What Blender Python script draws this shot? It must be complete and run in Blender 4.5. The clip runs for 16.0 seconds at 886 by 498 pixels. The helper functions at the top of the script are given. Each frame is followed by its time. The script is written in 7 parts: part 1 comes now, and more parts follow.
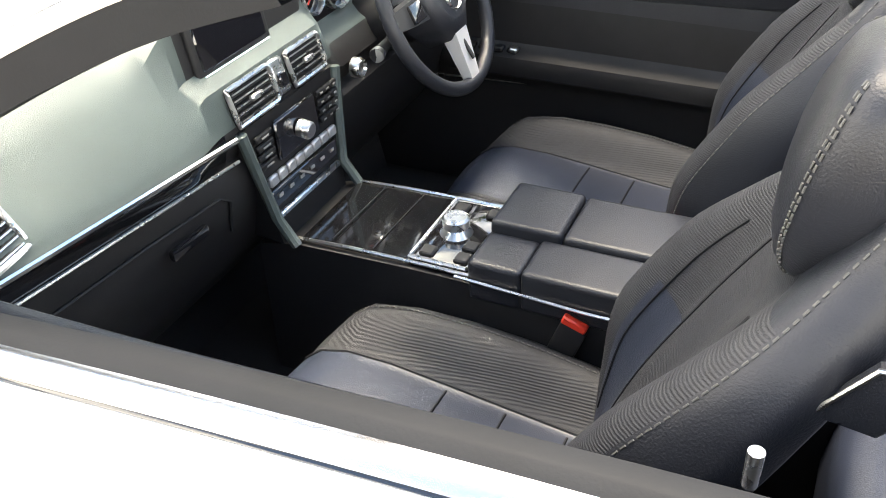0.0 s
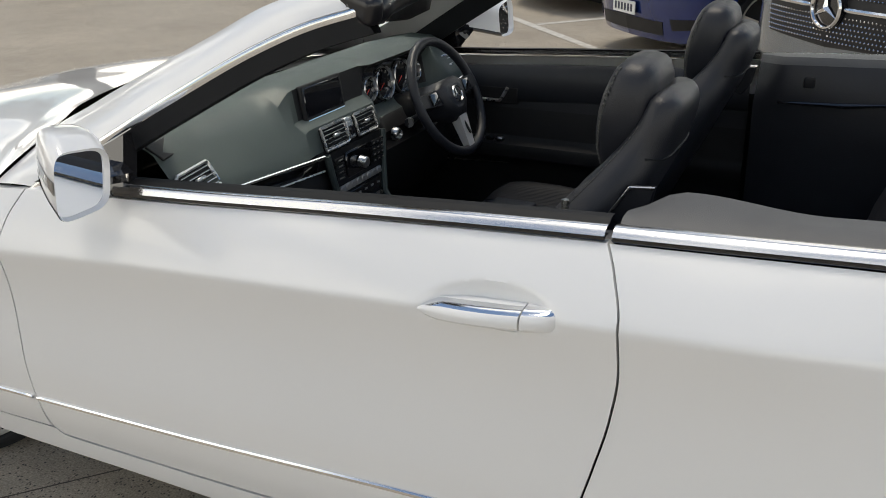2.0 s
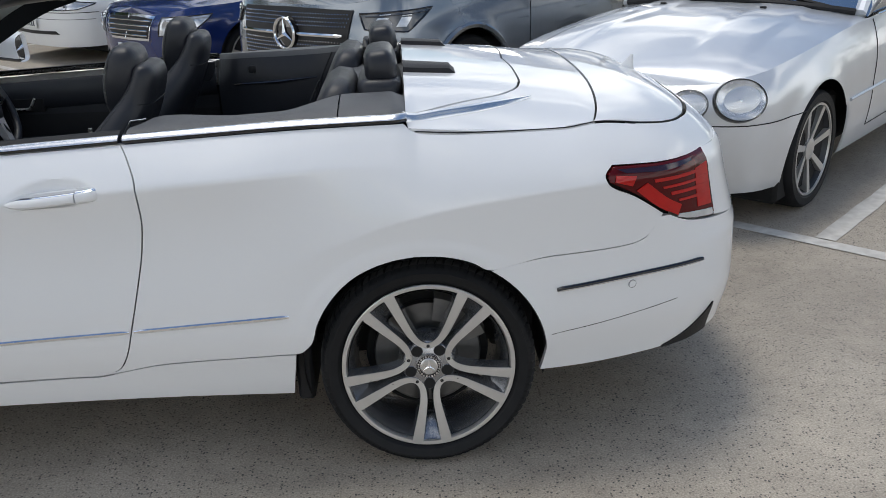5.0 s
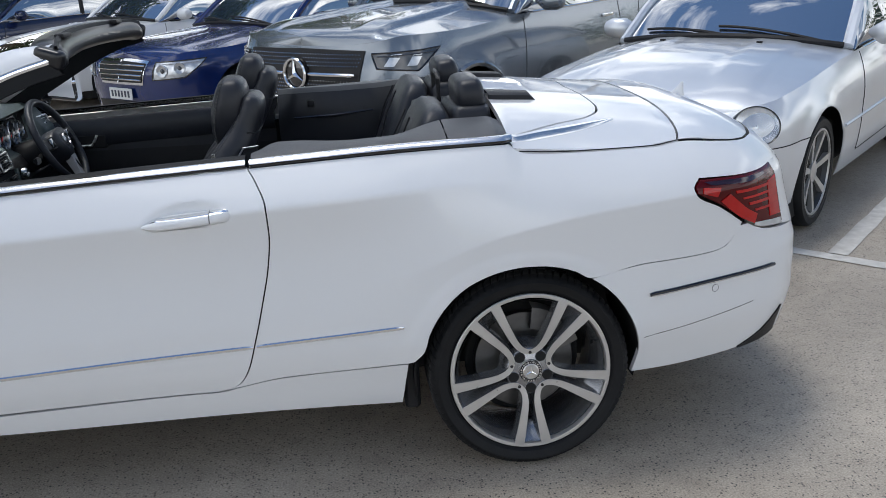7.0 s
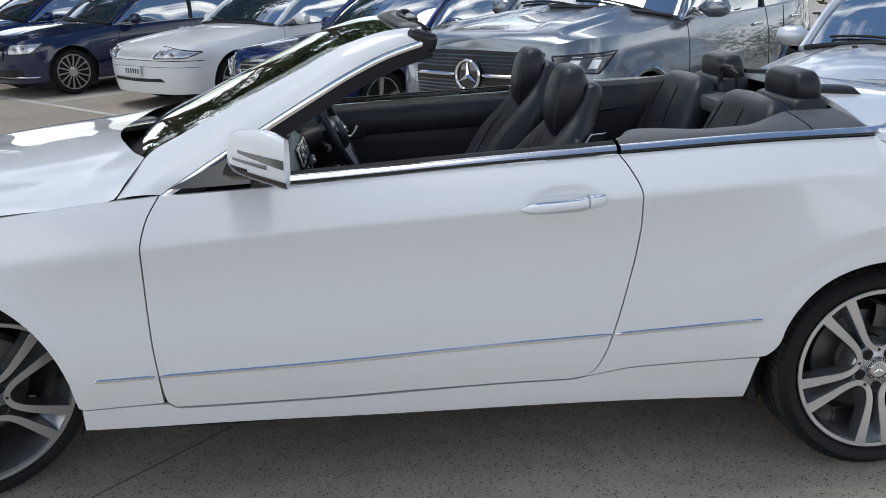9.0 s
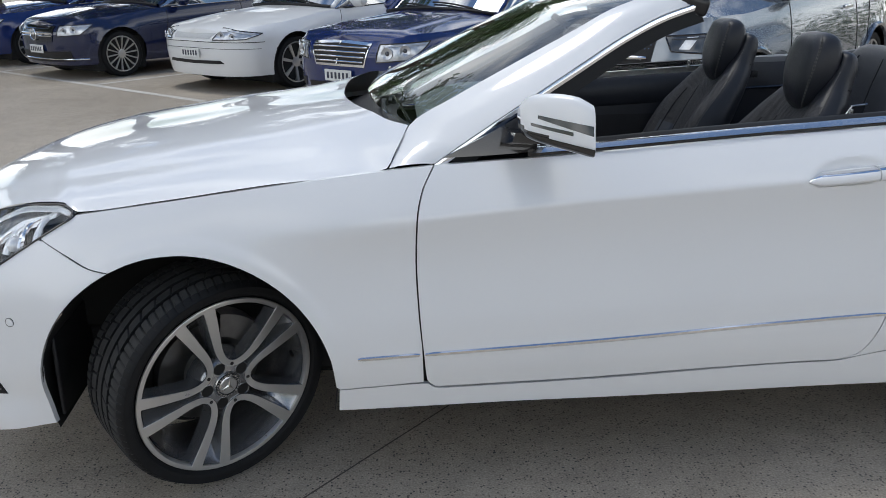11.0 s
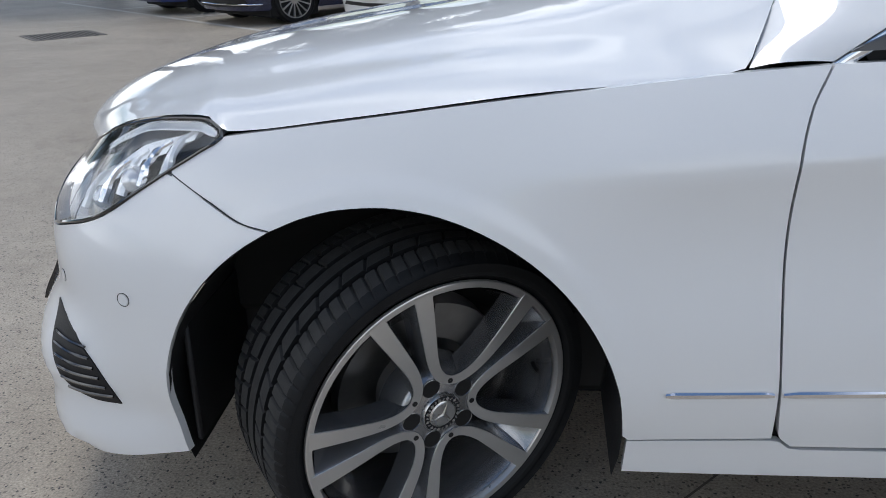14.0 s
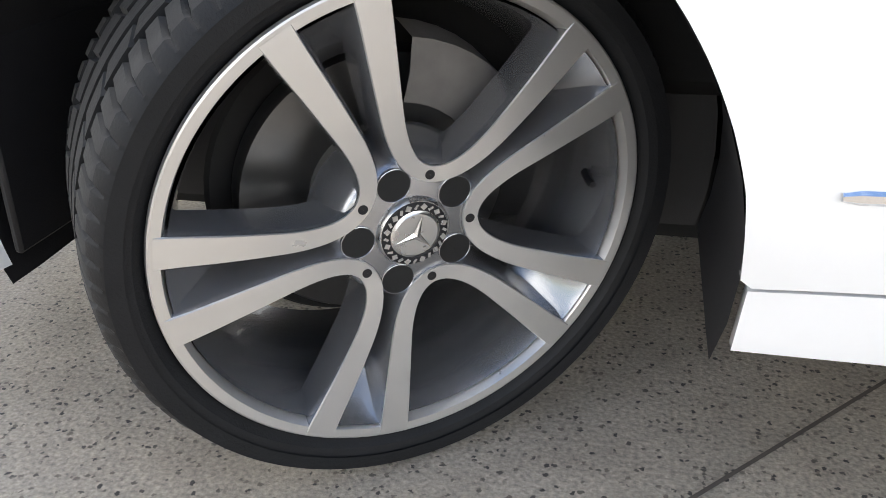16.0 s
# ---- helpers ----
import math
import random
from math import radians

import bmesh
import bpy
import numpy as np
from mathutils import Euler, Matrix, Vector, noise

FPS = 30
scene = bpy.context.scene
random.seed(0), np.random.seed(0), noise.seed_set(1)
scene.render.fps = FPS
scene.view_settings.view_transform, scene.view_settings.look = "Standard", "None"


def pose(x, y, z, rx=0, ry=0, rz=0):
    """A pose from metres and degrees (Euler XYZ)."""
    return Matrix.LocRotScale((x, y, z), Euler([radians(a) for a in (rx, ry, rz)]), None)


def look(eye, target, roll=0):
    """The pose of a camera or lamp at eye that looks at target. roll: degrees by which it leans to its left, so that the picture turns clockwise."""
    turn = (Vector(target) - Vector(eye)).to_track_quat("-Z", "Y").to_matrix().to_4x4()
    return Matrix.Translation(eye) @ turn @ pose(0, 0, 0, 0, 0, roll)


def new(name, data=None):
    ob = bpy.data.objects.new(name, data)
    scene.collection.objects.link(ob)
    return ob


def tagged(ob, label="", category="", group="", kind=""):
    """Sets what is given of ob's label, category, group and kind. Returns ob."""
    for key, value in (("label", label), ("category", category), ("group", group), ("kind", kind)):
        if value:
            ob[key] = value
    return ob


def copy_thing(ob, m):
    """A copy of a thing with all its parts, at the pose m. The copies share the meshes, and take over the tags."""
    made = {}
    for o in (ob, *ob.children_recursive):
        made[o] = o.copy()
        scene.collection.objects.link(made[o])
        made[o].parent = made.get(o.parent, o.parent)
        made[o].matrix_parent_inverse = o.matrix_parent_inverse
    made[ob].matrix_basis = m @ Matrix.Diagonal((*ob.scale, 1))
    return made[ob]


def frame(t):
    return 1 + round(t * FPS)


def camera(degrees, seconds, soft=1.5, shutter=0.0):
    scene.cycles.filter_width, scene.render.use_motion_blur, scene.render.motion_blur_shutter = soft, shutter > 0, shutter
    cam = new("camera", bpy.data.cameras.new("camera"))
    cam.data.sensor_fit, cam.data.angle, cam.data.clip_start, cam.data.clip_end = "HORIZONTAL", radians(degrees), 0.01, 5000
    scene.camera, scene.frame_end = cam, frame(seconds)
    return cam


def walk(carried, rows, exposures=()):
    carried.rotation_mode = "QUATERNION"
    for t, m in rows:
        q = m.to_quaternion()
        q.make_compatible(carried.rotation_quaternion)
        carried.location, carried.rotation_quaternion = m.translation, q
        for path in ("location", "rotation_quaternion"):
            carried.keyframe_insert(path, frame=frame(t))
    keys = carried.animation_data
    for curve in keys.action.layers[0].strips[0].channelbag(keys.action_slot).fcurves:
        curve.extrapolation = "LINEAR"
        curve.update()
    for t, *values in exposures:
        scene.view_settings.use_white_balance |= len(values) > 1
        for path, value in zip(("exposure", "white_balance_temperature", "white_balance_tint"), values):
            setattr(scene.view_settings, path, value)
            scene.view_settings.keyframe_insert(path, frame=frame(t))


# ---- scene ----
cam = camera(53.1, 16.0, soft=0.6)
PATH = [
    (0, (1.843, -1.156, 1.528), (1.103, 0.301, 0.375), -3.2),
    (0.5, (1.966, -1.354, 1.574), (1.163, 0.167, 0.553), -3.2),
    (1, (2.104, -1.577, 1.588), (1.269, 0.01, 0.702), -2.3),
    (1.5, (2.213, -1.778, 1.589), (1.361, -0.166, 0.767), -2.1),
    (2, (2.319, -2.043, 1.564), (1.461, -0.415, 0.78), -2.2),
    (2.5, (2.421, -2.27, 1.568), (1.594, -0.617, 0.804), -2.0),
    (3, (2.562, -2.504, 1.561), (1.949, -0.754, 0.811), -1.7),
    (3.5, (2.668, -2.693, 1.554), (2.225, -0.889, 0.813), -1.6),
    (4, (2.722, -2.906, 1.57), (2.491, -1.059, 0.84), -1.7),
    (4.5, (2.74, -3.067, 1.575), (2.7, -1.202, 0.852), -1.8),
    (7, (2.228, -3.338, 1.567), (2.433, -1.449, 0.944), -2.4),
    (7.5, (2.006, -3.282, 1.529), (2.22, -1.389, 0.922), -2.1),
    (8, (1.761, -3.182, 1.516), (1.946, -1.283, 0.914), -1.9),
    (8.5, (1.526, -3.18, 1.508), (1.665, -1.276, 0.912), -2.0),
    (9, (1.267, -3.248, 1.517), (1.393, -1.342, 0.926), -1.6),
    (9.5, (1.064, -3.24, 1.493), (1.191, -1.333, 0.904), -1.5),
    (10, (0.836, -3.169, 1.473), (0.967, -1.263, 0.883), -1.3),
    (12.5, (0.324, -2.952, 1.41), (0.43, -1.067, 0.75), -1.3),
    (13, (0.282, -2.723, 1.362), (0.248, -0.837, 0.696), -2.5),
    (13.5, (0.227, -2.482, 1.291), (0.098, -0.606, 0.611), -2.8),
    (14, (0.223, -2.182, 1.159), (0.006, -0.313, 0.48), -2.0),
    (14.5, (0.229, -1.908, 1.000), (-0.034, -0.057, 0.290), -1.2),
    (15, (0.265, -1.688, 0.825), (-0.127, 0.113, 0.048), -1.9),
    (15.5, (0.262, -1.608, 0.722), (-0.140, 0.169, -0.103), -0.8),
    (16, (0.262, -1.588, 0.698), (-0.136, 0.183, -0.141), -0.8),
]
EXPOSURE = [(0.0, 2.12, 8000, 9), (0.5, 0.85, 8000, 9), (1.0, -0.03, 7850, 8), (1.5, -0.30, 7600, 8), (2.5, -0.50, 7300, 8), (3.5, -0.54, 6850, 8), (4.5, -0.54, 6700, 8), (7.0, -0.52, 6350, 9), (10.0, -0.54, 6450, 8),
            (13.0, -0.57, 6350, 9), (14.0, -0.62, 6250, 9), (14.5, -0.68, 6250, 9), (15.0, -0.16, 6450, 9), (15.5, 0.54, 6700, 10), (16.0, 0.88, 6850, 10)]
walk(cam, [(t, look(eye, target, roll)) for t, eye, target, roll in PATH], exposures=EXPOSURE)


# ---- world, sun ----
SUN_DIR = Vector((-0.14, 0.23, 1.0)).normalized()   # towards the sun
world = bpy.data.worlds.new("world")
scene.world = world
world.use_nodes = True
wn, wl = world.node_tree.nodes, world.node_tree.links
wn.clear()
w_out = wn.new("ShaderNodeOutputWorld")
w_bg = wn.new("ShaderNodeBackground")
w_sky = wn.new("ShaderNodeTexSky")
w_sky.sky_type = "NISHITA"
w_sky.sun_disc = False
w_sky.air_density = 1.25
w_sky.dust_density = 0.05
w_sky.ozone_density = 5.0
w_sky.sun_elevation = math.asin(SUN_DIR.z)
w_sky.sun_rotation = math.atan2(SUN_DIR.x, SUN_DIR.y)
w_co = wn.new("ShaderNodeTexCoord")
w_map = wn.new("ShaderNodeMapping")
w_map.inputs["Scale"].default_value = (1.0, 1.0, 2.2)
w_noise = wn.new("ShaderNodeTexNoise")
w_noise.inputs["Scale"].default_value = 2.3
w_noise.inputs["Detail"].default_value = 7
w_noise.inputs["Roughness"].default_value = 0.55
w_ramp = wn.new("ShaderNodeValToRGB")
w_ramp.color_ramp.elements[0].position = 0.48
w_ramp.color_ramp.elements[1].position = 0.63
w_mix = wn.new("ShaderNodeMix")
w_mix.data_type = "RGBA"
w_mix.inputs["B"].default_value = (18.0, 18.2, 18.6, 1)
wl.new(w_co.outputs["Generated"], w_map.inputs["Vector"])
wl.new(w_map.outputs["Vector"], w_noise.inputs["Vector"])
w_sep = wn.new("ShaderNodeSeparateXYZ")
w_low = wn.new("ShaderNodeMath")
w_low.operation = "MULTIPLY_ADD"      # more cloud towards the horizon, open sky overhead
w_low.inputs[1].default_value = -0.15
w_low.inputs[2].default_value = 0.085
w_add = wn.new("ShaderNodeMath")
w_add.operation = "ADD"
wl.new(w_co.outputs["Generated"], w_sep.inputs["Vector"])
wl.new(w_sep.outputs["Z"], w_low.inputs[0])
wl.new(w_low.outputs["Value"], w_add.inputs[0])
wl.new(w_noise.outputs["Fac"], w_add.inputs[1])
wl.new(w_add.outputs["Value"], w_ramp.inputs["Fac"])
wl.new(w_ramp.outputs["Color"], w_mix.inputs["Factor"])
wl.new(w_sky.outputs["Color"], w_mix.inputs["A"])
wl.new(w_mix.outputs["Result"], w_bg.inputs["Color"])
w_bg.inputs["Strength"].default_value = 0.145
wl.new(w_bg.outputs["Background"], w_out.inputs["Surface"])

sun = new("sun", bpy.data.lights.new("sun", "SUN"))
sun.data.energy = 2.3
sun.data.angle = radians(18)
sun.data.color = (1.0, 0.96, 0.9)
sun.matrix_world = look(SUN_DIR * 50, (0, 0, 0))


# ---- materials ----
def material(name, color, rough=0.5, metal=0.0, coat=0.0, coat_rough=0.03, vary=0.0, scale=8.0, bump=0.0, bump_scale=200.0,
             rough_vary=0.0, transmission=0.0, ior=1.5, spec=0.5, sheen=0.0, dirt=None, per_object=0.0):
    m = bpy.data.materials.new(name)
    m.use_nodes = True
    nt = m.node_tree
    b = nt.nodes["Principled BSDF"]
    b.inputs["Base Color"].default_value = (*color, 1)
    b.inputs["Roughness"].default_value = rough
    b.inputs["Metallic"].default_value = metal
    b.inputs["Coat Weight"].default_value = coat
    b.inputs["Coat Roughness"].default_value = coat_rough
    b.inputs["Transmission Weight"].default_value = transmission
    b.inputs["IOR"].default_value = ior
    b.inputs["Specular IOR Level"].default_value = spec
    co = nt.nodes.new("ShaderNodeTexCoord")
    if vary or rough_vary:
        n = nt.nodes.new("ShaderNodeTexNoise")
        n.inputs["Scale"].default_value = scale
        n.inputs["Detail"].default_value = 6
        nt.links.new(co.outputs["Object"], n.inputs["Vector"])
        if vary:
            hi = tuple(min(1, c * (1 + vary)) for c in color)
            lo = tuple(c * (1 - vary) for c in (dirt or color))
            mx = nt.nodes.new("ShaderNodeMix")
            mx.data_type = "RGBA"
            mx.inputs["A"].default_value = (*lo, 1)
            mx.inputs["B"].default_value = (*hi, 1)
            nt.links.new(n.outputs["Fac"], mx.inputs["Factor"])
            nt.links.new(mx.outputs["Result"], b.inputs["Base Color"])
        if rough_vary:
            mr = nt.nodes.new("ShaderNodeMapRange")
            mr.inputs["To Min"].default_value = rough - rough_vary
            mr.inputs["To Max"].default_value = rough + rough_vary
            nt.links.new(n.outputs["Fac"], mr.inputs["Value"])
            nt.links.new(mr.outputs["Result"], b.inputs["Roughness"])
    if bump:
        n2 = nt.nodes.new("ShaderNodeTexNoise")
        n2.inputs["Scale"].default_value = bump_scale
        n2.inputs["Detail"].default_value = 4
        nt.links.new(co.outputs["Object"], n2.inputs["Vector"])
        bp = nt.nodes.new("ShaderNodeBump")
        bp.inputs["Strength"].default_value = bump
        bp.inputs["Distance"].default_value = 0.002
        nt.links.new(n2.outputs["Fac"], bp.inputs["Height"])
        nt.links.new(bp.outputs["Normal"], b.inputs["Normal"])
    return m


WHITE = material("pearl_white_paint", (0.70, 0.71, 0.725), 0.38, coat=1.0, coat_rough=0.02, vary=0.02, scale=3, bump=0.02, bump_scale=900)
CHROME = material("chrome", (0.82, 0.83, 0.85), 0.10, metal=1.0, rough_vary=0.04, scale=30)
STRIP_METAL = material("polished_belt_strip", (0.74, 0.74, 0.745), 0.2, metal=1.0, vary=0.03, scale=2)
SATIN = material("satin_metal", (0.62, 0.62, 0.62), 0.28, metal=1.0, rough_vary=0.06, scale=40)
RIM_FACE = material("machined_alloy", (0.56, 0.55, 0.535), 0.30, metal=0.7, vary=0.05, scale=30, rough_vary=0.06)
RIM_GREY = material("grey_wheel_paint", (0.30, 0.305, 0.32), 0.24, metal=0.8, coat=0.6, vary=0.15, scale=20)
RIM_DARK = material("dark_wheel_barrel", (0.05, 0.052, 0.055), 0.4, metal=0.6, vary=0.2, scale=20)
RUBBER = material("tyre_rubber", (0.0095, 0.010, 0.0112), 0.55, vary=0.35, scale=25, bump=0.25, bump_scale=350, spec=0.2)
TREAD = material("dusty_tread_rubber", (0.034, 0.034, 0.034), 0.8, vary=0.4, scale=30, bump=0.3, bump_scale=250, spec=0.2)
BLACK = material("black_plastic", (0.012, 0.012, 0.0135), 0.5, spec=0.3, vary=0.3, scale=20, bump=0.15, bump_scale=500)
GLOSS_BLACK = material("gloss_black", (0.010, 0.010, 0.012), 0.08, coat=1.0, coat_rough=0.02)
HEADER = material("satin_black_plastic", (0.010, 0.010, 0.012), 0.28, spec=0.5, vary=0.2, scale=15, bump=0.05, bump_scale=300)
SEAL = material("rubber_seal", (0.0085, 0.0095, 0.0115), 0.6, spec=0.25, vary=0.3, scale=12, bump=0.1, bump_scale=300)
# near-black for the underbody, also put in for shade inside hollows
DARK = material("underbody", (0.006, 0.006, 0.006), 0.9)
DISC = material("brake_disc", (0.13, 0.13, 0.13), 0.35, metal=0.9, vary=0.25, scale=30)
GLASS = material("window_glass", (0.86, 0.93, 0.90), 0.0, transmission=1.0, ior=1.02, coat=1.0, coat_rough=0.0)
# blue base and very high index stand in for sky reflected in the screens
DARK_GLASS = material("tinted_glass", (0.020, 0.035, 0.065), 0.01, ior=6.0)
LAMP_GLASS = material("lamp_lens", (0.97, 0.98, 0.99), 0.0, transmission=1.0, ior=1.02, coat=1.0, coat_rough=0.0)
RED_LENS = material("red_lens", (0.38, 0.007, 0.006), 0.10, coat=0.25, spec=0.3, vary=0.2, scale=30)
RED_DARK = material("dark_red_lens", (0.07, 0.002, 0.003), 0.12, coat=0.15, spec=0.2)
PLUM_LENS = material("smoked_plum_lens", (0.022, 0.006, 0.016), 0.08, coat=0.6, spec=0.4)
MIRROR = material("mirror_glass", (0.9, 0.92, 0.95), 0.02, metal=1.0)

NAVY = material("navy_metallic_paint", (0.005, 0.018, 0.105), 0.25, spec=0.3, metal=0.1, coat=1.0, vary=0.2, scale=5)
BLACK_BLUE = material("dark_blue_paint", (0.003, 0.009, 0.045), 0.22, spec=0.3, metal=0.0, coat=1.0, vary=0.2, scale=5)
GREY_PAINT = material("slate_grey_paint", (0.20, 0.225, 0.255), 0.22, metal=0.65, coat=1.0, vary=0.1, scale=5)
SILVER = material("silver_paint", (0.62, 0.64, 0.67), 0.34, metal=0.45, coat=1.0, vary=0.06, scale=5)
OLD_WHITE = material("plain_white_paint", (0.70, 0.71, 0.72), 0.35, coat=0.8, vary=0.04, scale=4)
LAMP_IN = material("lamp_reflector", (0.55, 0.57, 0.60), 0.20, metal=0.6, coat=1.0, vary=0.55, scale=18)
LAMP_DARK = material("dark_lamp", (0.05, 0.055, 0.065), 0.12, metal=0.3, coat=1.0, vary=0.6, scale=18)
MESH_GREY = material("pale_mesh", (0.42, 0.43, 0.44), 0.5, vary=0.3, scale=60, bump=0.6, bump_scale=150)
PLATE = material("plate_white", (0.66, 0.67, 0.66), 0.5, vary=0.1, scale=30)
PLATE_INK = material("plate_ink", (0.03, 0.035, 0.06), 0.5)


# ---- mesh helpers ----
def cub(x, xs, ys):
    """Smooth curve through points."""
    xs, ys = np.asarray(xs, float), np.asarray(ys, float)
    d = np.diff(ys) / np.diff(xs)
    m = np.empty(len(xs))
    m[0], m[-1] = d[0], d[-1]
    for i in range(1, len(xs) - 1):
        m[i] = 0 if d[i - 1] * d[i] <= 0 else 2 * d[i - 1] * d[i] / (d[i - 1] + d[i])
    x = np.clip(np.asarray(x, float), xs[0], xs[-1])
    i = np.clip(np.searchsorted(xs, x) - 1, 0, len(xs) - 2)
    h = xs[i + 1] - xs[i]
    t = (x - xs[i]) / h
    return ((2 * t**3 - 3 * t**2 + 1) * ys[i] + (t**3 - 2 * t**2 + t) * h * m[i]
            + (-2 * t**3 + 3 * t**2) * ys[i + 1] + (t**3 - t**2) * h * m[i + 1])


def sstep(a, b, x):
    t = np.clip((np.asarray(x, float) - a) / (b - a), 0, 1)
    return t * t * (3 - 2 * t)


def resample(pts, n, smooth=True):
    """n points evenly along a polyline, rounded a little."""
    p = np.asarray(pts, float)
    if smooth and len(p) > 2:
        t = np.concatenate([[0], np.cumsum(np.linalg.norm(np.diff(p, axis=0), axis=1))])
        q = np.linspace(0, t[-1], 400)
        p = np.stack([cub(q, t, p[:, k]) for k in range(p.shape[1])], 1)
    t = np.concatenate([[0], np.cumsum(np.linalg.norm(np.diff(p, axis=0), axis=1))])
    q = np.linspace(0, t[-1], n)
    return np.stack([np.interp(q, t, p[:, k]) for k in range(p.shape[1])], 1)


def grid_faces(nu, nv, wrap_u=False, wrap_v=False, base=0):
    f = []
    for i in range(nu if wrap_u else nu - 1):
        for j in range(nv if wrap_v else nv - 1):
            i2, j2 = (i + 1) % nu, (j + 1) % nv
            f.append((base + i * nv + j, base + i2 * nv + j, base + i2 * nv + j2, base + i * nv + j2))
    return f


def mesh(name, verts, faces, mats, angle=38, index=None):
    me = bpy.data.meshes.new(name)
    me.from_pydata([tuple(map(float, v)) for v in verts], [], faces)
    for m in (mats if isinstance(mats, (list, tuple)) else [mats]):
        me.materials.append(m)
    if index is not None:
        me.polygons.foreach_set("material_index", index)
    me.polygons.foreach_set("use_smooth", [True] * len(me.polygons))
    me.set_sharp_from_angle(angle=radians(angle))
    me.update()
    return me


def part(name, vf, mats, parent=None, label="", m=None, angle=38, index=None):
    """Links verts and faces (or a ready mesh) as one object under its thing."""
    me = vf if isinstance(vf, bpy.types.Mesh) else mesh(name, vf[0], vf[1], mats, angle, index)
    ob = new(name, me)
    if parent:
        ob.parent = parent
    if m is not None:
        ob.matrix_basis = m
    if label:
        ob["label"] = label
    return ob


def thing(name, label, category, m=None, group="", kind=""):
    ob = new(name)
    if m is not None:
        ob.matrix_basis = m
    return tagged(ob, label, category, group, kind)


def join(*vfs):
    v, f = [], []
    for a, b in vfs:
        n = len(v)
        v.extend(a)
        f.extend([tuple(i + n for i in q) for q in b])
    return v, f


def moved(vf, m):
    return [m @ Vector(v) for v in vf[0]], vf[1]


def flipped(vf):
    """The mirror image across the car's middle."""
    return [(v[0], -v[1], v[2]) for v in vf[0]], [tuple(reversed(q)) for q in vf[1]]


def rbox(sx, sy, sz, bevel=0.01, seg=2, m=None):
    bm = bmesh.new()
    bmesh.ops.create_cube(bm, size=1)
    bmesh.ops.scale(bm, vec=(sx, sy, sz), verts=bm.verts)
    if bevel:
        bmesh.ops.bevel(bm, geom=list(bm.edges), offset=min(bevel, min(sx, sy, sz) * 0.49), segments=seg, profile=0.6, affect="EDGES")
    v = [x.co.copy() for x in bm.verts]
    bm.verts.index_update()
    f = [tuple(x.index for x in q.verts) for q in bm.faces]
    bm.free()
    if m is not None:
        v = [m @ x for x in v]
    return v, f


def lathe(profile, n=48, closed=False):
    """Turns (radius, y) points about the y axis."""
    v = []
    for i in range(n):
        a = 2 * math.pi * i / n
        for r, y in profile:
            v.append((r * math.cos(a), y, r * math.sin(a)))
    return v, grid_faces(n, len(profile), wrap_u=True, wrap_v=closed)


def tube(path, radius, n=8, closed=False):
    p = [Vector(q) for q in path]
    v = []
    up = Vector((0.13, 0.21, 0.97))
    k = len(p)
    for i in range(k):
        t = (p[(i + 1) % k] - p[i - 1]) if closed else (p[min(i + 1, k - 1)] - p[max(i - 1, 0)])
        t.normalize()
        a = t.cross(up).normalized()
        b = a.cross(t)
        r = radius[i] if isinstance(radius, (list, tuple)) else radius
        for j in range(n):
            w = 2 * math.pi * j / n
            v.append(p[i] + (a * math.cos(w) + b * math.sin(w)) * r)
    f = grid_faces(k, n, wrap_u=closed, wrap_v=True)
    if not closed:
        f += [tuple(range(n - 1, -1, -1)), tuple(range((k - 1) * n, k * n))]
    return v, f


def loft(rings, caps=True):
    n = len(rings[0])
    v = [q for r in rings for q in r]
    f = grid_faces(len(rings), n, wrap_v=True)
    if caps:
        f += [tuple(range(n - 1, -1, -1)), tuple(range((len(rings) - 1) * n, len(rings) * n))]
    return v, f


def prism(poly, depth, m=None, bevel=0.0):
    """A flat outline in x and z, pushed along y by depth, its rim broken by a bevel."""
    bm = bmesh.new()
    vs = [bm.verts.new((x, 0, z)) for x, z in poly]
    f = bm.faces.new(vs)
    r = bmesh.ops.extrude_face_region(bm, geom=[f])
    top = [e for e in r["geom"] if isinstance(e, bmesh.types.BMVert)]
    bmesh.ops.translate(bm, vec=(0, depth, 0), verts=top)
    if bevel:
        es = [e for e in bm.edges if abs(e.verts[0].co.y - e.verts[1].co.y) < 1e-6]
        bmesh.ops.bevel(bm, geom=es, offset=bevel, segments=1, affect="EDGES")
    bmesh.ops.recalc_face_normals(bm, faces=bm.faces)
    bm.verts.index_update()
    v = [x.co.copy() for x in bm.verts]
    fs = [tuple(x.index for x in q.verts) for q in bm.faces]
    bm.free()
    if m is not None:
        v = [m @ x for x in v]
    return v, fs


def coons(bottom, right, top, left, nu, nv):
    """Points inside four border curves; bottom and top run forwards, left and right upwards."""
    B, T = resample(bottom, nu), resample(top, nu)
    L, R = resample(left, nv), resample(right, nv)
    u = np.linspace(0, 1, nu)[:, None, None]
    v = np.linspace(0, 1, nv)[None, :, None]
    P = ((1 - v) * B[:, None] + v * T[:, None] + (1 - u) * L[None] + u * R[None]
         - ((1 - u) * (1 - v) * B[0] + u * (1 - v) * B[-1] + (1 - u) * v * T[0] + u * v * T[-1]))
    return P


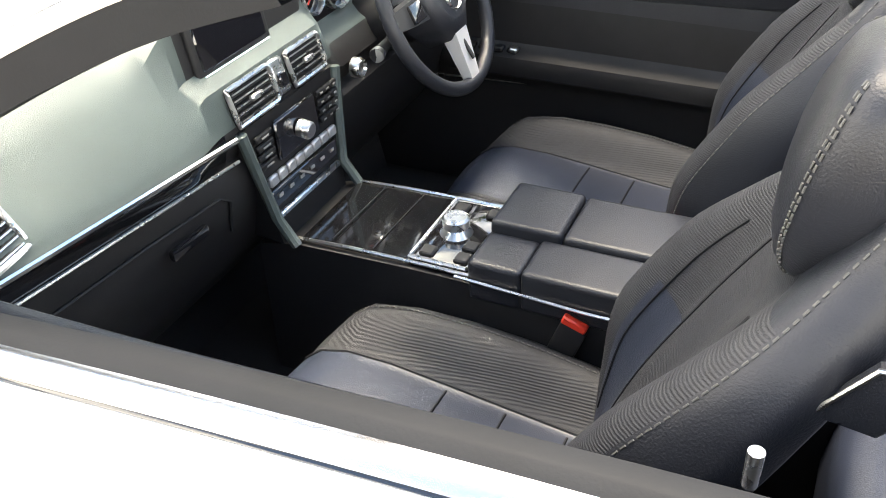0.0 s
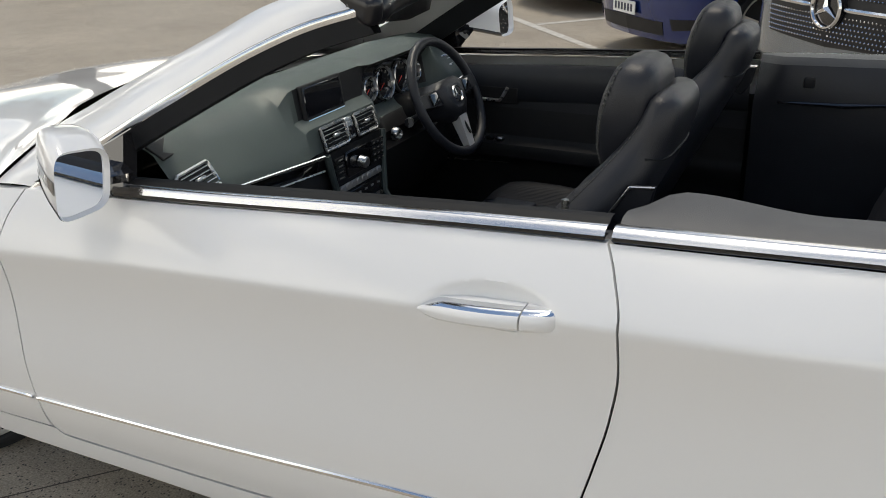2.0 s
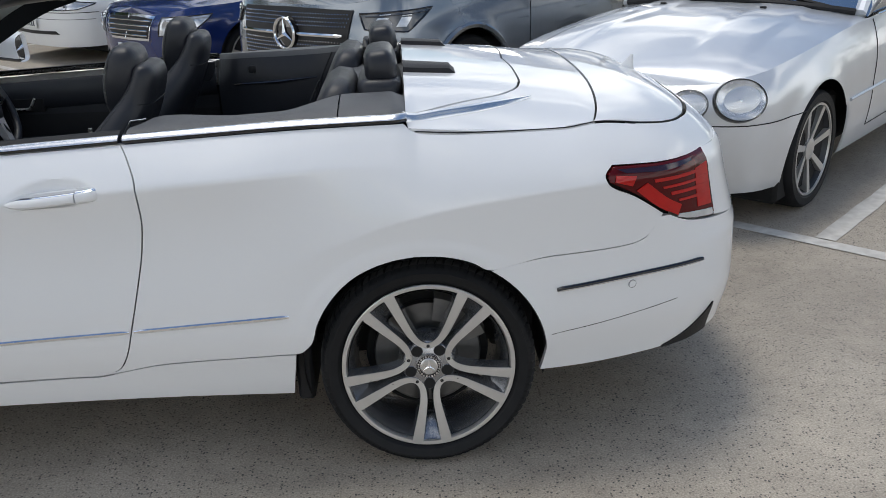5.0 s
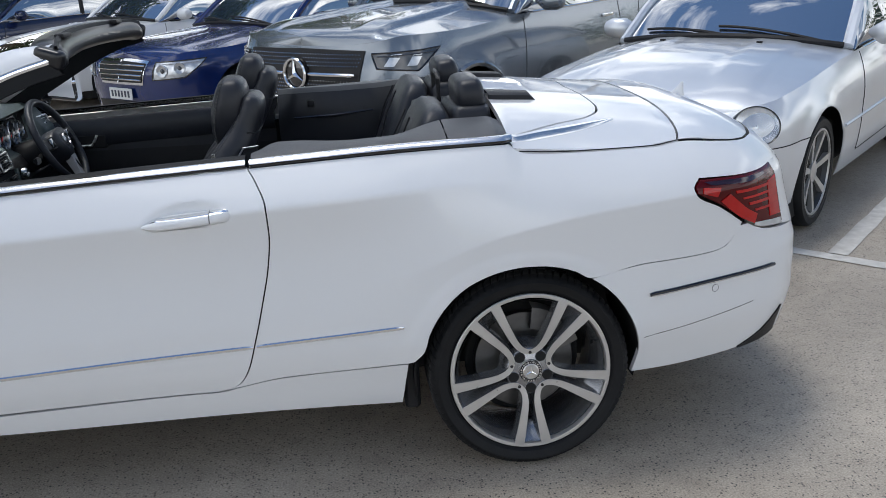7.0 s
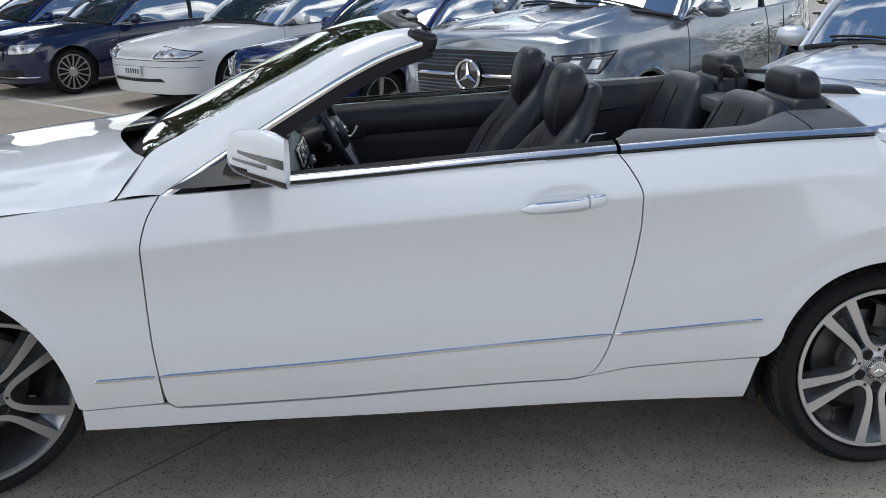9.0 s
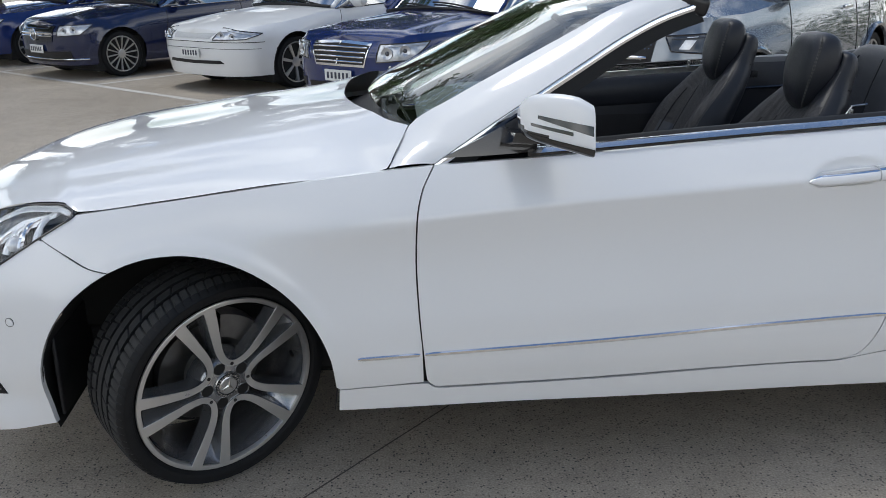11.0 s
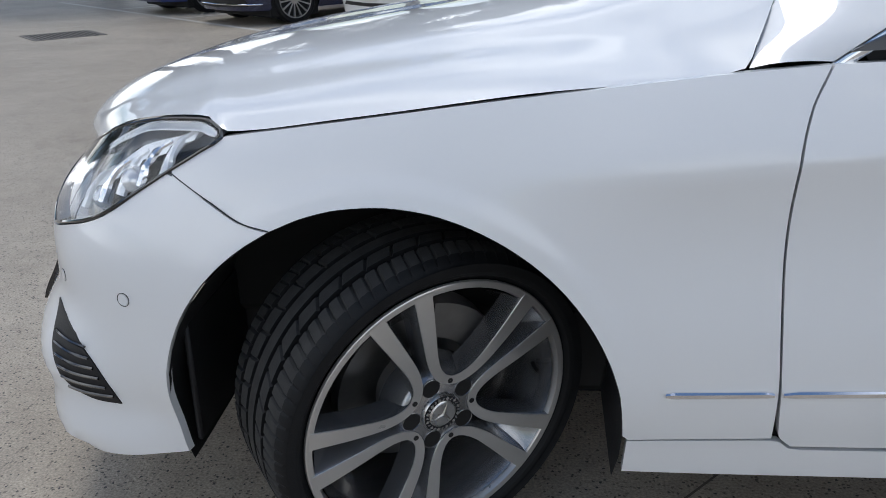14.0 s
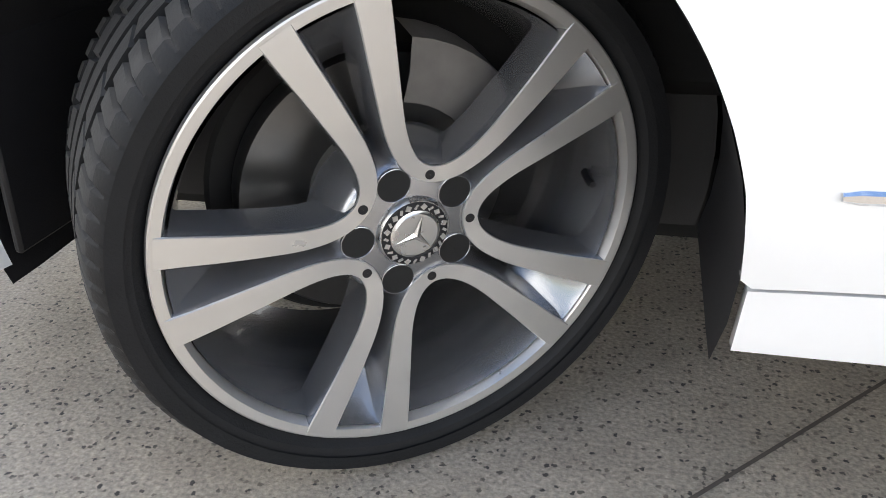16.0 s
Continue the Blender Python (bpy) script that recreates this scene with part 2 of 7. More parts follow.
class Flank:
    """A car's side as a skin over its plan outline: s runs from nose to tail, z up, off outwards."""

    def __init__(self, plan, inset):
        p = resample(plan, 500)
        t = np.concatenate([[0], np.cumsum(np.linalg.norm(np.diff(p, axis=0), axis=1))])
        i = np.argmin(abs(p[:, 0] - 1.0))
        self.p, self.t, self.inset = p, t - t[i] + p[i, 0], inset
        d = np.gradient(p, axis=0)
        d /= np.linalg.norm(d, axis=1)[:, None]
        self.n = np.stack([-d[:, 1], d[:, 0]], 1)

    def s_of(self, x):
        return float(np.interp(x, self.p[:, 0], self.t))

    def at(self, s, z, off=0.0):
        s, z = np.asarray(s, float), np.asarray(z, float)
        x, y = np.interp(s, self.t, self.p[:, 0]), np.interp(s, self.t, self.p[:, 1])
        nx, ny = np.interp(s, self.t, self.n[:, 0]), np.interp(s, self.t, self.n[:, 1])
        k = self.inset(x, z) - off
        return np.stack([x + nx * k, y + ny * k, z + 0 * x], -1)

    def panel(self, bottom, right, top, left, nu=24, nv=12, gap=0.0022, off=0.0, roll=0.018, x_given=True):
        """A sheet-metal panel with its edges rolled inwards. Borders in x and z."""
        f = (lambda c: [(self.s_of(a), b) for a, b in c]) if x_given else (lambda c: c)
        P = coons(f(bottom), f(right), f(top), f(left), nu, nv)
        Q = P.copy()
        for sl, ne in (((0,), (1,)), ((-1,), (-2,))):
            d = P[ne[0]] - P[sl[0]]
            Q[sl[0]] += d / (np.linalg.norm(d, axis=-1, keepdims=True) + 1e-9) * gap
            d = P[:, ne[0]] - P[:, sl[0]]
            Q[:, sl[0]] += d / (np.linalg.norm(d, axis=-1, keepdims=True) + 1e-9) * gap
        Q = np.pad(Q, ((1, 1), (1, 1), (0, 0)), mode="edge")
        o = np.full(Q.shape[:2], off)
        o[0], o[-1], o[:, 0], o[:, -1] = off - roll, off - roll, off - roll, off - roll
        X = self.at(Q[..., 0], Q[..., 1], o)
        return X.reshape(-1, 3), grid_faces(Q.shape[0], Q.shape[1])

    def line(self, curve, n=60, off=0.0):
        c = resample([(self.s_of(a), b) for a, b in curve], n)
        return self.at(c[:, 0], c[:, 1], off)

    def moulding(self, curve, height, proud, n=60):
        """A raised strip along a line."""
        c = resample([(self.s_of(a), b) for a, b in curve], n)
        k = np.minimum(1, np.minimum(np.arange(n), n - 1 - np.arange(n)) / 2.0 + 0.6)
        rows = []
        for dz, o in ((-0.5, -0.004), (-0.5, 0.5), (-0.25, 1.0), (0.25, 1.0), (0.5, 0.5), (0.5, -0.004)):
            rows.append(self.at(c[:, 0], c[:, 1] + dz * height * k, np.where(o < 0, o, o * proud)))
        X = np.stack(rows, 1)
        return X.reshape(-1, 3), grid_faces(n, len(rows))


def both_sides(name, vf, mats, parent, label="", angle=38):
    a = part(name, vf, mats, parent, label, angle=angle)
    b = part(name, flipped(vf), mats, parent, label, angle=angle)
    return a, b


# ---- ground ----
def concrete_material():
    m = bpy.data.materials.new("exposed_aggregate_concrete")
    m.use_nodes = True
    nt, N, L = m.node_tree, m.node_tree.nodes, m.node_tree.links
    b = N["Principled BSDF"]
    b.inputs["Roughness"].default_value = 0.56
    co = N.new("ShaderNodeTexCoord")

    def noise_tex(scale, detail=5, rough=0.5):
        n = N.new("ShaderNodeTexNoise")
        n.inputs["Scale"].default_value = scale
        n.inputs["Detail"].default_value = detail
        n.inputs["Roughness"].default_value = rough
        L.new(co.outputs["Object"], n.inputs["Vector"])
        return n.outputs["Fac"]

    def ramp(fac, a, b2, ca, cb):
        r = N.new("ShaderNodeValToRGB")
        r.color_ramp.elements[0].position, r.color_ramp.elements[1].position = a, b2
        r.color_ramp.elements[0].color, r.color_ramp.elements[1].color = (*ca, 1), (*cb, 1)
        L.new(fac, r.inputs["Fac"])
        return r.outputs["Color"]

    def mixed(fac, a, b2, mode="MIX"):
        x = N.new("ShaderNodeMix")
        x.data_type, x.blend_type = "RGBA", mode
        if isinstance(fac, float):
            x.inputs["Factor"].default_value = fac
        else:
            L.new(fac, x.inputs["Factor"])
        for k, q in (("A", a), ("B", b2)):
            if isinstance(q, tuple):
                x.inputs[k].default_value = (*q, 1)
            else:
                L.new(q, x.inputs[k])
        return x.outputs["Result"]

    large = ramp(noise_tex(0.7, 6, 0.6), 0.3, 0.72, (0.312, 0.270, 0.220), (0.462, 0.410, 0.340))
    fine = ramp(noise_tex(160, 4), 0.25, 0.75, (0.55, 0.55, 0.56), (1.35, 1.34, 1.32))
    base = mixed(1.0, large, fine, "MULTIPLY")
    patchy = ramp(noise_tex(11, 6, 0.65), 0.30, 0.70, (0.88, 0.87, 0.86), (1.10, 1.10, 1.09))
    base = mixed(1.0, base, patchy, "MULTIPLY")
    v = N.new("ShaderNodeTexVoronoi")
    v.inputs["Scale"].default_value = 112
    v.inputs["Randomness"].default_value = 1.0
    wob = N.new("ShaderNodeTexNoise")
    wob.inputs["Scale"].default_value = 170
    wob.inputs["Detail"].default_value = 2
    L.new(co.outputs["Object"], wob.inputs["Vector"])
    off = N.new("ShaderNodeVectorMath")
    off.operation = "MULTIPLY_ADD"
    off.inputs[1].default_value = (0.010, 0.010, 0.0)
    L.new(wob.outputs["Color"], off.inputs[0])
    L.new(co.outputs["Object"], off.inputs[2])
    L.new(off.outputs["Vector"], v.inputs["Vector"])
    sep = N.new("ShaderNodeSeparateColor")
    L.new(v.outputs["Color"], sep.inputs["Color"])
    pick = ramp(sep.outputs["Red"], 0.70, 0.74, (0, 0, 0), (1, 1, 1))
    size = ramp(v.outputs["Distance"], 0.30, 0.46, (1, 1, 1), (0, 0, 0))
    stone = mixed(1.0, pick, size, "MULTIPLY")
    tone = ramp(sep.outputs["Green"], 0.2, 0.9, (0.05, 0.046, 0.042), (0.19, 0.16, 0.13))
    col = mixed(stone, base, tone)
    stain = ramp(noise_tex(2.4, 8, 0.7), 0.56, 0.80, (1, 1, 1), (0.72, 0.70, 0.68))
    col = mixed(1.0, col, stain, "MULTIPLY")
    L.new(col, b.inputs["Base Color"])
    bp = N.new("ShaderNodeBump")
    bp.inputs["Strength"].default_value = 0.5
    bp.inputs["Distance"].default_value = 0.004
    L.new(noise_tex(110, 6), bp.inputs["Height"])
    L.new(bp.outputs["Normal"], b.inputs["Normal"])
    return m


CONCRETE = concrete_material()
LINE_PAINT = material("worn_line_paint", (0.62, 0.60, 0.56), 0.75, vary=0.22, scale=14, bump=0.4, bump_scale=120, dirt=(0.42, 0.39, 0.35))
JOINT = material("joint_filler", (0.11, 0.095, 0.08), 0.9, vary=0.3, scale=20)
IRON = material("drain_iron", (0.17, 0.16, 0.15), 0.7, metal=0.3, vary=0.3, scale=30)

g_n = 40
g_x = np.linspace(-60, 60, g_n)
ground = part("ground", ([(x, y, 0) for x in g_x for y in g_x], grid_faces(g_n, g_n)), CONCRETE)
tagged(ground, "grey-brown exposed aggregate concrete yard with dark specks", "ground", kind="structure")

STALL = Vector((0.70, 0.714, 0))      # into the parking bays
ALONG = Vector((0.692, -0.722, 0))    # along the front of the bays
BAY0 = Vector((-3.3, 9.15, 0))


def strip_on_ground(name, a, b, width, z, mat, label, category):
    a, b = Vector(a), Vector(b)
    d = (b - a).normalized()
    n = Vector((-d.y, d.x, 0)) * width / 2
    k = 24
    v = []
    for i in range(k + 1):
        c = a + (b - a) * i / k
        w = 1 + 0.06 * math.sin(i * 2.7) + 0.04 * math.sin(i * 7.1)
        v += [c - n * w + Vector((0, 0, z)), c + n * w + Vector((0, 0, z))]
    f = [(2 * i, 2 * i + 2, 2 * i + 3, 2 * i + 1) for i in range(k)]
    return tagged(part(name, (v, f), mat), label, category, kind="structure")


strip_on_ground("bay_line", BAY0 - ALONG * 9, BAY0 + ALONG * 15, 0.10, 0.004, LINE_PAINT, "worn white painted line along the parking bays", "line marking")
for i in range(-3, 6):
    p = BAY0 + ALONG * 2.9 * i
    strip_on_ground("bay_divider", p + STALL * 0.06, p + STALL * 5.0, 0.10, 0.004, LINE_PAINT, "worn white painted line between two parking bays", "line marking")
strip_on_ground("slab_joint", (1.6, 0.64, 0), (-1.6, -2.92, 0), 0.006, 0.003, JOINT, "dark joint between two concrete slabs", "joint")

grate = thing("drain_grate", "rusty iron drain grate set in the concrete", "drain", pose(-6.05, 9.2, 0.003, 0, 0, 42), kind="structure")
part("grate_frame", join(rbox(0.9, 0.05, 0.006, 0, 1, pose(0, 0.42, 0)), rbox(0.9, 0.05, 0.006, 0, 1, pose(0, -0.42, 0)), rbox(0.05, 0.80, 0.006, 0, 1, pose(0.43, 0, 0)), rbox(0.05, 0.80, 0.006, 0, 1, pose(-0.43, 0, 0))), IRON, grate)
# flat dark sheet in place of the shaded pit below the bars
part("grate_pit", rbox(0.82, 0.80, 0.002, 0, 1, pose(0, 0, 0.0)), DARK, grate)
for k in range(13):
    part("grate_bar", rbox(0.025, 0.80, 0.006, 0, 1, pose(-0.38 + 0.063 * k, 0, 0.002)), IRON, grate)


# ---- the white convertible: body ----
PLAN = [(-0.86, 0), (-0.85, -0.2), (-0.81, -0.42), (-0.73, -0.62), (-0.61, -0.775), (-0.48, -0.848), (-0.3, -0.878), (0, -0.890), (0.42, -0.897),
        (1.0, -0.886), (1.9, -0.868), (2.4, -0.872), (2.76, -0.888), (3.14, -0.862), (3.40, -0.81), (3.60, -0.73), (3.74, -0.58), (3.81, -0.35), (3.83, 0)]
TOP_X = [-0.9, -0.62, -0.3, -0.085, 0.19, 0.53, 0.65, 0.95, 1.41, 1.92, 2.35, 2.69, 2.76, 3.2, 3.3, 3.5, 3.85]
TOP_Z = [0.70, 0.80, 0.850, 0.876, 0.912, 0.948, 0.957, 0.966, 0.988, 1.010, 1.026, 1.032, 1.002, 0.988, 0.998, 0.988, 0.976]
ARCH_F, ARCH_R = (-0.035, 0.352, 0.398), (2.752, 0.318, 0.362)


def top_z(x):
    return np.interp(x, TOP_X, TOP_Z)


def inset_main(x, z):
    zc = cub(x, [-0.5, 0.3, 0.6, 1.0, 1.65, 2.0, 2.5], [0.76, 0.803, 0.824, 0.853, 0.884, 0.908, 0.93])
    zr = cub(x, [2.0, 2.35, 2.7, 3.0, 3.3, 3.85], [0.58, 0.66, 0.785, 0.835, 0.855, 0.86])
    zt = cub(x, TOP_X, TOP_Z) + 0.02
    it = cub(x, [-0.9, -0.3, 0.5, 1.0, 1.9, 2.7, 3.3, 3.85], [0.10, 0.10, 0.082, 0.10, 0.125, 0.145, 0.16, 0.16])
    foot = cub(z, [0.12, 0.2, 0.27, 0.34, 0.40, 0.45], [0.12, 0.075, 0.045, 0.028, 0.012, 0.004])

    def up(zk, a, b):
        t = np.clip((z - zk) / np.maximum(zt - zk, 0.02), 0, 1.4)
        return it * (a * t + b * t * t)

    hollow = 0.017 * np.sin(np.pi * np.clip((z - 0.47) / np.maximum(zc - 0.47, 0.05), 0, 1) ** 1.6)
    k_mid = np.sqrt(np.where(z > zc, up(zc, 0.72, 0.28), hollow) ** 2 + 0.0022 ** 2) - 0.0022
    k_rear = np.where(z > zr, up(zr, 0.35, 0.65), 0.008 * np.sin(np.pi * np.clip((z - 0.45) / np.maximum(zr - 0.45, 0.05), 0, 1)))
    k_front = up(0.60, 0.0, 1.0)
    wf = sstep(0.05, 0.5, x)
    wr = sstep(2.12, 2.85, x)
    k = (1 - wf) * k_front + wf * ((1 - wr) * k_mid + wr * k_rear)
    k = np.where(z < 0.45, foot, k + 0.004 * np.clip(1 - (z - 0.45) / 0.1, 0, 1))
    k = k - 0.075 * sstep(-0.48, -0.70, x) * sstep(0.56, 0.38, z) * sstep(0.19, 0.25, z) - 0.03 * sstep(-0.36, -0.55, x) * sstep(0.36, 0.24, z)
    hz = z - (0.886 + 0.066 * (x - 1.77))
    bowl = ((x - 1.772) / 0.135) ** 2 + (hz / np.where(hz > 0, 0.056, 0.020)) ** 2
    k = k + 0.027 * sstep(1.0, 0.1, bowl)
    k = k + sstep(3.42, 3.70, x) * (0.062 * np.clip((z - 0.67) / 0.21, 0, 1) - 0.012 * sstep(0.67, 0.62, z))
    for ax, az, ar in (ARCH_F, ARCH_R):
        r = np.hypot(x - ax, z - az)
        k = k - 0.004 * sstep(ar + 0.055, ar + 0.020, r) * sstep(0.30, 0.42, z)
    return k


SIDE = Flank(PLAN, inset_main)
car = thing("convertible_car", "pearl white convertible with folded roof and black leather seats", "car")

DOOR_F = [(0.635, 0.335), (0.611, 0.362), (0.603, 0.45), (0.596, 0.554), (0.592, 0.69), (0.597, 0.821), (0.613, 0.891), (0.650, 0.957)]
DOOR_R = [(1.80, 0.342), (1.858, 0.360), (1.893, 0.409), (1.924, 0.503), (1.961, 0.637), (1.984, 0.735), (1.996, 0.832), (1.994, 0.912), (1.969, 0.975), (1.945, 1.011)]
BELT = [(0.65, 0.957), (0.95, 0.966), (1.41, 0.988), (1.945, 1.011)]


def arc(a, ang0, ang1, n=14):
    x, z, r = a
    return [(x + r * math.cos(radians(ang0 + (ang1 - ang0) * i / (n - 1))), z + r * math.sin(radians(ang0 + (ang1 - ang0) * i / (n - 1)))) for i in range(n)]


arch_f_rear = arc(ARCH_F, 116, -1.5)
door_vf = SIDE.panel([(0.635, 0.335), (1.04, 0.333), (1.353, 0.339), (1.671, 0.343), (1.80, 0.342)], DOOR_R, BELT, DOOR_F, 180, 110)
fender_vf = SIDE.panel(arch_f_rear + [(0.605, 0.352)], [(0.605, 0.352)] + [p for p in DOOR_F if p[1] > 0.44],
                       [(-0.300, 0.850), (-0.085, 0.876), (0.193, 0.912), (0.528, 0.948), (0.65, 0.957)],
                       [arch_f_rear[0], (-0.262, 0.723), (-0.315, 0.752), (-0.398, 0.793), (-0.349, 0.823), (-0.300, 0.850)], 60, 30)
bump_top = [(-0.865, 0.62), (-0.74, 0.648), (-0.684, 0.663), (-0.625, 0.684), (-0.578, 0.698), (-0.53, 0.717), (-0.469, 0.751), (-0.401, 0.792), (-0.315, 0.751), (-0.262, 0.722), arch_f_rear[0]]
bump_vf = SIDE.panel([(-0.86, 0.20), (-0.74, 0.215), (-0.60, 0.235), (-0.427, 0.262)], [(-0.427, 0.262)] + arc(ARCH_F, 188, 116, 10),
                     bump_top, [(-0.86, 0.20), (-0.86, 0.62)], 44, 24)
quarter_bot = [(1.80, 0.342), (1.86, 0.352), (2.0, 0.375), (2.382, 0.388)] + arc(ARCH_R, 168, 58, 14) + [(3.129, 0.652), (3.30, 0.656), (3.375, 0.662), (3.410, 0.676), (3.462, 0.740)]
quarter_vf = SIDE.panel(quarter_bot, [(3.462, 0.740), (3.369, 0.804), (3.284, 0.852), (3.277, 0.872), (3.300, 0.898), (3.44, 0.984)],
                        [(1.945, 1.011), (2.35, 1.026), (2.715, 1.032), (2.735, 1.014), (2.77, 1.002), (2.90, 0.994), (3.2, 0.988), (3.30, 0.997), (3.44, 0.984)], DOOR_R, 170, 76)
rbump_top = arc(ARCH_R, 58, 57, 2)[:1] + [(3.129, 0.652), (3.30, 0.656), (3.375, 0.662), (3.410, 0.676), (3.462, 0.740), (3.505, 0.720), (3.55, 0.703), (3.632, 0.689), (3.74, 0.675), (3.83, 0.66)]
rbump_vf = SIDE.panel([(3.098, 0.270), (3.25, 0.272), (3.47, 0.282), (3.63, 0.305), (3.83, 0.33)], [(3.83, 0.33), (3.83, 0.66)],
                      rbump_top, [(3.098, 0.272), (3.112, 0.36)] + arc(ARCH_R, 14, 58, 8), 40, 22)
sill_vf = SIDE.panel([(0.362, 0.268), (0.72, 0.266), (1.342, 0.252), (1.997, 0.243), (2.354, 0.232)], [(2.354, 0.232), (2.378, 0.386)],
                     [(0.367, 0.343), (0.612, 0.350), (0.640, 0.331), (1.04, 0.329), (1.671, 0.339), (1.80, 0.338), (1.87, 0.352), (2.0, 0.372), (2.378, 0.384)],
                     [(0.362, 0.268), (0.367, 0.343)], 90, 8)
tail_vf = SIDE.panel([(3.288, 0.899), (3.43, 0.893), (3.55, 0.890), (3.68, 0.889), (3.83, 0.89)], [(3.83, 0.89), (3.83, 0.974)],
                     [(3.428, 0.985), (3.55, 0.972), (3.66, 0.965), (3.83, 0.974)], [(3.288, 0.899), (3.428, 0.985)], 30, 12, 0.001, -0.0006, 0.012)
for vf, nv in ((quarter_vf, 78), (tail_vf, 14)):
    # the upper flange stands down into the gap beside the deck
    edge = vf[0].reshape(-1, nv, 3)[:, -2:]
    edge[:, 1] = edge[:, 0] + np.array((0, 0.004, -0.02)) * np.where(edge[:, :1, 0] > 2.74, 1, 0)
fenders = both_sides("front_wing", fender_vf, WHITE, car)
doors = both_sides("door", door_vf, WHITE, car)
quarters = both_sides("rear_quarter", quarter_vf, WHITE, car)
both_sides("sill", sill_vf, WHITE, car)
front_bumper = part("front_bumper", join(bump_vf, flipped(bump_vf)), WHITE, car)
rear_bumper = part("rear_bumper", join(rbump_vf, flipped(rbump_vf)), WHITE, car)

both_sides("tail_panel", tail_vf, WHITE, car)
boot_face = SIDE.panel([(3.655, 0.69), (3.74, 0.672), (3.83, 0.662)], [(3.83, 0.662), (3.83, 0.89)], [(3.655, 0.893), (3.74, 0.89), (3.83, 0.89)], [(3.655, 0.69), (3.655, 0.893)], 20, 10)
both_sides("boot_face", boot_face, WHITE, car)

# dark shell behind the panel gaps, with the wheel wells cut out
shell_v, shell_f = [], []
for sg in (1, -1):
    xs = np.linspace(-0.55, 3.5, 90)
    zs = np.linspace(0.285, 0.93, 16)
    Pn = SIDE.at(*np.meshgrid([SIDE.s_of(x) for x in xs], zs, indexing="ij"), -0.03)
    Pn[..., 2] = np.minimum(Pn[..., 2], top_z(Pn[..., 0]) - 0.02)
    base = len(shell_v)
    shell_v += [(p[0], p[1] * sg, p[2]) for p in Pn.reshape(-1, 3)]
    for q in grid_faces(90, 16):
        c = np.mean([Pn.reshape(-1, 3)[i] for i in q], 0)
        if all(math.hypot(c[0] - a[0], c[2] - a[1]) > a[2] + 0.03 for a in (ARCH_F, ARCH_R)) and not (0.62 < c[0] < 3.2 and c[2] > 0.9):
            shell_f.append(tuple(base + i for i in q))
part("inner_shell", (shell_v, shell_f), DARK, car)
for a, w, low in ((ARCH_F, 0.50, -15), (ARCH_R, 0.46, -11)):
    prof = [(a[0] + (a[2] - 0.001) * math.cos(radians(d)), a[1] + (a[2] - 0.001) * math.sin(radians(d))) for d in np.linspace(low, 196, 30)]
    v = []
    for x, z in prof:
        y0 = float(SIDE.at(SIDE.s_of(x), max(z, 0.25), -0.006)[1])
        v += [(x, y0, z), (x, y0 + 0.05, z), (x, y0 + w * 0.6, z + 0.01)]
    liner = (v, grid_faces(30, 3))
    ring = [(x, y0 + w * 0.6, z) for x, z in prof]
    back = (ring, [tuple(range(30))])
    both_sides("wheel_arch_liner", join(liner, back), BLACK, car)
both_sides("sill_end", rbox(0.05, 0.46, 0.20, 0.01, 1, pose(2.388, -0.57, 0.30)), BLACK, car)
both_sides("splash_guard", rbox(0.012, 0.34, 0.24, 0.004, 1, pose(-0.402, -0.64, 0.40)), BLACK, car)
part("engine_cover", join(rbox(0.95, 1.08, 0.36, 0.02, 1, pose(0.0, 0, 0.60)), rbox(0.95, 1.48, 0.02, 0.0, 1, pose(0.0, 0, 0.805))), DARK, car)
part("boot_floor", join(rbox(0.75, 1.05, 0.36, 0.02, 1, pose(3.10, 0, 0.60)), rbox(0.75, 1.42, 0.02, 0.0, 1, pose(2.98, 0, 0.82))), DARK, car)
part("floor_pan", join(rbox(1.84, 1.30, 0.13, 0.03, 2, pose(1.36, 0, 0.215)), rbox(0.5, 1.0, 0.12, 0.03, 2, pose(3.22, 0, 0.25)), rbox(1.95, 1.54, 0.05, 0.02, 2, pose(1.36, 0, 0.300)), rbox(3.9, 0.95, 0.12, 0.02, 2, pose(1.4, 0, 0.27))), DARK, car)

# chrome and trim lines
both_sides("door_moulding", SIDE.moulding([(0.608, 0.446), (1.045, 0.456), (1.598, 0.478), (1.915, 0.489)], 0.013, 0.006), CHROME, doors[0])[1].parent = doors[1]
both_sides("wing_moulding", SIDE.moulding([(0.425, 0.441), (0.594, 0.446)], 0.013, 0.006, 14), CHROME, fenders[0])[1].parent = fenders[1]
both_sides("quarter_moulding", SIDE.moulding([(1.928, 0.490), (2.15, 0.501), (2.368, 0.512)], 0.013, 0.006, 24), CHROME, quarters[0])[1].parent = quarters[1]
both_sides("bumper_moulding", SIDE.moulding([(3.137, 0.548), (3.35, 0.562), (3.60, 0.572)], 0.015, 0.007, 30), GLOSS_BLACK, rear_bumper)
both_sides("moulding_chrome", SIDE.moulding([(3.140, 0.545), (3.35, 0.559), (3.60, 0.569)], 0.006, 0.0085, 30), CHROME, rear_bumper)
both_sides("wing_seam", tube(SIDE.line([(-0.394, 0.792), (-0.315, 0.752), (-0.262, 0.723), (-0.212, 0.711)], 24, 0.0002), 0.0010, 4), SEAL, front_bumper)


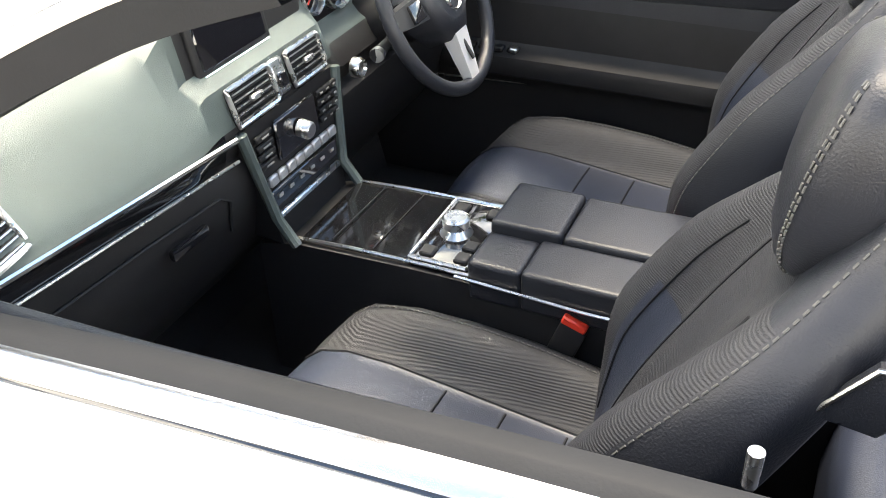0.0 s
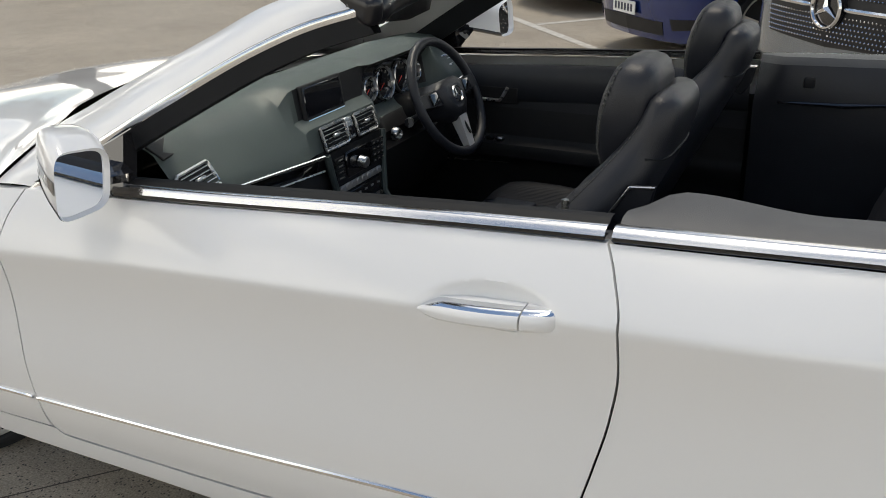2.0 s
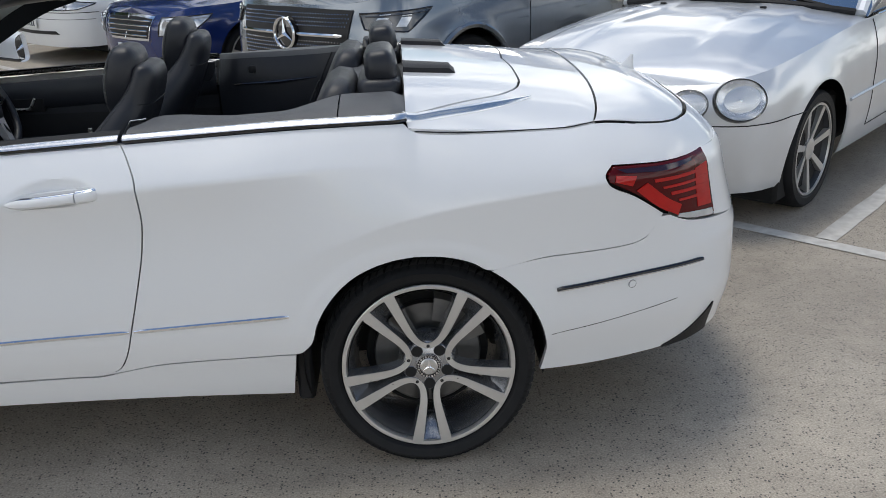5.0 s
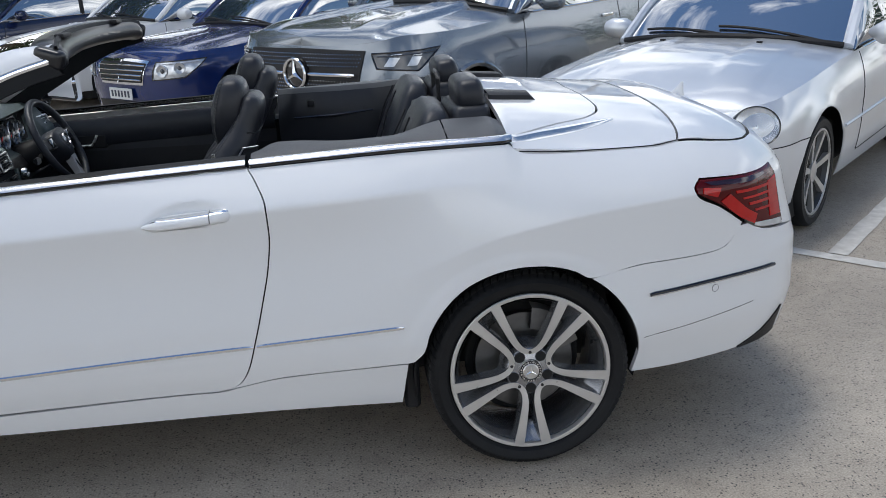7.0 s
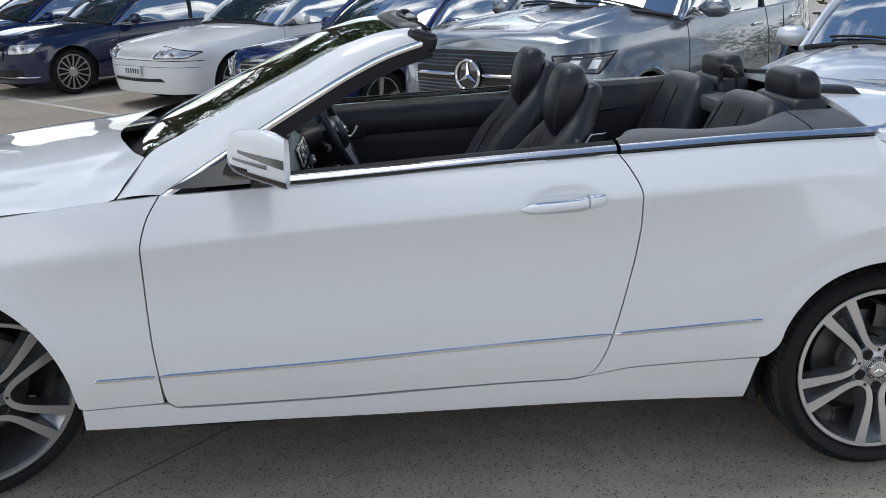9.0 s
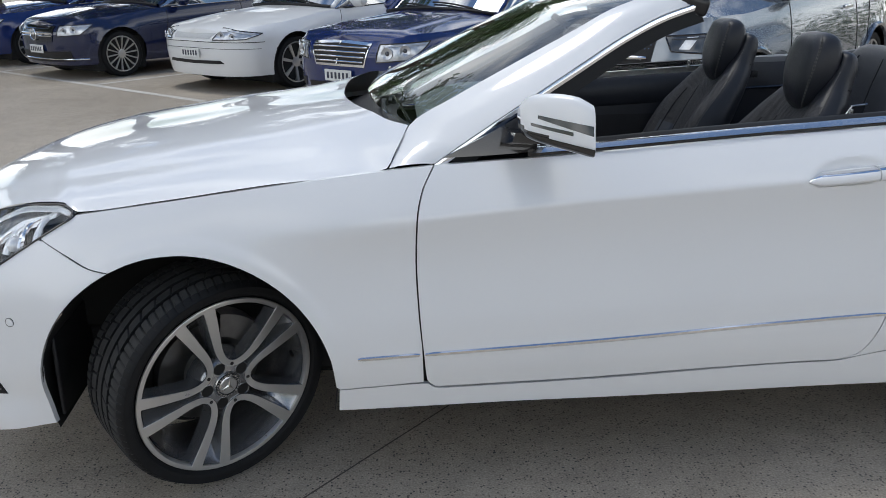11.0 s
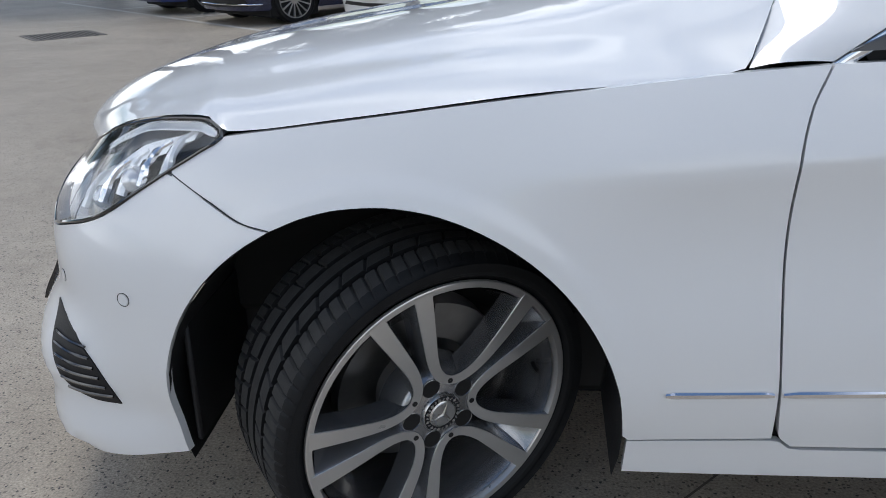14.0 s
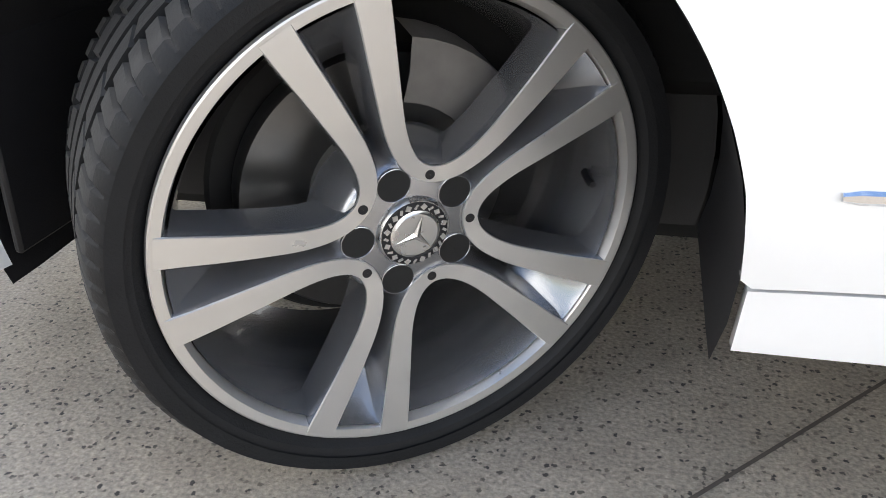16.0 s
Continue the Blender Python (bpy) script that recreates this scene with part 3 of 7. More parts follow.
def belt_strip(curve, lift, height, lean, mat, name, owners, thick=0.010, n=60):
    """A strip standing on the belt line and leaning inwards."""
    c = SIDE.line(curve, n)
    v = []
    for p in c:
        x, y, z = p
        v += [(x, y + lean * lift - 0.001, z + lift), (x, y + lean * lift - thick, z + lift + height * 0.25), (x, y + lean * (lift + height) - thick * 0.6, z + lift + height * 0.85),
              (x, y + lean * (lift + height) + 0.004, z + lift + height), (x, y + lean * (lift + height) + 0.02, z + lift + height * 0.9)]
    vf = (v, grid_faces(n, 5))
    a, b = part(name, vf, mat, owners[0]), part(name, flipped(vf), mat, owners[1])
    return a, b


for cv, ow in (([(0.90, 0.965), (1.1, 0.973), (1.41, 0.988), (1.94, 1.011)], doors), ([(1.952, 1.011), (2.35, 1.026), (2.728, 1.033)], quarters)):
    belt_strip(cv, 0.0, 0.007, 0.35, GLOSS_BLACK, "belt_seal", ow, 0.004)
    belt_strip(cv, 0.006, 0.017, 0.45, STRIP_METAL, "belt_chrome", ow, 0.008)
belt_strip([(0.70, 0.960), (0.95, 0.966), (1.41, 0.988), (1.94, 1.011)], 0.020, 0.010, 1.1, SEAL, "window_seal", doors, 0.002)

# door handle

def handle_ring(x, zc, n=18):
    """Section of the pull: flat back, rounded front, slanted top facet."""
    t = (x - 1.648) / 0.250
    cap = x > 1.838
    h = 0.0185 if cap else 0.0165 * (0.22 + 0.78 * min(1.0, t / 0.16) ** 0.6)
    h *= 1.0 if t < 0.93 else 1 - 0.35 * ((t - 0.93) / 0.07) ** 2
    d = 0.016 + 0.026 * math.sin(math.pi * min(0.98, max(0.02, t))) ** 0.45 - (0.0 if t < 0.9 else 0.010 * ((t - 0.9) / 0.1) ** 2)
    ys = float(SIDE.at(SIDE.s_of(x), 0.80, 0)[1]) + 0.020
    zz = zc - 0.004 + 0.017 * t
    sec = ((0.0, -0.90), (0.35, -0.98), (0.70, -0.94), (0.90, -0.78), (0.99, -0.45), (1.0, 0.0), (0.97, 0.40), (0.90, 0.66), (0.86, 0.74), (0.60, 0.98), (0.30, 1.06), (0.0, 1.08))
    return [(x, ys - (d + 0.012) * a, zz + h * b) for a, b in sec]


def handle_parts(sign, owner):
    zc = 0.886
    fl = flipped if sign < 0 else (lambda v: v)

    def bar(x0, x1, k):
        v, f = loft([handle_ring(x, zc) for x in np.linspace(x0, x1, k)])
        return fl((v, f)), [1 if i < len(f) - 2 and i % 12 in (8, 9) else 0 for i in range(len(f))]

    vf, ix = bar(1.648, 1.836, 26)
    hd = part("door_handle", vf, [WHITE, CHROME], owner, "white door handle with a chrome upper edge", index=ix, angle=30)
    vf, ix = bar(1.8395, 1.898, 10)
    part("key_cap", vf, [WHITE, CHROME], owner, index=ix, angle=30)


for sg, ow in ((1, doors[0]), (-1, doors[1])):
    handle_parts(sg, ow)

# ---- bonnet, pillars, windscreen, deck ----
def across(edge, centre, nv=41, shape=2.0, ridge=None, shoulder=None):
    """A crowned sheet between an edge line on the one side and its mirror image."""
    E, C = np.asarray(edge), np.asarray(centre)
    v = []
    t = np.sin(np.linspace(-1, 1, nv) * math.pi / 2)
    for e, c in zip(E, C):
        d = shoulder(e[0]) if shoulder else 0.0
        for q in t:
            k = 1 - abs(q) ** shape
            z = e[2] + d + (c[2] - e[2] - d) * k - d * abs(q) ** 18
            if ridge is not None:
                z += ridge(e[0] + (c[0] - e[0]) * k, e[1] * abs(q))
            v.append((e[0] + (c[0] - e[0]) * k, -e[1] * q * -1.0, z))
    return v, grid_faces(len(E), nv)


nb = 70
edge_b = resample([tuple(SIDE.at(SIDE.s_of(x), z + 0.004, -0.003)) for x, z in ((-0.822, 0.742), (-0.775, 0.769), (-0.668, 0.820), (-0.585, 0.851), (-0.481, 0.867), (-0.401, 0.874), (-0.348, 0.875), (-0.300, 0.853))] + [(-0.085, -0.80, 0.879), (0.193, -0.815, 0.915), (0.520, -0.819, 0.948), (0.550, -0.775, 0.987), (0.588, -0.69, 1.040)], nb)
cent_b = resample([(-0.865, 0, 0.70), (-0.83, 0, 0.785), (-0.75, 0, 0.845), (-0.62, 0, 0.893), (-0.45, 0, 0.928), (-0.15, 0, 0.975), (0.15, 0, 1.015), (0.395, 0, 1.045)], nb)


def dome(x, y):
    f = float(sstep(-0.75, -0.3, x))
    return f * (0.010 * float(sstep(0.62, 0.50, abs(y))) - 0.006 * float(sstep(0.30, 0.0, abs(y))))


b_v, b_f = across(edge_b, cent_b, 65, 2.4, dome, lambda x: 0.024 * float(np.interp(x, [-0.352, -0.300, 0.0, 0.45], [0.0, 1.0, 0.85, 0.0])))
part("bonnet", (b_v, b_f), WHITE, car)
PL = resample([(0.650, -0.812, 0.957), (0.72, -0.797, 1.000), (0.88, -0.762, 1.094), (1.04, -0.718, 1.184), (1.19, -0.668, 1.264), (1.30, -0.632, 1.310), (1.40, -0.603, 1.338)], 40)
PU = resample([(0.531, -0.815, 0.950), (0.597, -0.69, 1.045), (0.72, -0.668, 1.111), (0.88, -0.644, 1.190), (1.04, -0.614, 1.266), (1.19, -0.584, 1.336), (1.31, -0.563, 1.366), (1.40, -0.55, 1.372)], 40)
v = []
for a, b in zip(PL, PU):
    a, b = Vector(a), Vector(b)
    out = Vector((-0.3, -0.75, 0.55)).normalized()
    inn = -out * 0.03
    v += [a + inn, a, a + (b - a) * 0.25 + out * 0.008, a + (b - a) * 0.5 + out * 0.010, a + (b - a) * 0.75 + out * 0.008, b, b + inn]
both_sides("windscreen_pillar", (v, grid_faces(40, 7)), WHITE, car)
v = []
for a in PL:
    a = Vector(a)
    v += [a + Vector((0, -0.004, -0.002)), a + Vector((0.004, -0.006, -0.008)), a + Vector((0.010, -0.002, -0.016)), a + Vector((0.010, 0.02, -0.014))]
both_sides("pillar_chrome", (v, grid_faces(40, 4)), CHROME, car)
v = []
for a in PL[2:]:
    a = Vector(a)
    v += [a + Vector((0.010, -0.001, -0.015)), a + Vector((0.030, 0.004, -0.050)), a + Vector((0.030, 0.03, -0.052)), a + Vector((-0.01, 0.06, 0.0))]
both_sides("pillar_seal", (v, grid_faces(38, 4)), SEAL, car)

gl_edge = np.array([(p[0], p[1] + 0.006, p[2] - 0.006) for p in PU[6:]])
gl_cent = np.array([(p[0] - 0.115 + 0.035 * i / 33, 0, p[2] + 0.012) for i, p in enumerate(PU[6:])])
windscreen = part("windscreen", across(gl_edge, gl_cent, 25, 2.0), GLASS, car, "clear curved windscreen")
windscreen.visible_shadow = False
# header rail across the top of the screen
he, hc = np.array(PU[-1]), gl_cent[-1]
v = []
HSEC = [(-0.060, -0.004), (-0.050, 0.006), (-0.020, 0.012), (0.010, 0.008), (0.034, -0.004), (0.046, -0.024), (0.046, -0.050), (0.030, -0.066), (0.004, -0.070), (-0.030, -0.058), (-0.055, -0.030)]
for q in np.linspace(-1, 1, 61):
    k = 1 - q * q
    end = 1 - 0.50 * float(sstep(0.90, 1.0, abs(q)))
    c = Vector((he[0] + 0.006 + (hc[0] - he[0]) * k, -0.607 * q, he[2] - 0.004 + (hc[2] - he[2]) * k - 0.012 * float(sstep(0.8, 1.0, abs(q)))))
    for dx, dz in HSEC:
        v.append(c + Vector((dx * end, 0, -0.030 + (dz + 0.030) * end)))
nh = len(HSEC)
header = part("header_rail", (v, grid_faces(61, nh, wrap_v=True) + [tuple(range(nh)), tuple(range(60 * nh + nh - 1, 60 * nh - 1, -1))]), HEADER, car, "gloss black windscreen header with rubber seal", angle=60)
v = []
for q in np.linspace(-0.97, 0.97, 41):
    k = 1 - q * q
    c = Vector((he[0] + 0.006 + (hc[0] - he[0]) * k, -0.607 * q, he[2] - 0.004 + (hc[2] - he[2]) * k - 0.012 * float(sstep(0.8, 1.0, abs(q)))))
    v += [c + Vector((a, 0, b)) for a, b in ((0.012, 0.006), (0.014, 0.013), (0.022, 0.011), (0.026, -0.001))]
part("header_seal", (v, grid_faces(41, 4)), SEAL, header)
for sg in (-1, 1):
    part("header_end", rbox(0.090, 0.044, 0.056, 0.020, 4, pose(he[0] - 0.002, sg * 0.588, he[2] - 0.036, sg * -6, 16, sg * 12)), HEADER, header, angle=60)
for y in (-0.36, 0.36):
    part("roof_latch_socket", rbox(0.03, 0.09, 0.014, 0.004, 2, pose(he[0] - 0.02, y, he[2] + 0.012)), BLACK, header)

# cowl below the screen
cw_e = [(0.50, -0.70, 0.93), (0.60, -0.68, 0.985), (0.70, -0.66, 1.00)]
cw_c = [(0.30, 0, 0.95), (0.42, 0, 0.985), (0.55, 0, 1.00)]
part("cowl", across(cw_e, cw_c, 25), BLACK, car)

# deck: roof cover, its surround and the boot lid, on one crowned surface
DECK_X = [2.70, 2.9, 3.05, 3.3, 3.53, 3.70, 3.80]
DECK_Z = [1.116, 1.100, 1.085, 1.054, 1.020, 0.985, 0.955]
ed_x = np.linspace(2.70, 3.80, 60)
ed_p = np.array([SIDE.at(SIDE.s_of(x), float(np.interp(x, [2.70, 2.745, 2.90, 3.2, 3.30, 3.44, 3.66, 3.82], [1.032, 1.005, 0.992, 0.988, 0.998, 0.986, 0.966, 0.975])), 0.0) for x in ed_x])


def deck_w(x):
    return np.interp(x, ed_p[:, 0], -ed_p[:, 1])


def deck_z(x, y):
    w = deck_w(x)
    edge = np.interp(x, ed_p[:, 0], ed_p[:, 2])
    t = np.clip(np.abs(y) / np.maximum(w, 0.05), 0, 1)
    return edge + (cub(x, DECK_X, DECK_Z) - edge) * (1 - t ** 3.0)


def deck_panel(inner, outer, n, nv):
    """Deck sheet between two lines that run from one side of the car to the other."""
    v = []
    for i in range(-1, n + 1):
        k = min(max(i, 0), n - 1) / (n - 1)
        for j in range(-1, nv + 1):
            q = min(max(j, 0), nv - 1) / (nv - 1) * 2 - 1
            a, b = inner(q), outer(q)
            x, y = a[0] + (b[0] - a[0]) * k, a[1] + (b[1] - a[1]) * k
            w = float(deck_w(x)) - 0.005
            y = max(-w, min(w, y))
            v.append((x, y, float(deck_z(x, y)) - (0.02 if i in (-1, n) or j in (-1, nv) else 0)))
    return v, [tuple(reversed(f)) for f in grid_faces(n + 2, nv + 2)]


TON = [(0.0, 3.078, 0.0), (0.25, 3.090, 0.21), (0.42, 3.090, 0.36), (0.55, 3.075, 0.445), (0.68, 3.018, 0.520), (0.84, 2.885, 0.592), (1.0, 2.722, 0.688)]


def ton_back(q):
    a = abs(q)
    return (float(cub(a, [p[0] for p in TON], [p[1] for p in TON])), math.copysign(float(cub(a, [p[0] for p in TON], [p[2] for p in TON])), q))


def boot_front(q):
    a = q * math.pi / 2
    return (2.738 + 0.595 * max(0, math.cos(a)) ** 0.16, 0.80 * math.sin(a))


def lid_front(q):
    a = q * 0.88 * math.pi / 2
    x, y = 2.739 + 0.595 * max(0, math.cos(a)) ** 0.16, 0.80 * math.sin(a)
    w = float(deck_w(x)) - 0.005
    return (x, max(-w, min(w, y)))


TAIL_ZX, TAIL_ZZ = [3.19, 3.30, 3.44, 3.55, 3.66, 3.83], [0.988, 0.998, 0.986, 0.973, 0.966, 0.975]
S_LID, S_END = SIDE.s_of(3.195), SIDE.t[-1]


def lid_sheet(n, nv):
    """Boot lid from its front gap to the outline of the tail."""
    v = []
    for i in range(-1, n):
        k = max(i, 0) / (n - 1)
        for j in range(nv):
            q = j / (nv - 1) * 2 - 1
            a = lid_front(q)
            s = S_LID + (1 - abs(q)) ** 1.1 * (S_END - S_LID)
            xp = float(np.interp(s, SIDE.t, SIDE.p[:, 0]))
            e = SIDE.at(s, float(cub(xp, TAIL_ZX, TAIL_ZZ)), -0.005)
            ey = math.copysign(abs(e[1]), q)
            z0, z1 = float(deck_z(*a)), float(e[2])
            v.append((a[0] + (e[0] - a[0]) * k, a[1] + (ey - a[1]) * k, z1 + (z0 + 0.004 - z1) * (1 - k ** 2.8) - (0.02 if i < 0 else 0)))
    return v, [tuple(reversed(f)) for f in grid_faces(n + 1, nv)]


part("roof_cover", deck_panel(lambda q: (2.728, q * 0.69), ton_back, 22, 81), WHITE, car, "white cover over the folded roof")
part("deck_surround", deck_panel(lambda q: (ton_back(q)[0] + 0.007, ton_back(q)[1] * 1.010), lambda q: (boot_front(q)[0] - 0.005, boot_front(q)[1] * 0.997), 14, 81), WHITE, car)
part("deck_base", deck_panel(lambda q: (2.745, q * 0.80), lambda q: (3.365, q * 0.80), 14, 61), DARK, car, m=pose(0, 0, -0.012))
part("boot_lid", lid_sheet(30, 101), WHITE, car)
# dark bead laid on the surface in place of shade in the deck's edge gap
both_sides("deck_seal", tube(SIDE.line([(2.75, 1.006), (2.90, 0.996), (3.2, 0.990), (3.30, 0.999), (3.44, 0.986), (3.55, 0.974), (3.66, 0.967), (3.76, 0.970)], 70, -0.003), 0.0020, 6), SEAL, car)
# bright blade carried on from the belt past the roof cover
for sg in (1, -1):
    v = []
    blade = resample([(2.722, 0.712), (2.83, 0.668), (2.935, 0.628), (3.03, 0.582), (3.107, 0.536)], 40)
    for i, (x, y) in enumerate(blade):
        w = 0.027 * (1 - 0.7 * (i / 39) ** 5)
        for dn, h in ((-0.35, 0.0), (-0.25, 0.010), (0.25, 0.012), (0.60, 0.003), (0.65, -0.004)):
            xx, yy = x + dn * w * 0.4, y + dn * w
            yy = min(yy, float(deck_w(xx)) - 0.001)
            v.append((xx, -yy * sg, float(deck_z(xx, yy)) + h * 1.25 * (1 - 0.7 * (i / 39) ** 3)))
    part("deck_chrome", (v, grid_faces(40, 5)), STRIP_METAL, car)
for sg in (1, -1):
    v = []
    for x in np.linspace(2.728, 2.895, 10):
        for y, h in ((0.235, 0.0), (0.240, 0.014), (0.262, 0.019), (0.325, 0.019), (0.345, 0.014), (0.350, 0.0)):
            k = 1 - 0.25 * (x - 2.728) / 0.167
            yy = 0.29 + (y - 0.29) * k
            v.append((x, sg * yy, float(deck_z(x, yy)) + (h if x < 2.89 else 0)))
    part("roll_bar_flap", (v, grid_faces(10, 6)), BLACK, car, "black flap over the roll bar")
fin_r = []
for h, x0, x1, w in ((0.0, 3.452, 3.560, 0.017), (0.006, 3.462, 3.560, 0.013), (0.022, 3.505, 3.558, 0.007), (0.042, 3.530, 3.557, 0.004), (0.060, 3.546, 3.556, 0.0025)):
    fin_r.append([((x0 + x1) / 2 + (x1 - x0) / 2 * math.cos(u), w * math.sin(u), float(deck_z(3.50, 0)) - 0.010 + h) for u in np.linspace(0, 2 * math.pi, 16, endpoint=False)])
fin = part("antenna_fin", loft(fin_r), WHITE, car, "small white antenna fin")


# ---- wheels ----
def tyre_mesh(R, rim_r, w):
    """Tyre with circumferential grooves and cut shoulder blocks."""
    prof = [(rim_r - 0.004, -w * 0.40), (rim_r + 0.012, -w * 0.47), (rim_r + 0.035, -w * 0.50), (R - 0.035, -w * 0.495), (R - 0.016, -w * 0.455), (R - 0.006, -w * 0.40)]
    rows = [0] * 5 + [1]
    for y0, y1 in ((-0.38, -0.255), (-0.205, -0.095), (-0.05, 0.05), (0.095, 0.205), (0.255, 0.38)):
        if y0 > -0.38:
            prof.append((R - 0.010, w * (y0 - 0.004)))
            rows.append(2)
        prof += [(R - (0.003 if abs(y0) > 0.3 else 0), w * y0), (R - (0.003 if abs(y1) > 0.3 else 0), w * y1)]
        rows += [3, 3]
        if y1 < 0.38:
            prof.append((R - 0.010, w * (y1 + 0.004)))
            rows.append(2)
    m = list(reversed([(r, -y) for r, y in prof[:6]]))
    prof += m
    rows += [1] + [0] * 5
    n = 480
    v = []
    for i in range(n):
        for k, (r, y) in enumerate(prof):
            cut = (i % 6 == 0 and (rows[k] == 1 or (rows[k] == 3 and abs(y) > w * 0.24))) or (i % 12 == 4 and rows[k] == 3 and 0.09 < abs(y) / w < 0.21)
            a = 2 * math.pi * (i + (12.0 * abs(y) / w if abs(y) > w * 0.2 else 10.0 * y / w)) / n
            rr = r - ((0.0035 if rows[k] == 1 else 0.006) if cut else 0) + (0.0015 if rows[k] == 0 and k in (2,) else 0)
            v.append((rr * math.cos(a), y, rr * math.sin(a)))
    np_ = len(prof)
    f = grid_faces(n, np_, wrap_u=True)
    idx = [1 if rows[i % (np_ - 1)] in (1, 3) and rows[i % (np_ - 1) + 1] in (1, 3) else 0 for i in range(len(f))]
    return mesh("tyre", v, f, [RUBBER, TREAD], 30, idx)


HAIRPIN = [(1.03, 0.515, 0.092), (0.975, 0.478, 0.080), (0.90, 0.440, 0.070), (0.80, 0.390, 0.064), (0.66, 0.325, 0.057), (0.52, 0.258, 0.050), (0.42, 0.208, 0.045), (0.345, 0.160, 0.041), (0.290, 0.110, 0.038), (0.256, 0.058, 0.036), (0.243, 0.0, 0.035)]


def rim_parts(r, w, turn):
    """Barrel, flange and five hairpin spokes of the alloy wheel. Outer face towards -y."""
    y0 = -w * 0.5
    flange = lathe([(r - 0.004, y0 + 0.012), (r, y0 + 0.006), (r - 0.001, y0 + 0.001), (r - 0.003, y0), (r * 0.950, y0 + 0.0008), (r * 0.946, y0 + 0.003), (r * 0.930, y0 + 0.016)], 120)
    barrel = lathe([(r * 0.922, y0 + 0.010), (r * 0.895, y0 + 0.028), (r * 0.872, y0 + 0.06), (r * 0.82, y0 + 0.12), (r - 0.03, y0 + w), (r, y0 + w)], 120)
    line = [(a, -b, c) for a, b, c in HAIRPIN] + [(a, b, c) for a, b, c in reversed(HAIRPIN[:-1])]
    pts = np.array([(a * r, b * r) for a, b, c in line])
    t = np.concatenate([[0], np.cumsum(np.linalg.norm(np.diff(pts, axis=0), axis=1))])
    n = 61
    cl = resample(pts, n)
    wd = np.interp(np.linspace(0, t[-1], n), t, [c * r for _, _, c in line])
    spokes, webs = [], []
    for q in range(5):
        a0 = radians(90 + turn + 72 * q)
        d, nn = Vector((math.cos(a0), 0, math.sin(a0))), Vector((-math.sin(a0), 0, math.cos(a0)))
        v = []
        for i in range(n):
            p = Vector((cl[i][0], cl[i][1]))
            tg = Vector(cl[min(i + 1, n - 1)] - cl[max(i - 1, 0)]).normalized()
            n2 = Vector((-tg.y, tg.x))
            fr = min(1.0, p.length / r)
            yf = y0 - 0.0002 + 0.020 * (1 - fr) ** 1.3 - 0.004 * math.sin(math.pi * fr)
            bend = float(sstep(0.52, 0.25, fr))
            deep = 0.056 - 0.010 * fr
            # gap side, machined face, then the pocket side with a stepped wall
            for off, dy in ((-1.22, deep), (-1.10, 0.012), (-1.0, 0.0016), (-0.94, 0.0), (0.86, 0.0), (0.93, 0.0016), (1.05 + 0.1 * bend, 0.008), (1.22 + 0.22 * bend, 0.016 + 0.006 * bend), (1.42 + 0.15 * bend, deep)):
                e = p + n2 * (off * wd[i])
                if e.length > r - 0.006:
                    e = e * ((r - 0.006) / e.length)
                c = d * e.x + nn * e.y
                v.append((c.x, yf + dy, c.z))
        spokes.append((v, [tuple(reversed(f)) for f in grid_faces(n, 9)]))
        am = a0 + radians(36)
        # ramp at the outer end of the narrow gap between two hairpins
        v = []
        for i in range(9):
            an = am + radians(9.8) * (i / 4 - 1)
            dip = 0.010 * (1 - (i / 4 - 1) ** 2)
            for rr, dy in ((0.935, 0.003), (0.915, 0.008 + dip * 0.4), (0.80, 0.034 + dip), (0.70, 0.056 + dip), (0.69, 0.075)):
                v.append((rr * r * math.cos(an), y0 + dy, rr * r * math.sin(an)))
        webs.append((v, grid_faces(9, 5)))
    return flange, barrel, spokes, webs


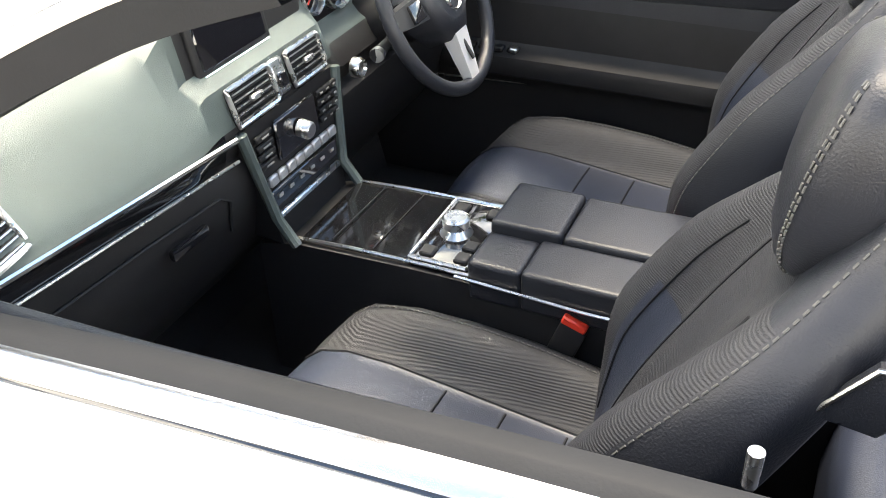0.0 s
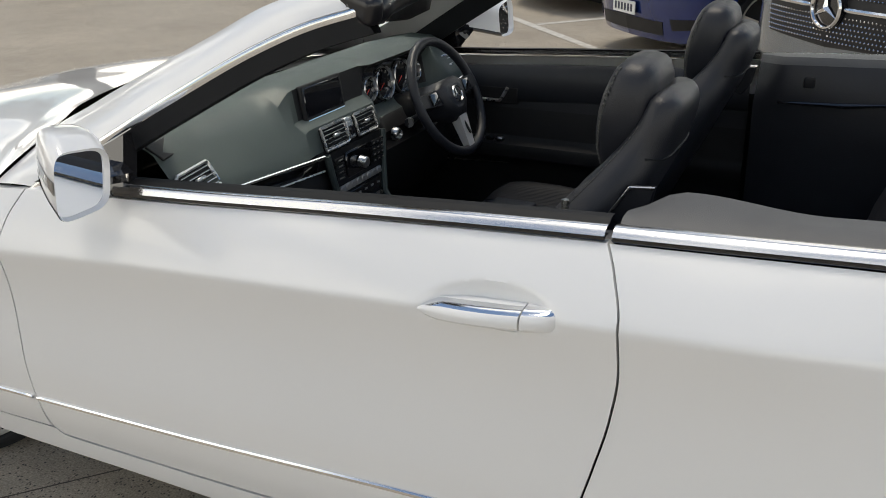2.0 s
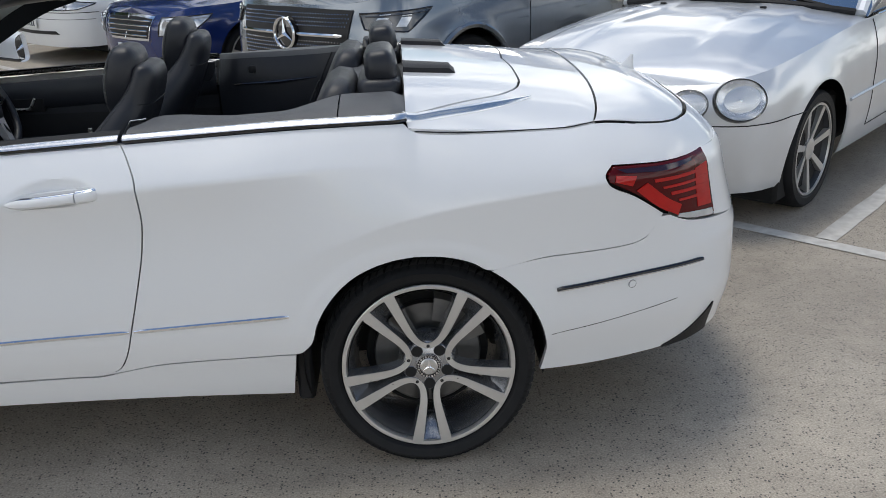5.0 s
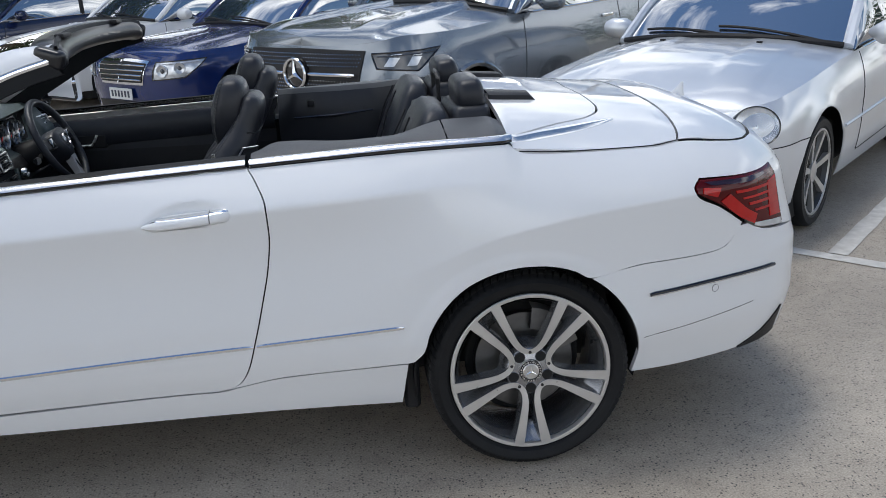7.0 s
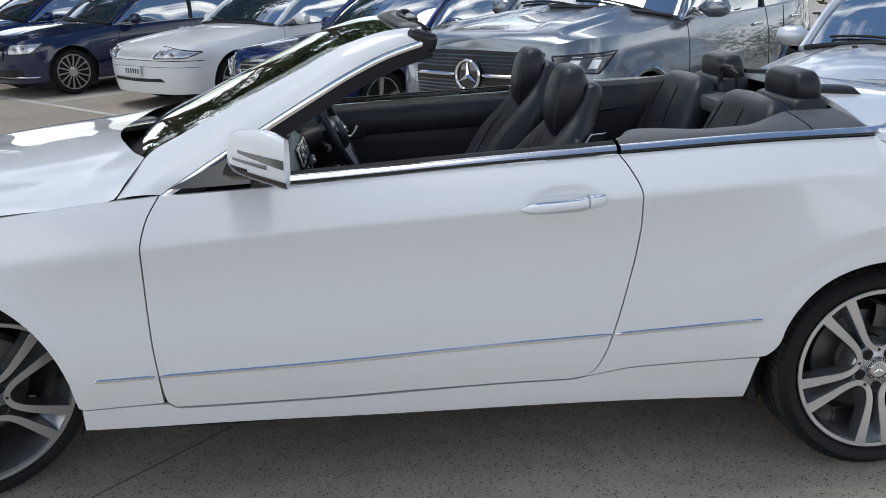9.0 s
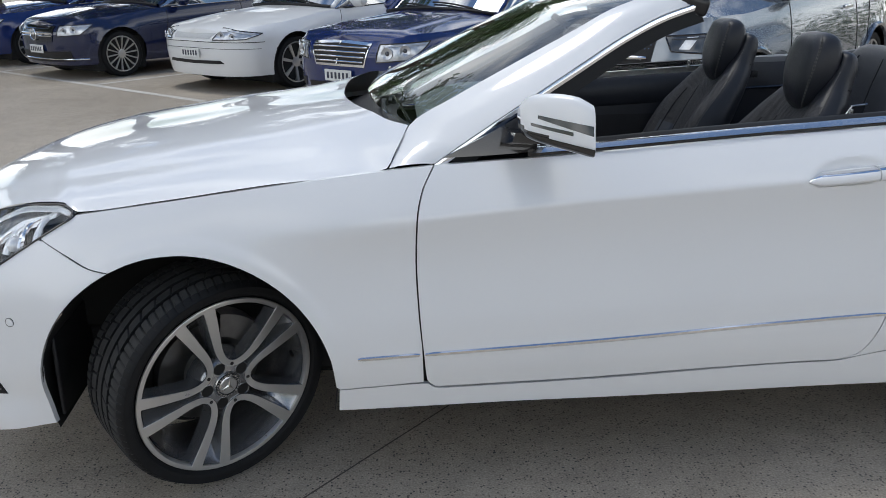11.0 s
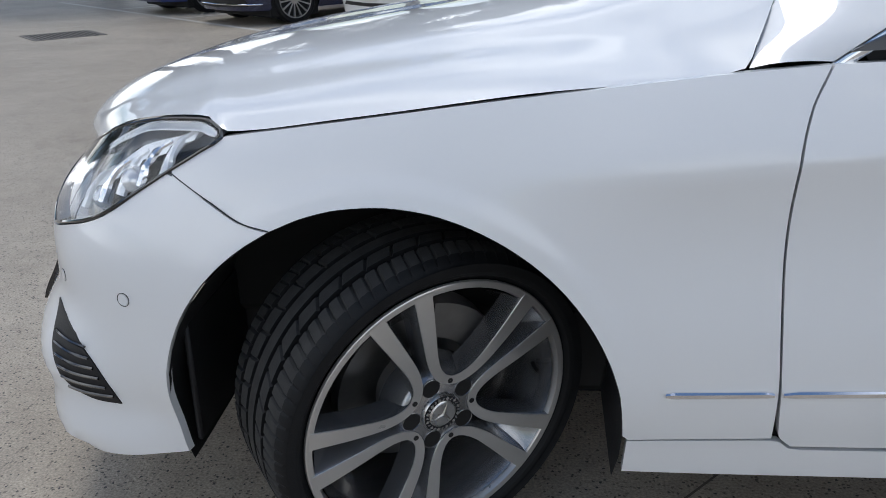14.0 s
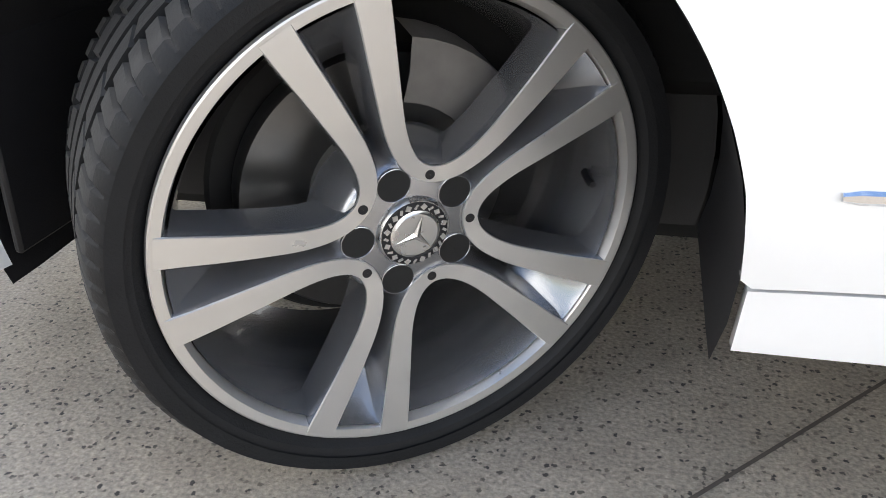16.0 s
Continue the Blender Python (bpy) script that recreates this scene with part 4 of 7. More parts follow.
def wheel(parent, R, w, r, face, steer=0.0, turn=0.0, camber=0.0, side=-1):
    """A whole wheel from the middle of its outer rim plane; the outer face looks to -y before it is turned."""
    grp = new("wheel")
    grp.parent = parent
    y0 = -w * 0.46
    grp.matrix_basis = Matrix.Translation(face) @ pose(0, 0, 0, 0, 0, steer) @ pose(0, 0, 0, camber) @ (pose(0, 0, 0, 0, 0, 180) if side > 0 else Matrix()) @ pose(0, -y0, 0)
    part("tyre", tyre_mesh(R, r, w), RUBBER, grp, "black low-profile tyre")
    flange, barrel, spokes, webs = rim_parts(r, -2 * y0, turn)
    part("rim_flange", flange, RIM_FACE, grp, angle=25)
    part("rim_barrel", barrel, RIM_GREY, grp, angle=60)
    for s in spokes:
        part("twin_spoke", s, [RIM_GREY, RIM_FACE], grp, index=[1 if (i % 8) in (2, 3, 4) else 0 for i in range(len(s[1]))], angle=24)
    for s in webs:
        part("spoke_web", s, RIM_GREY, grp)
    part("hub", lathe([(0.001, y0 + 0.0135), (0.275 * r, y0 + 0.0135), (0.295 * r, y0 + 0.017), (0.31 * r, y0 + 0.026), (0.335 * r, y0 + 0.045), (0.36 * r, y0 + 0.075), (0.001, y0 + 0.076)], 60), RIM_GREY, grp, angle=50)
    k = r / 0.2445
    cap = part("centre_cap", lathe([(0.0005, y0 + 0.002), (0.022 * k, y0 + 0.002), (0.024 * k, y0 + 0.004), (0.034 * k, y0 + 0.006), (0.0365 * k, y0 + 0.010), (0.0365 * k, y0 + 0.03)], 48), SATIN, grp, "silver centre cap with a dark wreath ring")
    part("cap_ring", lathe([(0.0245 * k, y0 + 0.0046), (0.026 * k, y0 + 0.0034), (0.033 * k, y0 + 0.0050), (0.0345 * k, y0 + 0.007)], 48), BLACK, cap)
    for q in range(24):
        a = 2 * math.pi * q / 24
        part("cap_mark", rbox(0.0052 * k, 0.001, (0.0050 if q % 2 else 0.0026) * k, 0.0, 1, pose(0.0295 * k * math.cos(a), y0 + 0.0035, 0.0295 * k * math.sin(a), 0, -math.degrees(a) + 35, 0)), SATIN, cap)
    for q in range(3):
        a = radians(90 + turn + 120 * q)
        d, n = Vector((math.cos(a), 0, math.sin(a))), Vector((-math.sin(a), 0, math.cos(a)))
        part("cap_ray", ([n * -0.004 * k, d * 0.021 * k, n * 0.004 * k, Vector((0, -0.002, 0))], [(0, 1, 3), (1, 2, 3), (2, 0, 3)]), CHROME, cap, m=pose(0, y0 + 0.001, 0))
    for q in range(5):
        a = radians(54 + turn + 72 * q)
        # flat dark disc stands in for the shade inside each bolt hole
        bh = part("bolt_hole", moved(lathe([(0.0005, -0.0006), (0.066 * r, -0.0006), (0.069 * r, 0.004)], 24), pose(0.222 * r * math.cos(a), y0 + 0.0130, 0.222 * r * math.sin(a))), DARK, grp)
        part("hole_edge", moved(lathe([(0.065 * r, -0.0004), (0.067 * r, -0.0012), (0.070 * r, -0.0008), (0.072 * r, 0.002)], 24), pose(0.222 * r * math.cos(a), y0 + 0.0130, 0.222 * r * math.sin(a))), RIM_GREY, bh)
        a = radians(90 + turn + 72 * q)
        part("apex_hole", moved(lathe([(0.0003, -0.0005), (0.0195 * r, -0.0005), (0.0205 * r, 0.004)], 14), pose(0.243 * r * math.cos(a), y0 + 0.0104, 0.243 * r * math.sin(a))), BLACK, grp)
    part("brake_disc", lathe([(0.06, y0 + 0.115), (0.160, y0 + 0.115), (0.163, y0 + 0.12), (0.163, y0 + 0.14), (0.06, y0 + 0.14)], 64), DISC, grp)
    part("disc_bell", lathe([(0.001, y0 + 0.085), (0.075, y0 + 0.086), (0.082, y0 + 0.095), (0.083, y0 + 0.12)], 40), IRON, grp)
    v = []
    for an in np.linspace(20, 82, 9):
        for rr, dy in ((0.115, 0.115), (0.115, 0.085), (0.150, 0.080), (0.185, 0.088), (0.19, 0.14)):
            v.append((rr * math.cos(radians(an)), y0 + dy, rr * math.sin(radians(an))))
    part("brake_caliper", (v, grid_faces(9, 5)), IRON, grp)
    part("back_plate", lathe([(0.03, y0 + 0.150), (0.185, y0 + 0.150), (0.190, y0 + 0.156)], 48), DARK, grp)
    a = radians(turn + 90 - 72)
    part("valve", tube([Vector((math.cos(a), 0, math.sin(a))) * (r * 0.86) + Vector((0, y0 + 0.05, 0)), Vector((math.cos(a), 0, math.sin(a))) * (r * 0.835) + Vector((0, y0 + 0.030, 0)), Vector((math.cos(a), 0, math.sin(a))) * (r * 0.83) + Vector((0, y0 + 0.020, 0))], [0.0055, 0.005, 0.004], 8), BLACK, grp)
    return grp


wheel(car, 0.327, 0.250, 0.272, (0.050, -0.768, 0.322), steer=36, turn=-15, camber=7.5)
wheel(car, 0.322, 0.255, 0.257, (2.760, -0.856, 0.320), steer=0, turn=0, camber=-4)
wheel(car, 0.332, 0.235, 0.272, (-0.03, 0.80, 0.330), steer=30, turn=20, side=1)
wheel(car, 0.322, 0.255, 0.257, (2.760, 0.856, 0.320), turn=10, side=1)


# ---- lamps, mirrors and small parts of the convertible ----
LED = material("lamp_light_guide", (0.75, 0.78, 0.82), 0.15, metal=0.2, coat=1.0)
LAMP_BED = material("lamp_bed", (0.20, 0.21, 0.23), 0.14, metal=0.35, coat=1.0, vary=0.55, scale=16)
L_BOT = [(-0.690, 0.666), (-0.625, 0.688), (-0.578, 0.702), (-0.53, 0.721), (-0.469, 0.755), (-0.400, 0.796)]
L_TOP = [(-0.785, 0.757), (-0.766, 0.770), (-0.668, 0.818), (-0.585, 0.849), (-0.481, 0.866), (-0.401, 0.873), (-0.348, 0.874), (-0.302, 0.852)]
L_RIGHT = [(-0.400, 0.796), (-0.349, 0.824), (-0.302, 0.852)]
L_LEFT = [(-0.690, 0.666), (-0.742, 0.700), (-0.785, 0.757)]
for sg in (1, -1):
    fl = (lambda v: v) if sg > 0 else flipped
    lamp = part("headlamp", fl(SIDE.panel(L_BOT, L_RIGHT, L_TOP, L_LEFT, 22, 12, 0.0, -0.045, -0.043)), LAMP_BED, car, "clear headlamp with light-guide fins and dark bed")
    rim_l = SIDE.line(L_BOT + L_RIGHT[1:] + L_TOP[::-1][1:] + L_LEFT[::-1][1:], 90, 0.001)
    part("lamp_rim", fl(tube(rim_l, 0.003, 6)), GLOSS_BLACK, lamp)
    lens = part("lamp_lens", fl(SIDE.panel(L_BOT, L_RIGHT, L_TOP, L_LEFT, 22, 12, 0.001, 0.002, 0.006)), LAMP_GLASS, lamp)
    lens.visible_shadow = False
    for k in range(4):
        c = [(-0.625 + 0.012 * k, 0.715 + 0.012 * k), (-0.585 + 0.035 * k, 0.752 + 0.020 * k), (-0.535 + 0.055 * k, 0.772 + 0.022 * k)]
        part("light_guide", fl(SIDE.panel(c, [c[-1], (c[-1][0] + 0.008, c[-1][1] + 0.013)], [(a + 0.002, b + 0.018) for a, b in c], [c[0], (c[0][0] + 0.002, c[0][1] + 0.018)], 14, 4, 0.0, -0.018, 0.03)), LED, lamp)
    for k in range(5):
        xa, za = -0.612 + 0.048 * k, 0.712 + 0.017 * k
        fin = SIDE.line([(xa, za), (xa + 0.006, za + 0.030), (xa + 0.026, za + 0.058), (xa + 0.052, za + 0.072)], 12, -0.020)
        part("lamp_fin", fl(tube(fin, [0.010] * 4 + [0.008] * 4 + [0.005] * 4, 8)), CHROME if k % 2 else LED, lamp)
    part("top_guide", fl(SIDE.moulding([(-0.600, 0.812), (-0.53, 0.842), (-0.44, 0.860), (-0.36, 0.862), (-0.32, 0.852)], 0.014, -0.010, 30)), LED, lamp)
    for (x, z, r) in ((-0.575, 0.732, 0.022), (-0.50, 0.768, 0.025)):
        p = SIDE.at(SIDE.s_of(x), z, -0.032)
        part("projector", fl(moved(lathe([(0.001, -0.024), (r * 0.5, -0.020), (r * 0.85, -0.010), (r, 0.0), (r * 1.12, -0.006), (r * 1.15, 0.02)], 24), pose(p[0], p[1], p[2], 0, 0, -35))), LAMP_IN, lamp)
    # tail lamp
    T_BOT = [(3.284, 0.855), (3.369, 0.807), (3.446, 0.755), (3.505, 0.724), (3.55, 0.707), (3.60, 0.698), (3.655, 0.692)]
    T_TOP = [(3.302, 0.894), (3.36, 0.892), (3.43, 0.889), (3.55, 0.886), (3.60, 0.886), (3.655, 0.886)]
    T_R = [(3.655, 0.70), (3.655, 0.893)]
    T_L = [(3.284, 0.855), (3.281, 0.872), (3.302, 0.894)]
    tail = part("tail_lamp", fl(SIDE.panel(T_BOT, T_R, T_TOP, T_L, 30, 14, 0.002, 0.003, 0.02)), RED_DARK, car, "red wrap-round tail lamp with dark bands", angle=60)

    def lens(name, bot, top, mat, off=0.006):
        part(name, fl(SIDE.panel(bot, [bot[-1], top[-1]], top, [bot[0], top[0]], 16, 4, 0.0, off, 0.004)), mat, tail)

    lens("lamp_cap", [(3.335, 0.876), (3.46, 0.870), (3.57, 0.875)], [(3.310, 0.888), (3.46, 0.884), (3.57, 0.882)], PLUM_LENS)
    lens("lamp_tip", [(3.300, 0.855), (3.352, 0.838)], [(3.305, 0.872), (3.365, 0.866)], RED_LENS)
    lens("lower_guide", [(3.366, 0.822), (3.446, 0.759), (3.508, 0.727)], [(3.398, 0.842), (3.470, 0.785), (3.520, 0.757)], RED_LENS)
    for k in range(4):
        z0 = 0.768 + 0.024 * k
        x0 = 3.512 - 0.030 * k
        lens("lamp_band", [(x0, z0), (3.640, z0 - 0.004)], [(x0 - 0.004, z0 + (0.010 if k % 2 else 0.007)), (3.640, z0 + 0.005)], RED_LENS)
    lens("end_lens", [(3.585, 0.735), (3.645, 0.731)], [(3.578, 0.850), (3.645, 0.855)], RED_LENS, 0.005)
    lens("lamp_foot", [(3.506, 0.722), (3.55, 0.710), (3.645, 0.698)], [(3.512, 0.730), (3.55, 0.727), (3.645, 0.717)], LAMP_IN)
    # parking sensors, side intake, lower rear corner
    for x, z, ow in ((-0.488, 0.578, front_bumper), (-0.66, 0.575, front_bumper), (3.37, 0.535, rear_bumper)):
        p, q = SIDE.at(SIDE.s_of(x), z, 0.0), SIDE.at(SIDE.s_of(x + 0.02), z, 0.0)
        an = math.degrees(math.atan2(q[1] - p[1], q[0] - p[0]))
        ps = part("parking_sensor", fl(moved(lathe([(0.0004, -0.0015), (0.0105, -0.0015), (0.0115, 0.002)], 20), pose(*p, 0, 0, an))), WHITE, ow)
        part("sensor_ring", fl(moved(lathe([(0.0116, 0.003), (0.0118, -0.0008), (0.0127, -0.0008), (0.0130, 0.003)], 20), pose(*p, 0, 0, an))), RIM_DARK, ps)
    grille = part("side_intake", fl(SIDE.panel([(-0.635, 0.400), (-0.605, 0.368), (-0.575, 0.358), (-0.543, 0.357)], [(-0.543, 0.357), (-0.552, 0.398), (-0.572, 0.444), (-0.612, 0.486)], [(-0.682, 0.520), (-0.650, 0.508), (-0.612, 0.486)], [(-0.635, 0.400), (-0.660, 0.455), (-0.682, 0.520)], 12, 12, 0, 0.003, 0.02)), BLACK, front_bumper)
    for k in range(6):
        z0 = 0.374 + 0.019 * k
        c = SIDE.line([(-0.622 - 0.007 * k, z0 + 0.006), (-0.59 - 0.004 * k, z0 + 0.001), (-0.549 - 0.007 * k, z0)], 8, 0.005)
        part("intake_bar", fl(tube(c, 0.003, 5)), GLOSS_BLACK, grille)
    part("rear_corner_trim", fl(SIDE.panel([(3.50, 0.286), (3.58, 0.294), (3.66, 0.309)], [(3.66, 0.309), (3.66, 0.405)], [(3.50, 0.292), (3.58, 0.330), (3.66, 0.405)], [(3.50, 0.286), (3.50, 0.292)], 12, 6, 0, 0.005, 0.03)), BLACK, rear_bumper)
    part("bumper_seam", fl(tube(SIDE.line([(3.125, 0.405), (3.30, 0.428), (3.52, 0.462)], 20, 0.0003), 0.0009, 4)), SEAL, rear_bumper)

both_sides("nose_panel", SIDE.panel([(-0.845, 0.630), (-0.76, 0.644), (-0.694, 0.662)], [(-0.694, 0.662), (-0.746, 0.699), (-0.789, 0.757)], [(-0.845, 0.745), (-0.81, 0.750), (-0.789, 0.757)], [(-0.845, 0.630), (-0.845, 0.745)], 14, 10, 0, 0.002), WHITE, car)
# nose: dark grille with a star
part("front_grille", join(*[(lambda vf: vf if sg > 0 else flipped(vf))(SIDE.panel([(-0.862, 0.40), (-0.80, 0.42)], [(-0.80, 0.42), (-0.79, 0.60)], [(-0.862, 0.64), (-0.79, 0.60)], [(-0.862, 0.40), (-0.862, 0.64)], 12, 10, 0, 0.012, 0.02)) for sg in (1, -1)]), GLOSS_BLACK, front_bumper, "gloss black grille")

# mirrors
MIR_X = [0.861, 0.868, 0.881, 0.906, 0.947, 0.988, 1.012, 1.022]
MIR_T = [1.105, 1.122, 1.136, 1.145, 1.147, 1.142, 1.130, 1.124]
MIR_B = [1.058, 1.046, 1.038, 1.030, 1.020, 1.010, 1.004, 1.003]
MIR_W = [0.022, 0.036, 0.047, 0.055, 0.061, 0.064, 0.064, 0.063]


def mirror_y(x):
    return -0.930 - 0.5 * (x - 0.925)


def mirror_ring(x, grow=0.0, n=36):
    top, bot, hy = (float(cub(x, MIR_X, q)) for q in (MIR_T, MIR_B, MIR_W))
    r = []
    for i in range(n):
        w = 2 * math.pi * (i + 0.5) / n
        c, q = math.cos(w), math.sin(w)
        cc, qq = math.copysign(abs(c) ** 0.48, c), math.copysign(abs(q) ** 0.48, q)
        lean = 0.010 * qq
        r.append((x, mirror_y(x) + (hy + grow) * cc + lean, (top + bot) / 2 + ((top - bot) / 2 + grow) * qq - 0.010 * cc * (1 if qq > 0 else 0)))
    return r


for sg in (1, -1):
    fl = (lambda v: v) if sg > 0 else flipped
    xs = np.concatenate([np.linspace(0.861, 0.906, 8), np.linspace(0.92, 1.022, 8)])
    rings = [mirror_ring(x) for x in xs]
    v, f = loft(rings, caps=False)
    n = 36
    f = f + [tuple(range(n - 1, -1, -1))]
    idx = []
    for q in f:
        x = sum(v[i][0] for i in q) / len(q)
        z = sum(v[i][2] for i in q) / len(q)
        idx.append(1 if z < float(cub(x, MIR_X, MIR_B)) + 0.024 else 0)
    mir = part("door_mirror", fl((v, f)), [WHITE, GLOSS_BLACK], car, "white door mirror with a black foot and dark repeater stripe", index=idx, angle=40)
    inner = [(x - 0.010, mirror_y(1.022) + (y - mirror_y(1.022)) * 0.92, 1.064 + (z - 1.064) * 0.90) for x, y, z in rings[-1]]
    part("mirror_lip", fl(loft([rings[-1], inner], caps=False)), WHITE, mir)
    part("mirror_glass", fl((inner, [tuple(range(n))])), MIRROR, mir)

    def stripe(x0, x1, z0, z1, h0, h1, name="repeater"):
        """Dark strip on the outer face of the housing."""
        vv = []
        for k in np.linspace(0, 1, 20):
            x, z, h = x0 + (x1 - x0) * k, z0 + (z1 - z0) * k, h0 + (h1 - h0) * k
            top, bot, hy = (float(cub(x, MIR_X, q)) for q in (MIR_T, MIR_B, MIR_W))
            for u in np.linspace(-1, 1, 7):
                zz = z + u * h / 2
                qq = max(-0.97, min(0.97, (zz - (top + bot) / 2) / ((top - bot) / 2)))
                q = abs(qq) ** (1 / 0.48)
                cc = -math.sqrt(max(0, 1 - q * q)) ** 0.48
                vv.append((x, mirror_y(x) + (hy + 0.0022) * cc + 0.010 * qq, zz))
        part(name, fl((vv, grid_faces(20, 7))), GLOSS_BLACK, mir)

    stripe(0.896, 1.018, 1.098, 1.070, 0.008, 0.024)
    stripe(0.880, 0.973, 1.079, 1.062, 0.007, 0.009)
    stripe(0.871, 1.021, 1.052, 1.016, 0.012, 0.022, "lower_trim")
    part("mirror_foot", fl(loft([[(0.880 + dx * s0, y, zc + dz * s0) for dx, dz in ((-0.045, -0.010), (0.04, -0.018), (0.055, 0.0), (0.035, 0.014), (-0.035, 0.018))] for y, s0, zc in ((-0.79, 1.25, 1.018), (-0.85, 1.0, 1.022), (-0.91, 0.85, 1.034))])), GLOSS_BLACK, mir)
    tri = [(0.672, -0.818, 0.972), (0.80, -0.812, 0.974), (0.925, -0.806, 0.978), (0.920, -0.775, 1.090), (0.80, -0.797, 1.030)]
    tri2 = [(x + 0.004, y + 0.035, z) for x, y, z in tri]
    m5 = len(tri)
    part("mirror_triangle", fl((tri + tri2, [tuple(range(m5)), tuple(range(2 * m5 - 1, m5 - 1, -1))] + [(i, i + m5, (i + 1) % m5 + m5, (i + 1) % m5) for i in range(m5)])), GLOSS_BLACK, mir)

# wipers and cowl clutter
for y0, y1 in ((-0.55, 0.15), (0.30, 0.62)):
    w = thing("wiper", "", "")
    w.parent = car
    a, b = Vector((0.53 + 0.06 * abs(y0), y0, 1.022)), Vector((0.50 + 0.05 * abs(y1), y1, 1.035))
    part("wiper_arm", tube([a + Vector((-0.03, 0, -0.01)), (a + b) / 2 + Vector((-0.02, 0, 0.022)), b], [0.009, 0.007, 0.004], 8), BLACK, w)
    part("wiper_blade", tube([a + Vector((0.03, 0.05, 0.004)), (a + b) / 2 + Vector((0.03, 0, 0.020)), b + Vector((0.03, 0.05, 0.012))], 0.006, 6), GLOSS_BLACK, w)
part("scuttle_vent", join(*[rbox(0.05, 0.006, 0.02, 0.002, 1, pose(0.50, -0.60 + 0.02 * k, 0.99)) for k in range(12)]), BLACK, car)


# ---- cabin ----
LEATHER = material("black_leather", (0.016, 0.0175, 0.0225), 0.38, spec=0.34, vary=0.25, scale=18, bump=0.35, bump_scale=420, rough_vary=0.08)
PERF = material("perforated_leather", (0.025, 0.026, 0.030), 0.55, spec=0.3, vary=0.3, scale=40, bump=0.6, bump_scale=700)
def ribbed(m, scale=170.0, strength=0.5):
    """Fine woven ribs over a material."""
    nt = m.node_tree
    b = nt.nodes["Principled BSDF"]
    co = nt.nodes.new("ShaderNodeTexCoord")
    wv = nt.nodes.new("ShaderNodeTexWave")
    wv.bands_direction = "Z"
    wv.inputs["Scale"].default_value = scale
    wv.inputs["Distortion"].default_value = 0.4
    bp = nt.nodes.new("ShaderNodeBump")
    bp.inputs["Strength"].default_value = strength
    bp.inputs["Distance"].default_value = 0.0015
    nt.links.new(co.outputs["Object"], wv.inputs["Vector"])
    nt.links.new(wv.outputs["Fac"], bp.inputs["Height"])
    for l in list(b.inputs["Normal"].links):
        nt.links.new(l.from_socket, bp.inputs["Normal"])
    nt.links.new(bp.outputs["Normal"], b.inputs["Normal"])


ribbed(PERF, 95.0, 0.35)
NAVY_LEATHER = material("blue_black_leather", (0.022, 0.027, 0.042), 0.36, spec=0.45, vary=0.25, scale=12, bump=0.3, bump_scale=420)
DASH = material("soft_dash_skin", (0.058, 0.076, 0.075), 0.48, spec=0.4, vary=0.12, scale=6, bump=0.3, bump_scale=600)
CARPET = material("black_carpet", (0.008, 0.008, 0.009), 0.95, bump=0.8, bump_scale=900)
WOOD = material("black_lacquer_trim", (0.005, 0.0052, 0.006), 0.10, coat=0.6, vary=0.3, scale=9)
STITCH = material("pale_stitching", (0.24, 0.235, 0.225), 0.8)
THREAD = material("grey_thread", (0.075, 0.075, 0.073), 0.8)
SCREEN = material("display_glass", (0.006, 0.006, 0.008), 0.06, coat=1.0)
BUTTON = material("silver_button", (0.45, 0.45, 0.46), 0.35, metal=0.6)
SPOKE_SILVER = material("silver_spoke_paint", (0.66, 0.66, 0.67), 0.32, metal=0.35, coat=0.4, vary=0.05, scale=20)
RED_PLASTIC = material("red_buckle", (0.55, 0.03, 0.015), 0.4)
TRIM_GREY = material("soft_grey_trim", (0.070, 0.072, 0.076), 0.48, spec=0.45, vary=0.15, scale=10, bump=0.4, bump_scale=500)


def pad(rows, yc, e=0.55, n=24):
    """A cushion lofted up a centre line: rows of x, z, half width, half depth, lean in degrees."""
    rings = []
    for x, z, hw, hd, lean in rows:
        a = radians(lean)
        r = []
        for i in range(n):
            w = 2 * math.pi * i / n
            c, s = math.cos(w), math.sin(w)
            u, d = hw * math.copysign(abs(c) ** e, c), hd * math.copysign(abs(s) ** e, s)
            r.append((x + d * math.cos(a), yc + u, z - d * math.sin(a)))
        rings.append(r)
    return loft(rings)


def stitches(path, step=0.011, width=0.0013):
    """A dashed row of stitches along a line."""
    p = resample(path, 240)
    t = np.concatenate([[0], np.cumsum(np.linalg.norm(np.diff(p, axis=0), axis=1))])
    out = []
    for k in range(int(t[-1] / step)):
        q = [tuple(np.interp(step * (k + w), t, p[:, i]) for i in range(3)) for w in (0.1, 0.72)]
        out.append(tube(q, width, 5))
    return join(*out)


BACK_Z = [0.50, 0.60, 0.72, 0.84, 0.95, 1.03, 1.08, 1.13, 1.160, 1.174, 1.178]
BACK_X = [1.640, 1.676, 1.728, 1.788, 1.846, 1.892, 1.918, 1.938, 1.945, 1.946, 1.946]
BACK_HW = [0.225, 0.240, 0.247, 0.240, 0.212, 0.168, 0.132, 0.118, 0.106, 0.085, 0.030]
BACK_F = [0.030, 0.040, 0.046, 0.046, 0.044, 0.042, 0.036, 0.030, 0.026, 0.016, 0.004]
BACK_BOL = [0.010, 0.040, 0.074, 0.066, 0.034, 0.012, 0.004, 0.0, 0.0, 0.0, 0.0]
BACK_B = [0.050, 0.060, 0.066, 0.066, 0.062, 0.056, 0.050, 0.044, 0.034, 0.020, 0.005]


